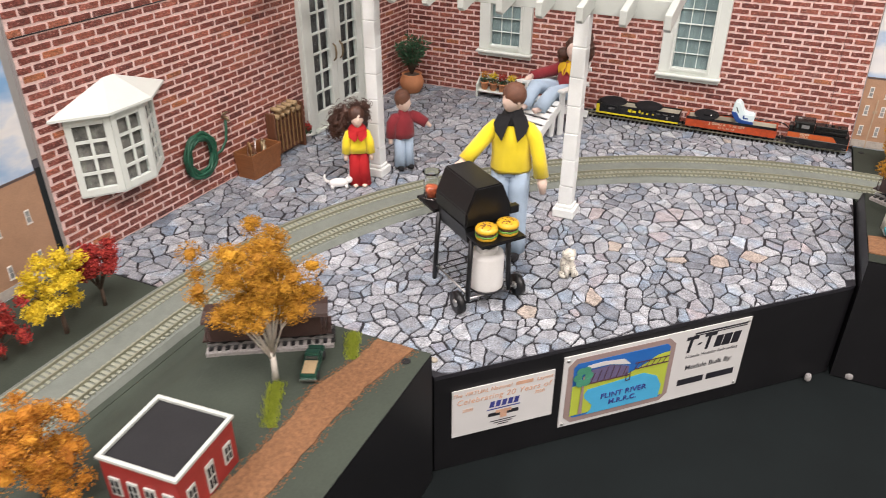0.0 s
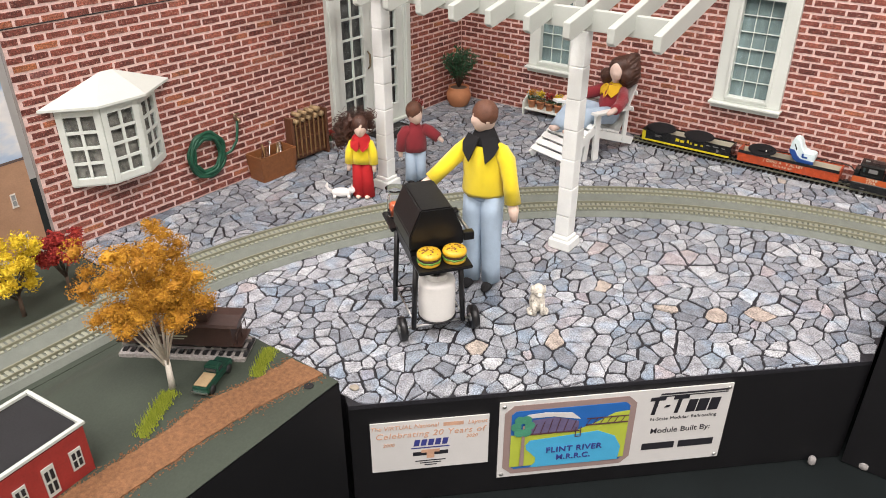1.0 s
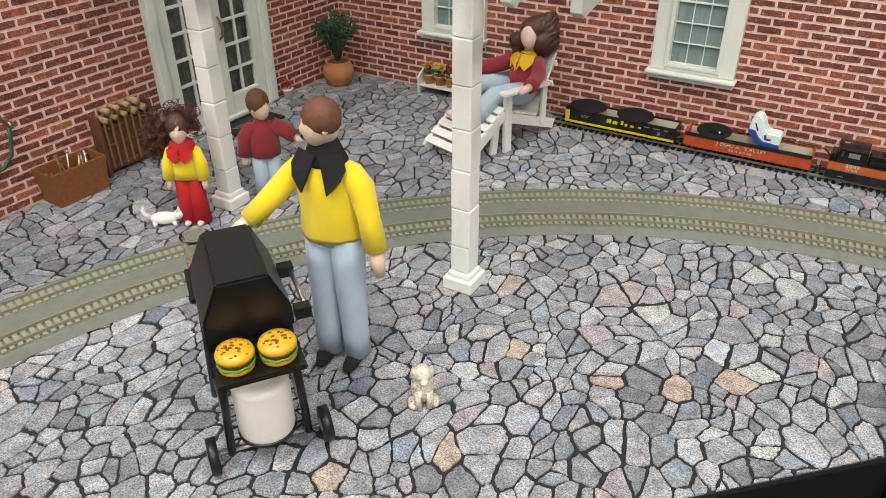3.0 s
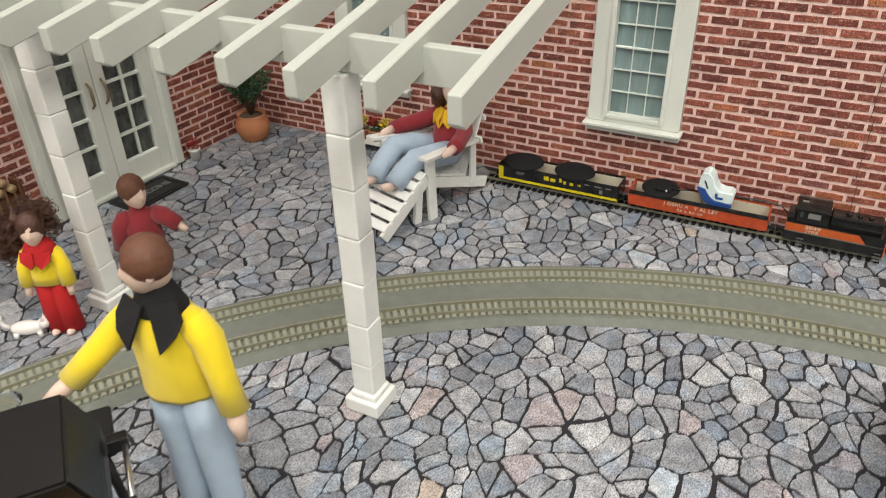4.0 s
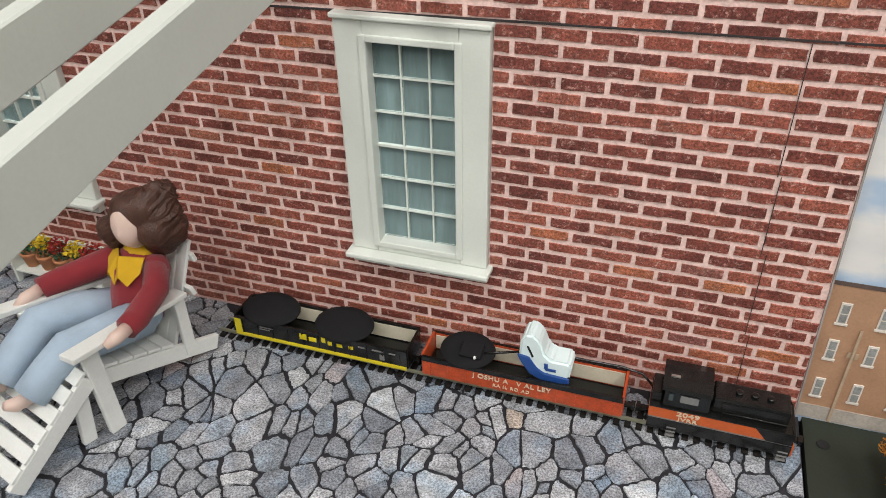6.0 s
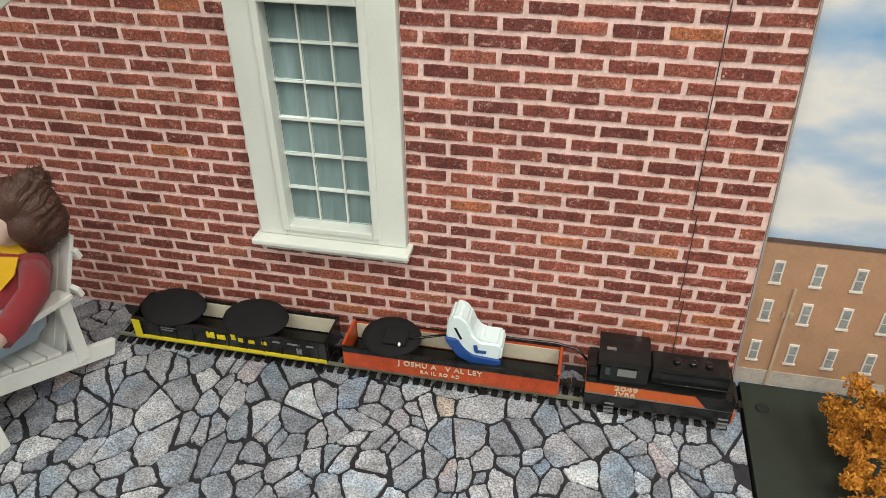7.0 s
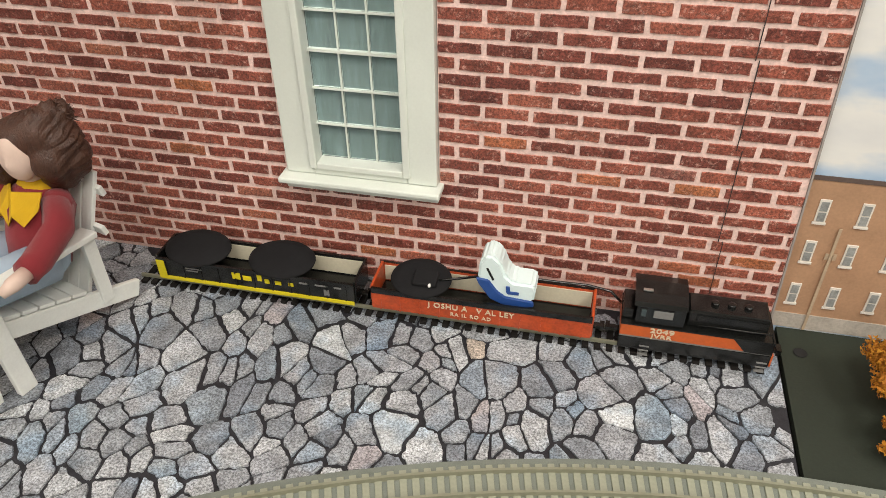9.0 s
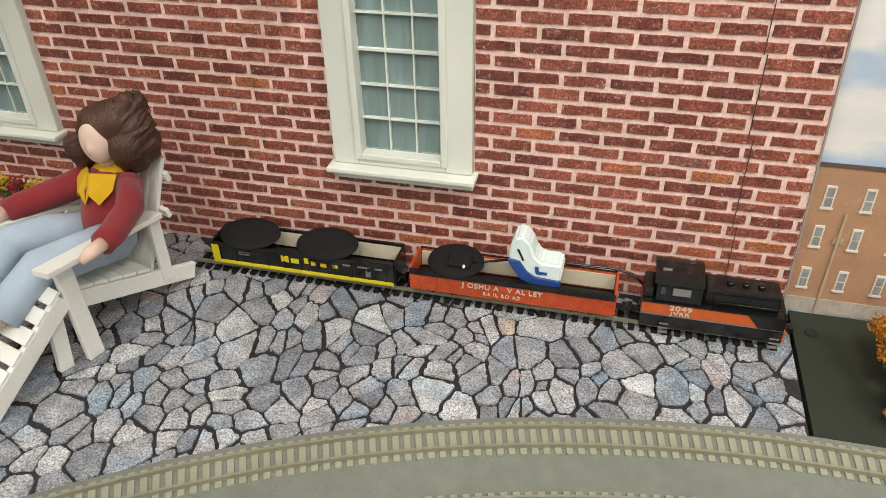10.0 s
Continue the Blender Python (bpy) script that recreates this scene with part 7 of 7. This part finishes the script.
for x0, x1, y0, y1 in ((-0.031, 0.031, -0.017, -0.0155), (-0.031, 0.031, 0.0155, 0.017), (-0.031, -0.0295, -0.0155, 0.0155), (0.0295, 0.031, -0.0155, 0.0155)):
    bm = bmesh.new()
    box(bm, x0, x1, y0, y1, 0.0022, 0.003)
    part("border", bm, MAT, mat_ob)
lettering("WELCOME", 0.0105, MATGREY, Matrix.Translation((0, 0, 0.0024)), mat_ob, bold=0.0001)

# ---- display train along the wall ----
TY = 1.0312
TIEDARK = surface("dark_plastic_tie", (0.012, 0.0105, 0.0095), 0.85, vary=0.3, spec=0.2)
CARBLACK = surface("black_car_plastic", (0.006, 0.0065, 0.006), 0.2, vary=0.2, scale=150, bump=0.03)
CARYELLOW = surface("yellow_car_stripe", (0.62, 0.52, 0.01), 0.45, vary=0.1, bump=0.03)
CARORANGE = surface("orange_red_car_paint", (0.42, 0.06, 0.015), 0.33, vary=0.35, scale=260, bump=0.06)
CREAM = surface("cream_car_interior", (0.56, 0.52, 0.4), 0.6, vary=0.1)
LETTER = surface("cream_lettering", (0.6, 0.5, 0.36), 0.5, bump=0)
strack = thing("display_track", "straight model railway track with dark ties by the wall", "railway track", 0, TY, 0)
for k in range(56):
    bm = bmesh.new()
    x = -0.0905 + 0.00518 * k
    box(bm, x - 0.0014, x + 0.0014, -0.0082, 0.0082, 0.0002, 0.0016)
    part("tie", bm, TIEDARK, strack)
for y in (-0.0047, 0.0047):
    bm = bmesh.new()
    box(bm, -0.093, 0.197, y - 0.0005, y + 0.0005, 0.0018, 0.0037, bevel=0.0001)
    part("rail", bm, RAIL, strack)


def truck_set(parent, x, z=0.0):
    for s in (-1, 1):
        y = s * 0.0064
        bm = bmesh.new()
        box(bm, x - 0.0078, x + 0.0078, y - 0.0006, y + 0.0006, 0.0052, 0.0075, bevel=0.0003)
        side_frame = part("side_frame", bm, CARBLACK, parent)
        y = s * 0.0047
        for dx in (-0.0048, 0.0048):
            bm = bmesh.new()
            tube(bm, [(x + dx, y - 0.0009, 0.0064), (x + dx, y + 0.0009, 0.0064)], 0.0026, seg=14)
            part("wheel", bm, CARBLACK, side_frame)


def coupler(parent, x, s):
    bm = bmesh.new()
    box(bm, min(x, x + s * 0.0052), max(x, x + s * 0.0052), -0.0011, 0.0011, 0.0062, 0.0078)
    box(bm, min(x + s * 0.0036, x + s * 0.0056), max(x + s * 0.0036, x + s * 0.0056), -0.002, 0.002, 0.0058, 0.0084)
    part("coupler", bm, CARBLACK, parent)


def gondola(label, x0, x1, side_m, stripe_m, ends_m):
    car = thing("gondola_car", label, "rail car", (x0 + x1) / 2, TY, 0)
    hl, hw, z0, z1 = (x1 - x0) / 2, 0.0093, 0.0078, 0.0192
    for s in (-1, 1):
        bm = bmesh.new()
        box(bm, -hl, hl, s * hw - 0.0005, s * hw + 0.0005, z0, z1, bevel=0.0002)
        for k in range(11):
            x = -hl + 0.004 + (2 * hl - 0.008) * k / 10
            box(bm, x - 0.0004, x + 0.0004, s * (hw + 0.0005) - 0.0003, s * (hw + 0.0005) + 0.0003, z0, z1 - 0.0012)
        part("side", bm, side_m, car)
        bm = bmesh.new()
        box(bm, -hl, hl, s * (hw + 0.0003) - 0.0007, s * (hw + 0.0003) + 0.0007, z1 - (0.001 if stripe_m else 0.0024), z1 + 0.0002)
        part("top_rail", bm, CARBLACK, car)
        bm = bmesh.new()
        box(bm, -hl + 0.001, hl - 0.001, s * (hw - 0.00075) - 0.0002, s * (hw - 0.00075) + 0.0002, z0 + 0.002, z1 - 0.0012)
        part("inner_face", bm, CREAM, car)
        if stripe_m:
            bm = bmesh.new()
            box(bm, -hl + 0.0002, hl - 0.0002, s * (hw + 0.0006) - 0.0004, s * (hw + 0.0006) + 0.0004, z0 - 0.0003, z0 + 0.0016, bevel=0.0001)
            part("sill_stripe", bm, stripe_m, car)
    for s in (-1, 1):
        bm = bmesh.new()
        box(bm, s * hl - 0.0006, s * hl + 0.0006, -hw + 0.0005, hw - 0.0005, z0, z1 + 0.0008, bevel=0.0002)
        part("end", bm, ends_m if s > 0 or not stripe_m else CARBLACK, car)
    bm = bmesh.new()
    box(bm, -hl + 0.0007, hl - 0.0007, -hw + 0.0006, hw - 0.0006, z0 - 0.0006, z0 + 0.0012)
    part("floor", bm, CARBLACK, car)
    for s in (-1, 1):
        truck_set(car, s * (hl - 0.015))
        coupler(car, s * hl, s)
    return car


car_a = gondola("black gondola car with yellow stripe carrying two black discs", -0.0782, 0.0185, CARBLACK, CARYELLOW, CARBLACK)
bm = bmesh.new()
box(bm, -0.0485, -0.0445, -0.0105, -0.0099, 0.0078, 0.0185, bevel=0.0002)
part("corner_plate", bm, CARYELLOW, car_a)
for x0, x1, z0, z1 in ((-0.0105, -0.0065, 0.0132, 0.0168), (-0.0052, -0.001, 0.0132, 0.0158), (0.002, 0.0042, 0.014, 0.0172), (0.0055, 0.0078, 0.0132, 0.0155), (0.0105, 0.0135, 0.0132, 0.0152), (0.017, 0.0195, 0.0135, 0.0153), (0.0225, 0.027, 0.0158, 0.0166), (0.03, 0.036, 0.0158, 0.0166), (0.034, 0.0365, 0.0108, 0.0142), (0.039, 0.0425, 0.0158, 0.0166), (-0.034, -0.026, 0.0152, 0.0158), (-0.034, -0.028, 0.0138, 0.0144)):
    bm = bmesh.new()
    box(bm, x0, x1, -0.0101, -0.0097, z0, z1)
    if x1 - x0 > 0.0022 and z1 - z0 > 0.0025:
        box(bm, x0 + 0.0006, x1 - 0.0006, -0.0103, -0.0101, z0 + 0.0007, z1 - 0.0007)
    part("lettering_bar", bm, CARYELLOW if x0 < 0.02 and x0 > -0.02 else MATGREY, car_a)
car_b = gondola("orange-red gondola car with black rims carrying a toy chair", 0.0267, 0.1235, CARORANGE, None, CARORANGE)
LM = Matrix.Rotation(radians(90), 4, "X")
lettering("J OSHU A   V AL LEY", 0.0038, LETTER, Matrix.Translation((-0.0035, -0.0103, 0.0146)) @ LM, car_b, bold=0.00004, spacing=1.12)
lettering("RA IL RO AD", 0.0026, LETTER, Matrix.Translation((-0.0035, -0.0103, 0.0108)) @ LM, car_b, bold=0.00003, spacing=1.25)

DISC = surface("matt_black_disc", (0.008, 0.008, 0.009), 0.85, vary=0.2, scale=200, spec=0.25)
for x, y, z, rx, ry, tl in ((-0.0605, TY - 0.001, 0.0212, 0.0162, 0.0118, 10), (-0.0185, TY - 0.001, 0.0212, 0.016, 0.0118, 10), (0.0475, TY - 0.001, 0.0212, 0.0138, 0.0112, 12)):
    o = thing("black_disc", "matt black oval disc lying tilted in a gondola car", "disc", x, y, z, 0, group="black discs", tilt=tl)
    bm = bmesh.new()
    lathe(bm, [(0.2, -0.0008), (0.92, -0.0008), (1.0, -0.0001), (0.98, 0.0005), (0.7, 0.0013), (0.3, 0.0016)], 32, sx=rx, sy=ry)
    part("plate", bm, DISC, o)
    if x > 0:
        bm = bmesh.new()
        box(bm, -0.003, 0.008, -0.006, 0.003, 0.0014, 0.0036, bevel=0.0008)
        part("clip", bm, DISC, o)
        bm = bmesh.new()
        ball(bm, (0.0052, -0.0058, 0.003), (0.0007, 0.001, 0.001), sub=2)
        part("rivet", bm, CERAMIC, o)

SEATW = surface("pale_blue_white_plastic", (0.66, 0.78, 0.78), 0.35, vary=0.03, scale=100, bump=0.03)
SEATB = surface("royal_blue_plastic", (0.012, 0.06, 0.24), 0.4, vary=0.1, scale=200, bump=0.05)
toy = thing("toy_chair", "small white and blue moulded toy chair standing on a gondola car", "toy chair", 0.0862, TY - 0.0005, 0.0192, 0)


def seat_piece(nm, outline, y0, y1, material, bev, label=""):
    bm = bmesh.new()
    prism(bm, outline, -y1, -y0, m=ALONG)
    bmesh.ops.bevel(bm, geom=list(bm.edges), offset=bev, segments=3, affect="EDGES")
    return part(nm, bm, material, toy, label, smooth=False)


seat_piece("shell", [(-0.0125, 0.0105), (-0.0118, 0.0195), (-0.0098, 0.0232), (-0.0062, 0.0238), (-0.0028, 0.0205), (-0.0002, 0.0135), (0.003, 0.0108), (0.0112, 0.0108), (0.0126, 0.0086), (0.0118, 0.0012), (0.004, 0.0004), (-0.0048, 0.0018), (-0.0092, 0.0058)], -0.0062, 0.0062, SEATW, 0.0011)
seat_piece("blue_side", [(-0.0131, 0.0118), (-0.0075, 0.0112), (-0.0038, 0.0058), (-0.0002, 0.0032), (0.0118, 0.0024), (0.0122, -0.0004), (0.0085, -0.0012), (-0.0015, -0.0012), (-0.0068, 0.0012), (-0.0118, 0.0085)], -0.0071, -0.0058, SEATB, 0.0004, "royal blue lower side")
seat_piece("armhole", [(-0.0088, 0.0172), (-0.0078, 0.0172), (-0.0052, 0.0115), (-0.006, 0.011)], -0.0066, -0.0061, CARBLACK, 0.0001)
seat_piece("mark", [(-0.0002, 0.0088), (0.0015, 0.0088), (0.0018, 0.0062), (0.0055, 0.0062), (0.0055, 0.0048), (0.001, 0.0046), (0.0, 0.0058)], -0.0067, -0.0061, SEATB, 0.0001)

cable = thing("black_cable", "thin black cable running from the disc to the locomotive", "cable", 0, 0, 0)
bm = bmesh.new()
tube(bm, [(0.056, 1.0287, 0.0225), (0.064, 1.0322, 0.0222), (0.074, 1.0377, 0.021), (0.088, 1.0402, 0.0212), (0.104, 1.0402, 0.021), (0.12, 1.0405, 0.0212), (0.13, 1.0397, 0.0202), (0.1365, 1.0357, 0.0165)], 0.0006, seg=8)
part("wire", bm, CARBLACK, cable)

loco = thing("switcher_locomotive", "black and orange model switcher locomotive numbered 2049 by the wall", "locomotive", 0.1655, TY, -0.0005)
loco.scale = (1.0, 1.06, 1.12)
LOCORANGE = surface("orange_locomotive_paint", (0.48, 0.09, 0.016), 0.33, vary=0.15, scale=200, bump=0.03)


def lbox(nm, x0, x1, hw, z0, z1, material, bev=0.0004, label="", y=0.0):
    bm = bmesh.new()
    box(bm, x0, x1, y - hw, y + hw, z0, z1, bevel=bev)
    return part(nm, bm, material, loco, label)


lbox("frame", -0.0305, 0.0305, 0.0088, 0.0052, 0.0112, CARBLACK)
lbox("frame_line", -0.0305, 0.0305, 0.009, 0.0113, 0.0118, MATGREY, 0.0001, "pale line above the frame")
lbox("side_band", -0.0305, 0.0195, 0.0091, 0.0119, 0.0172, LOCORANGE, label="orange side band")
bm = bmesh.new()
prism(bm, [(0.0196, 0.0119), (0.0303, 0.0119), (0.0303, 0.0172), (0.0145, 0.0172)], -0.0093, 0.0093, m=Matrix.Rotation(radians(90), 4, "X"))
part("nose", bm, CARBLACK, loco)
lbox("pilot", 0.0305, 0.0313, 0.0086, 0.0056, 0.0115, LOCORANGE, 0.0002, "orange end plate")
lbox("walkway", -0.0305, 0.0305, 0.0094, 0.0173, 0.0178, CARBLACK, 0.0002)
lbox("hood", -0.0045, 0.0272, 0.0058, 0.0178, 0.0252, CARBLACK, 0.0008)
lbox("rear_hood", -0.0302, -0.0256, 0.0062, 0.0178, 0.0225, CARBLACK, 0.0006)
lbox("cab", -0.0252, -0.0055, 0.0082, 0.0178, 0.0269, CARBLACK, 0.0005)
bm = bmesh.new()
prism(bm, [(-0.0092, 0.0269), (0.0092, 0.0269), (0.0086, 0.0286), (0.004, 0.0296), (-0.004, 0.0296), (-0.0086, 0.0286)], -0.0002, 0.0208, m=Matrix.Translation((-0.0262, 0, 0)) @ Matrix.Rotation(radians(90), 4, "Z") @ Matrix.Rotation(radians(90), 4, "X"))
part("cab_roof", bm, CARBLACK, loco)
for x0, x1 in ((-0.0232, -0.0212), (-0.0182, -0.0105)):
    lbox("window_frame", x0 - 0.0005, x1 + 0.0005, 0.0002, 0.0212, 0.0256, CARBLACK, 0.0001, y=-0.0083)
    lbox("cab_window", x0, x1, 0.0002, 0.0217, 0.0251, MATGREY if x1 - x0 > 0.004 else TGLASS, 0.0001, y=-0.0085)
lbox("horn", -0.0235, -0.0195, 0.0007, 0.0297, 0.0305, SILVER, 0.0002, y=-0.003)
for s in (-1, 1):
    bm = bmesh.new()
    tube(bm, [(-0.0002, s * 0.0088, 0.0178), (-0.0002, s * 0.0088, 0.0214), (0.028, s * 0.0088, 0.0214), (0.0295, s * 0.0088, 0.0178)], 0.0003, seg=6)
    part("handrail", bm, CARBLACK, loco)
    for x in (-0.0215, 0.0255):
        for z in (0.0028, 0.005, 0.0072):
            bm = bmesh.new()
            box(bm, x, x + 0.004, s * 0.0085 - 0.0008, s * 0.0085 + 0.0008, z, z + 0.0004)
            part("step", bm, MATGREY, loco)
for s in (-1, 1):
    truck_set(loco, s * 0.0165)
    coupler(loco, s * 0.0305, s)
lbox("fuel_tank", -0.006, 0.006, 0.0072, 0.0042, 0.0068, CARBLACK)
for x in (0.006, 0.0125, 0.019):
    bm = bmesh.new()
    lathe(bm, [(0.0016, 0.025), (0.0016, 0.0262), (0.0008, 0.0263)], 12, x, 0)
    part("hood_fan", bm, CARBLACK, loco)
lettering("2049", 0.0031, LETTER, Matrix.Translation((-0.0135, -0.0093, 0.0158)) @ Matrix.Diagonal((1.55, 1, 1, 1)) @ LM, loco, bold=0.00004, spacing=1.05)
lettering("JVRR", 0.0024, LETTER, Matrix.Translation((-0.0135, -0.0093, 0.0132)) @ Matrix.Diagonal((1.5, 1, 1, 1)) @ LM, loco, bold=0.00004, spacing=1.15)

# ---- the many pieces of the setting: bricks and flagstones ----
lay_bricks(wall_back, XL + 0.0005, XR, openings_back, rng, (0.09, 0.07), EDGE_LEAN)
lay_bricks(wall_left, 0.5055, YB - 0.001, openings_left, rng, (0.68, 0.08))
stones = flagstones()
stones.sort(key=lambda q: math.hypot(q[0] - 0.08, q[1] - 0.98) if q[1] > 0.95 else 0.03 + math.hypot(q[0] - 0.08, q[1] - 0.8))
# a few stones stand out by their tan or pale print
marked = {}
for mx, my, material in ((0.0755, 1.0115, STONE_TAN), (0.097, 0.732, STONE_TAN), (0.066, 0.727, STONE_TAN), (0.022, 0.633, STONE_TAN), (0.016, 0.722, STONE_TAN), (-0.012, 0.602, STONE_TAN), (-0.098, 0.842, STONE_TAN), (0.125, 0.752, STONE_TAN),
                         (0.0095, 0.998, STONE_PALE), (0.004, 0.696, STONE_PALE), (0.115, 0.775, STONE_PALE), (0.05, 0.965, STONE_PALE), (-0.02, 0.78, STONE_PALE), (0.14, 0.99, STONE_PALE)):
    k = min(range(len(stones)), key=lambda j: math.hypot(stones[j][0] - mx, stones[j][1] - my) - 0.3 * max(abs(q[0] - stones[j][0]) for q in stones[j][2]))
    marked[k] = material
rest = bmesh.new()
r_top = random.Random(5)
for i, (x, y, outline) in enumerate(stones):
    top = r_top.uniform(-0.0002, 0.0002)
    if i < 300 or i in marked:
        one = bmesh.new()
        stone_mesh(one, outline, x, y, top)
        o = part("flagstone", one, marked.get(i, STONE), patio)
        o.matrix_basis = Matrix.Translation((x, y, 0))
    else:
        n0 = len(rest.verts)
        stone_mesh(rest, outline, x, y, top)
        rest.verts.ensure_lookup_table()
        for v in rest.verts[n0:]:
            v.co += Vector((x, y, 0))
tagged(part("far_flagstones", rest, STONE, patio), kind="stuff")
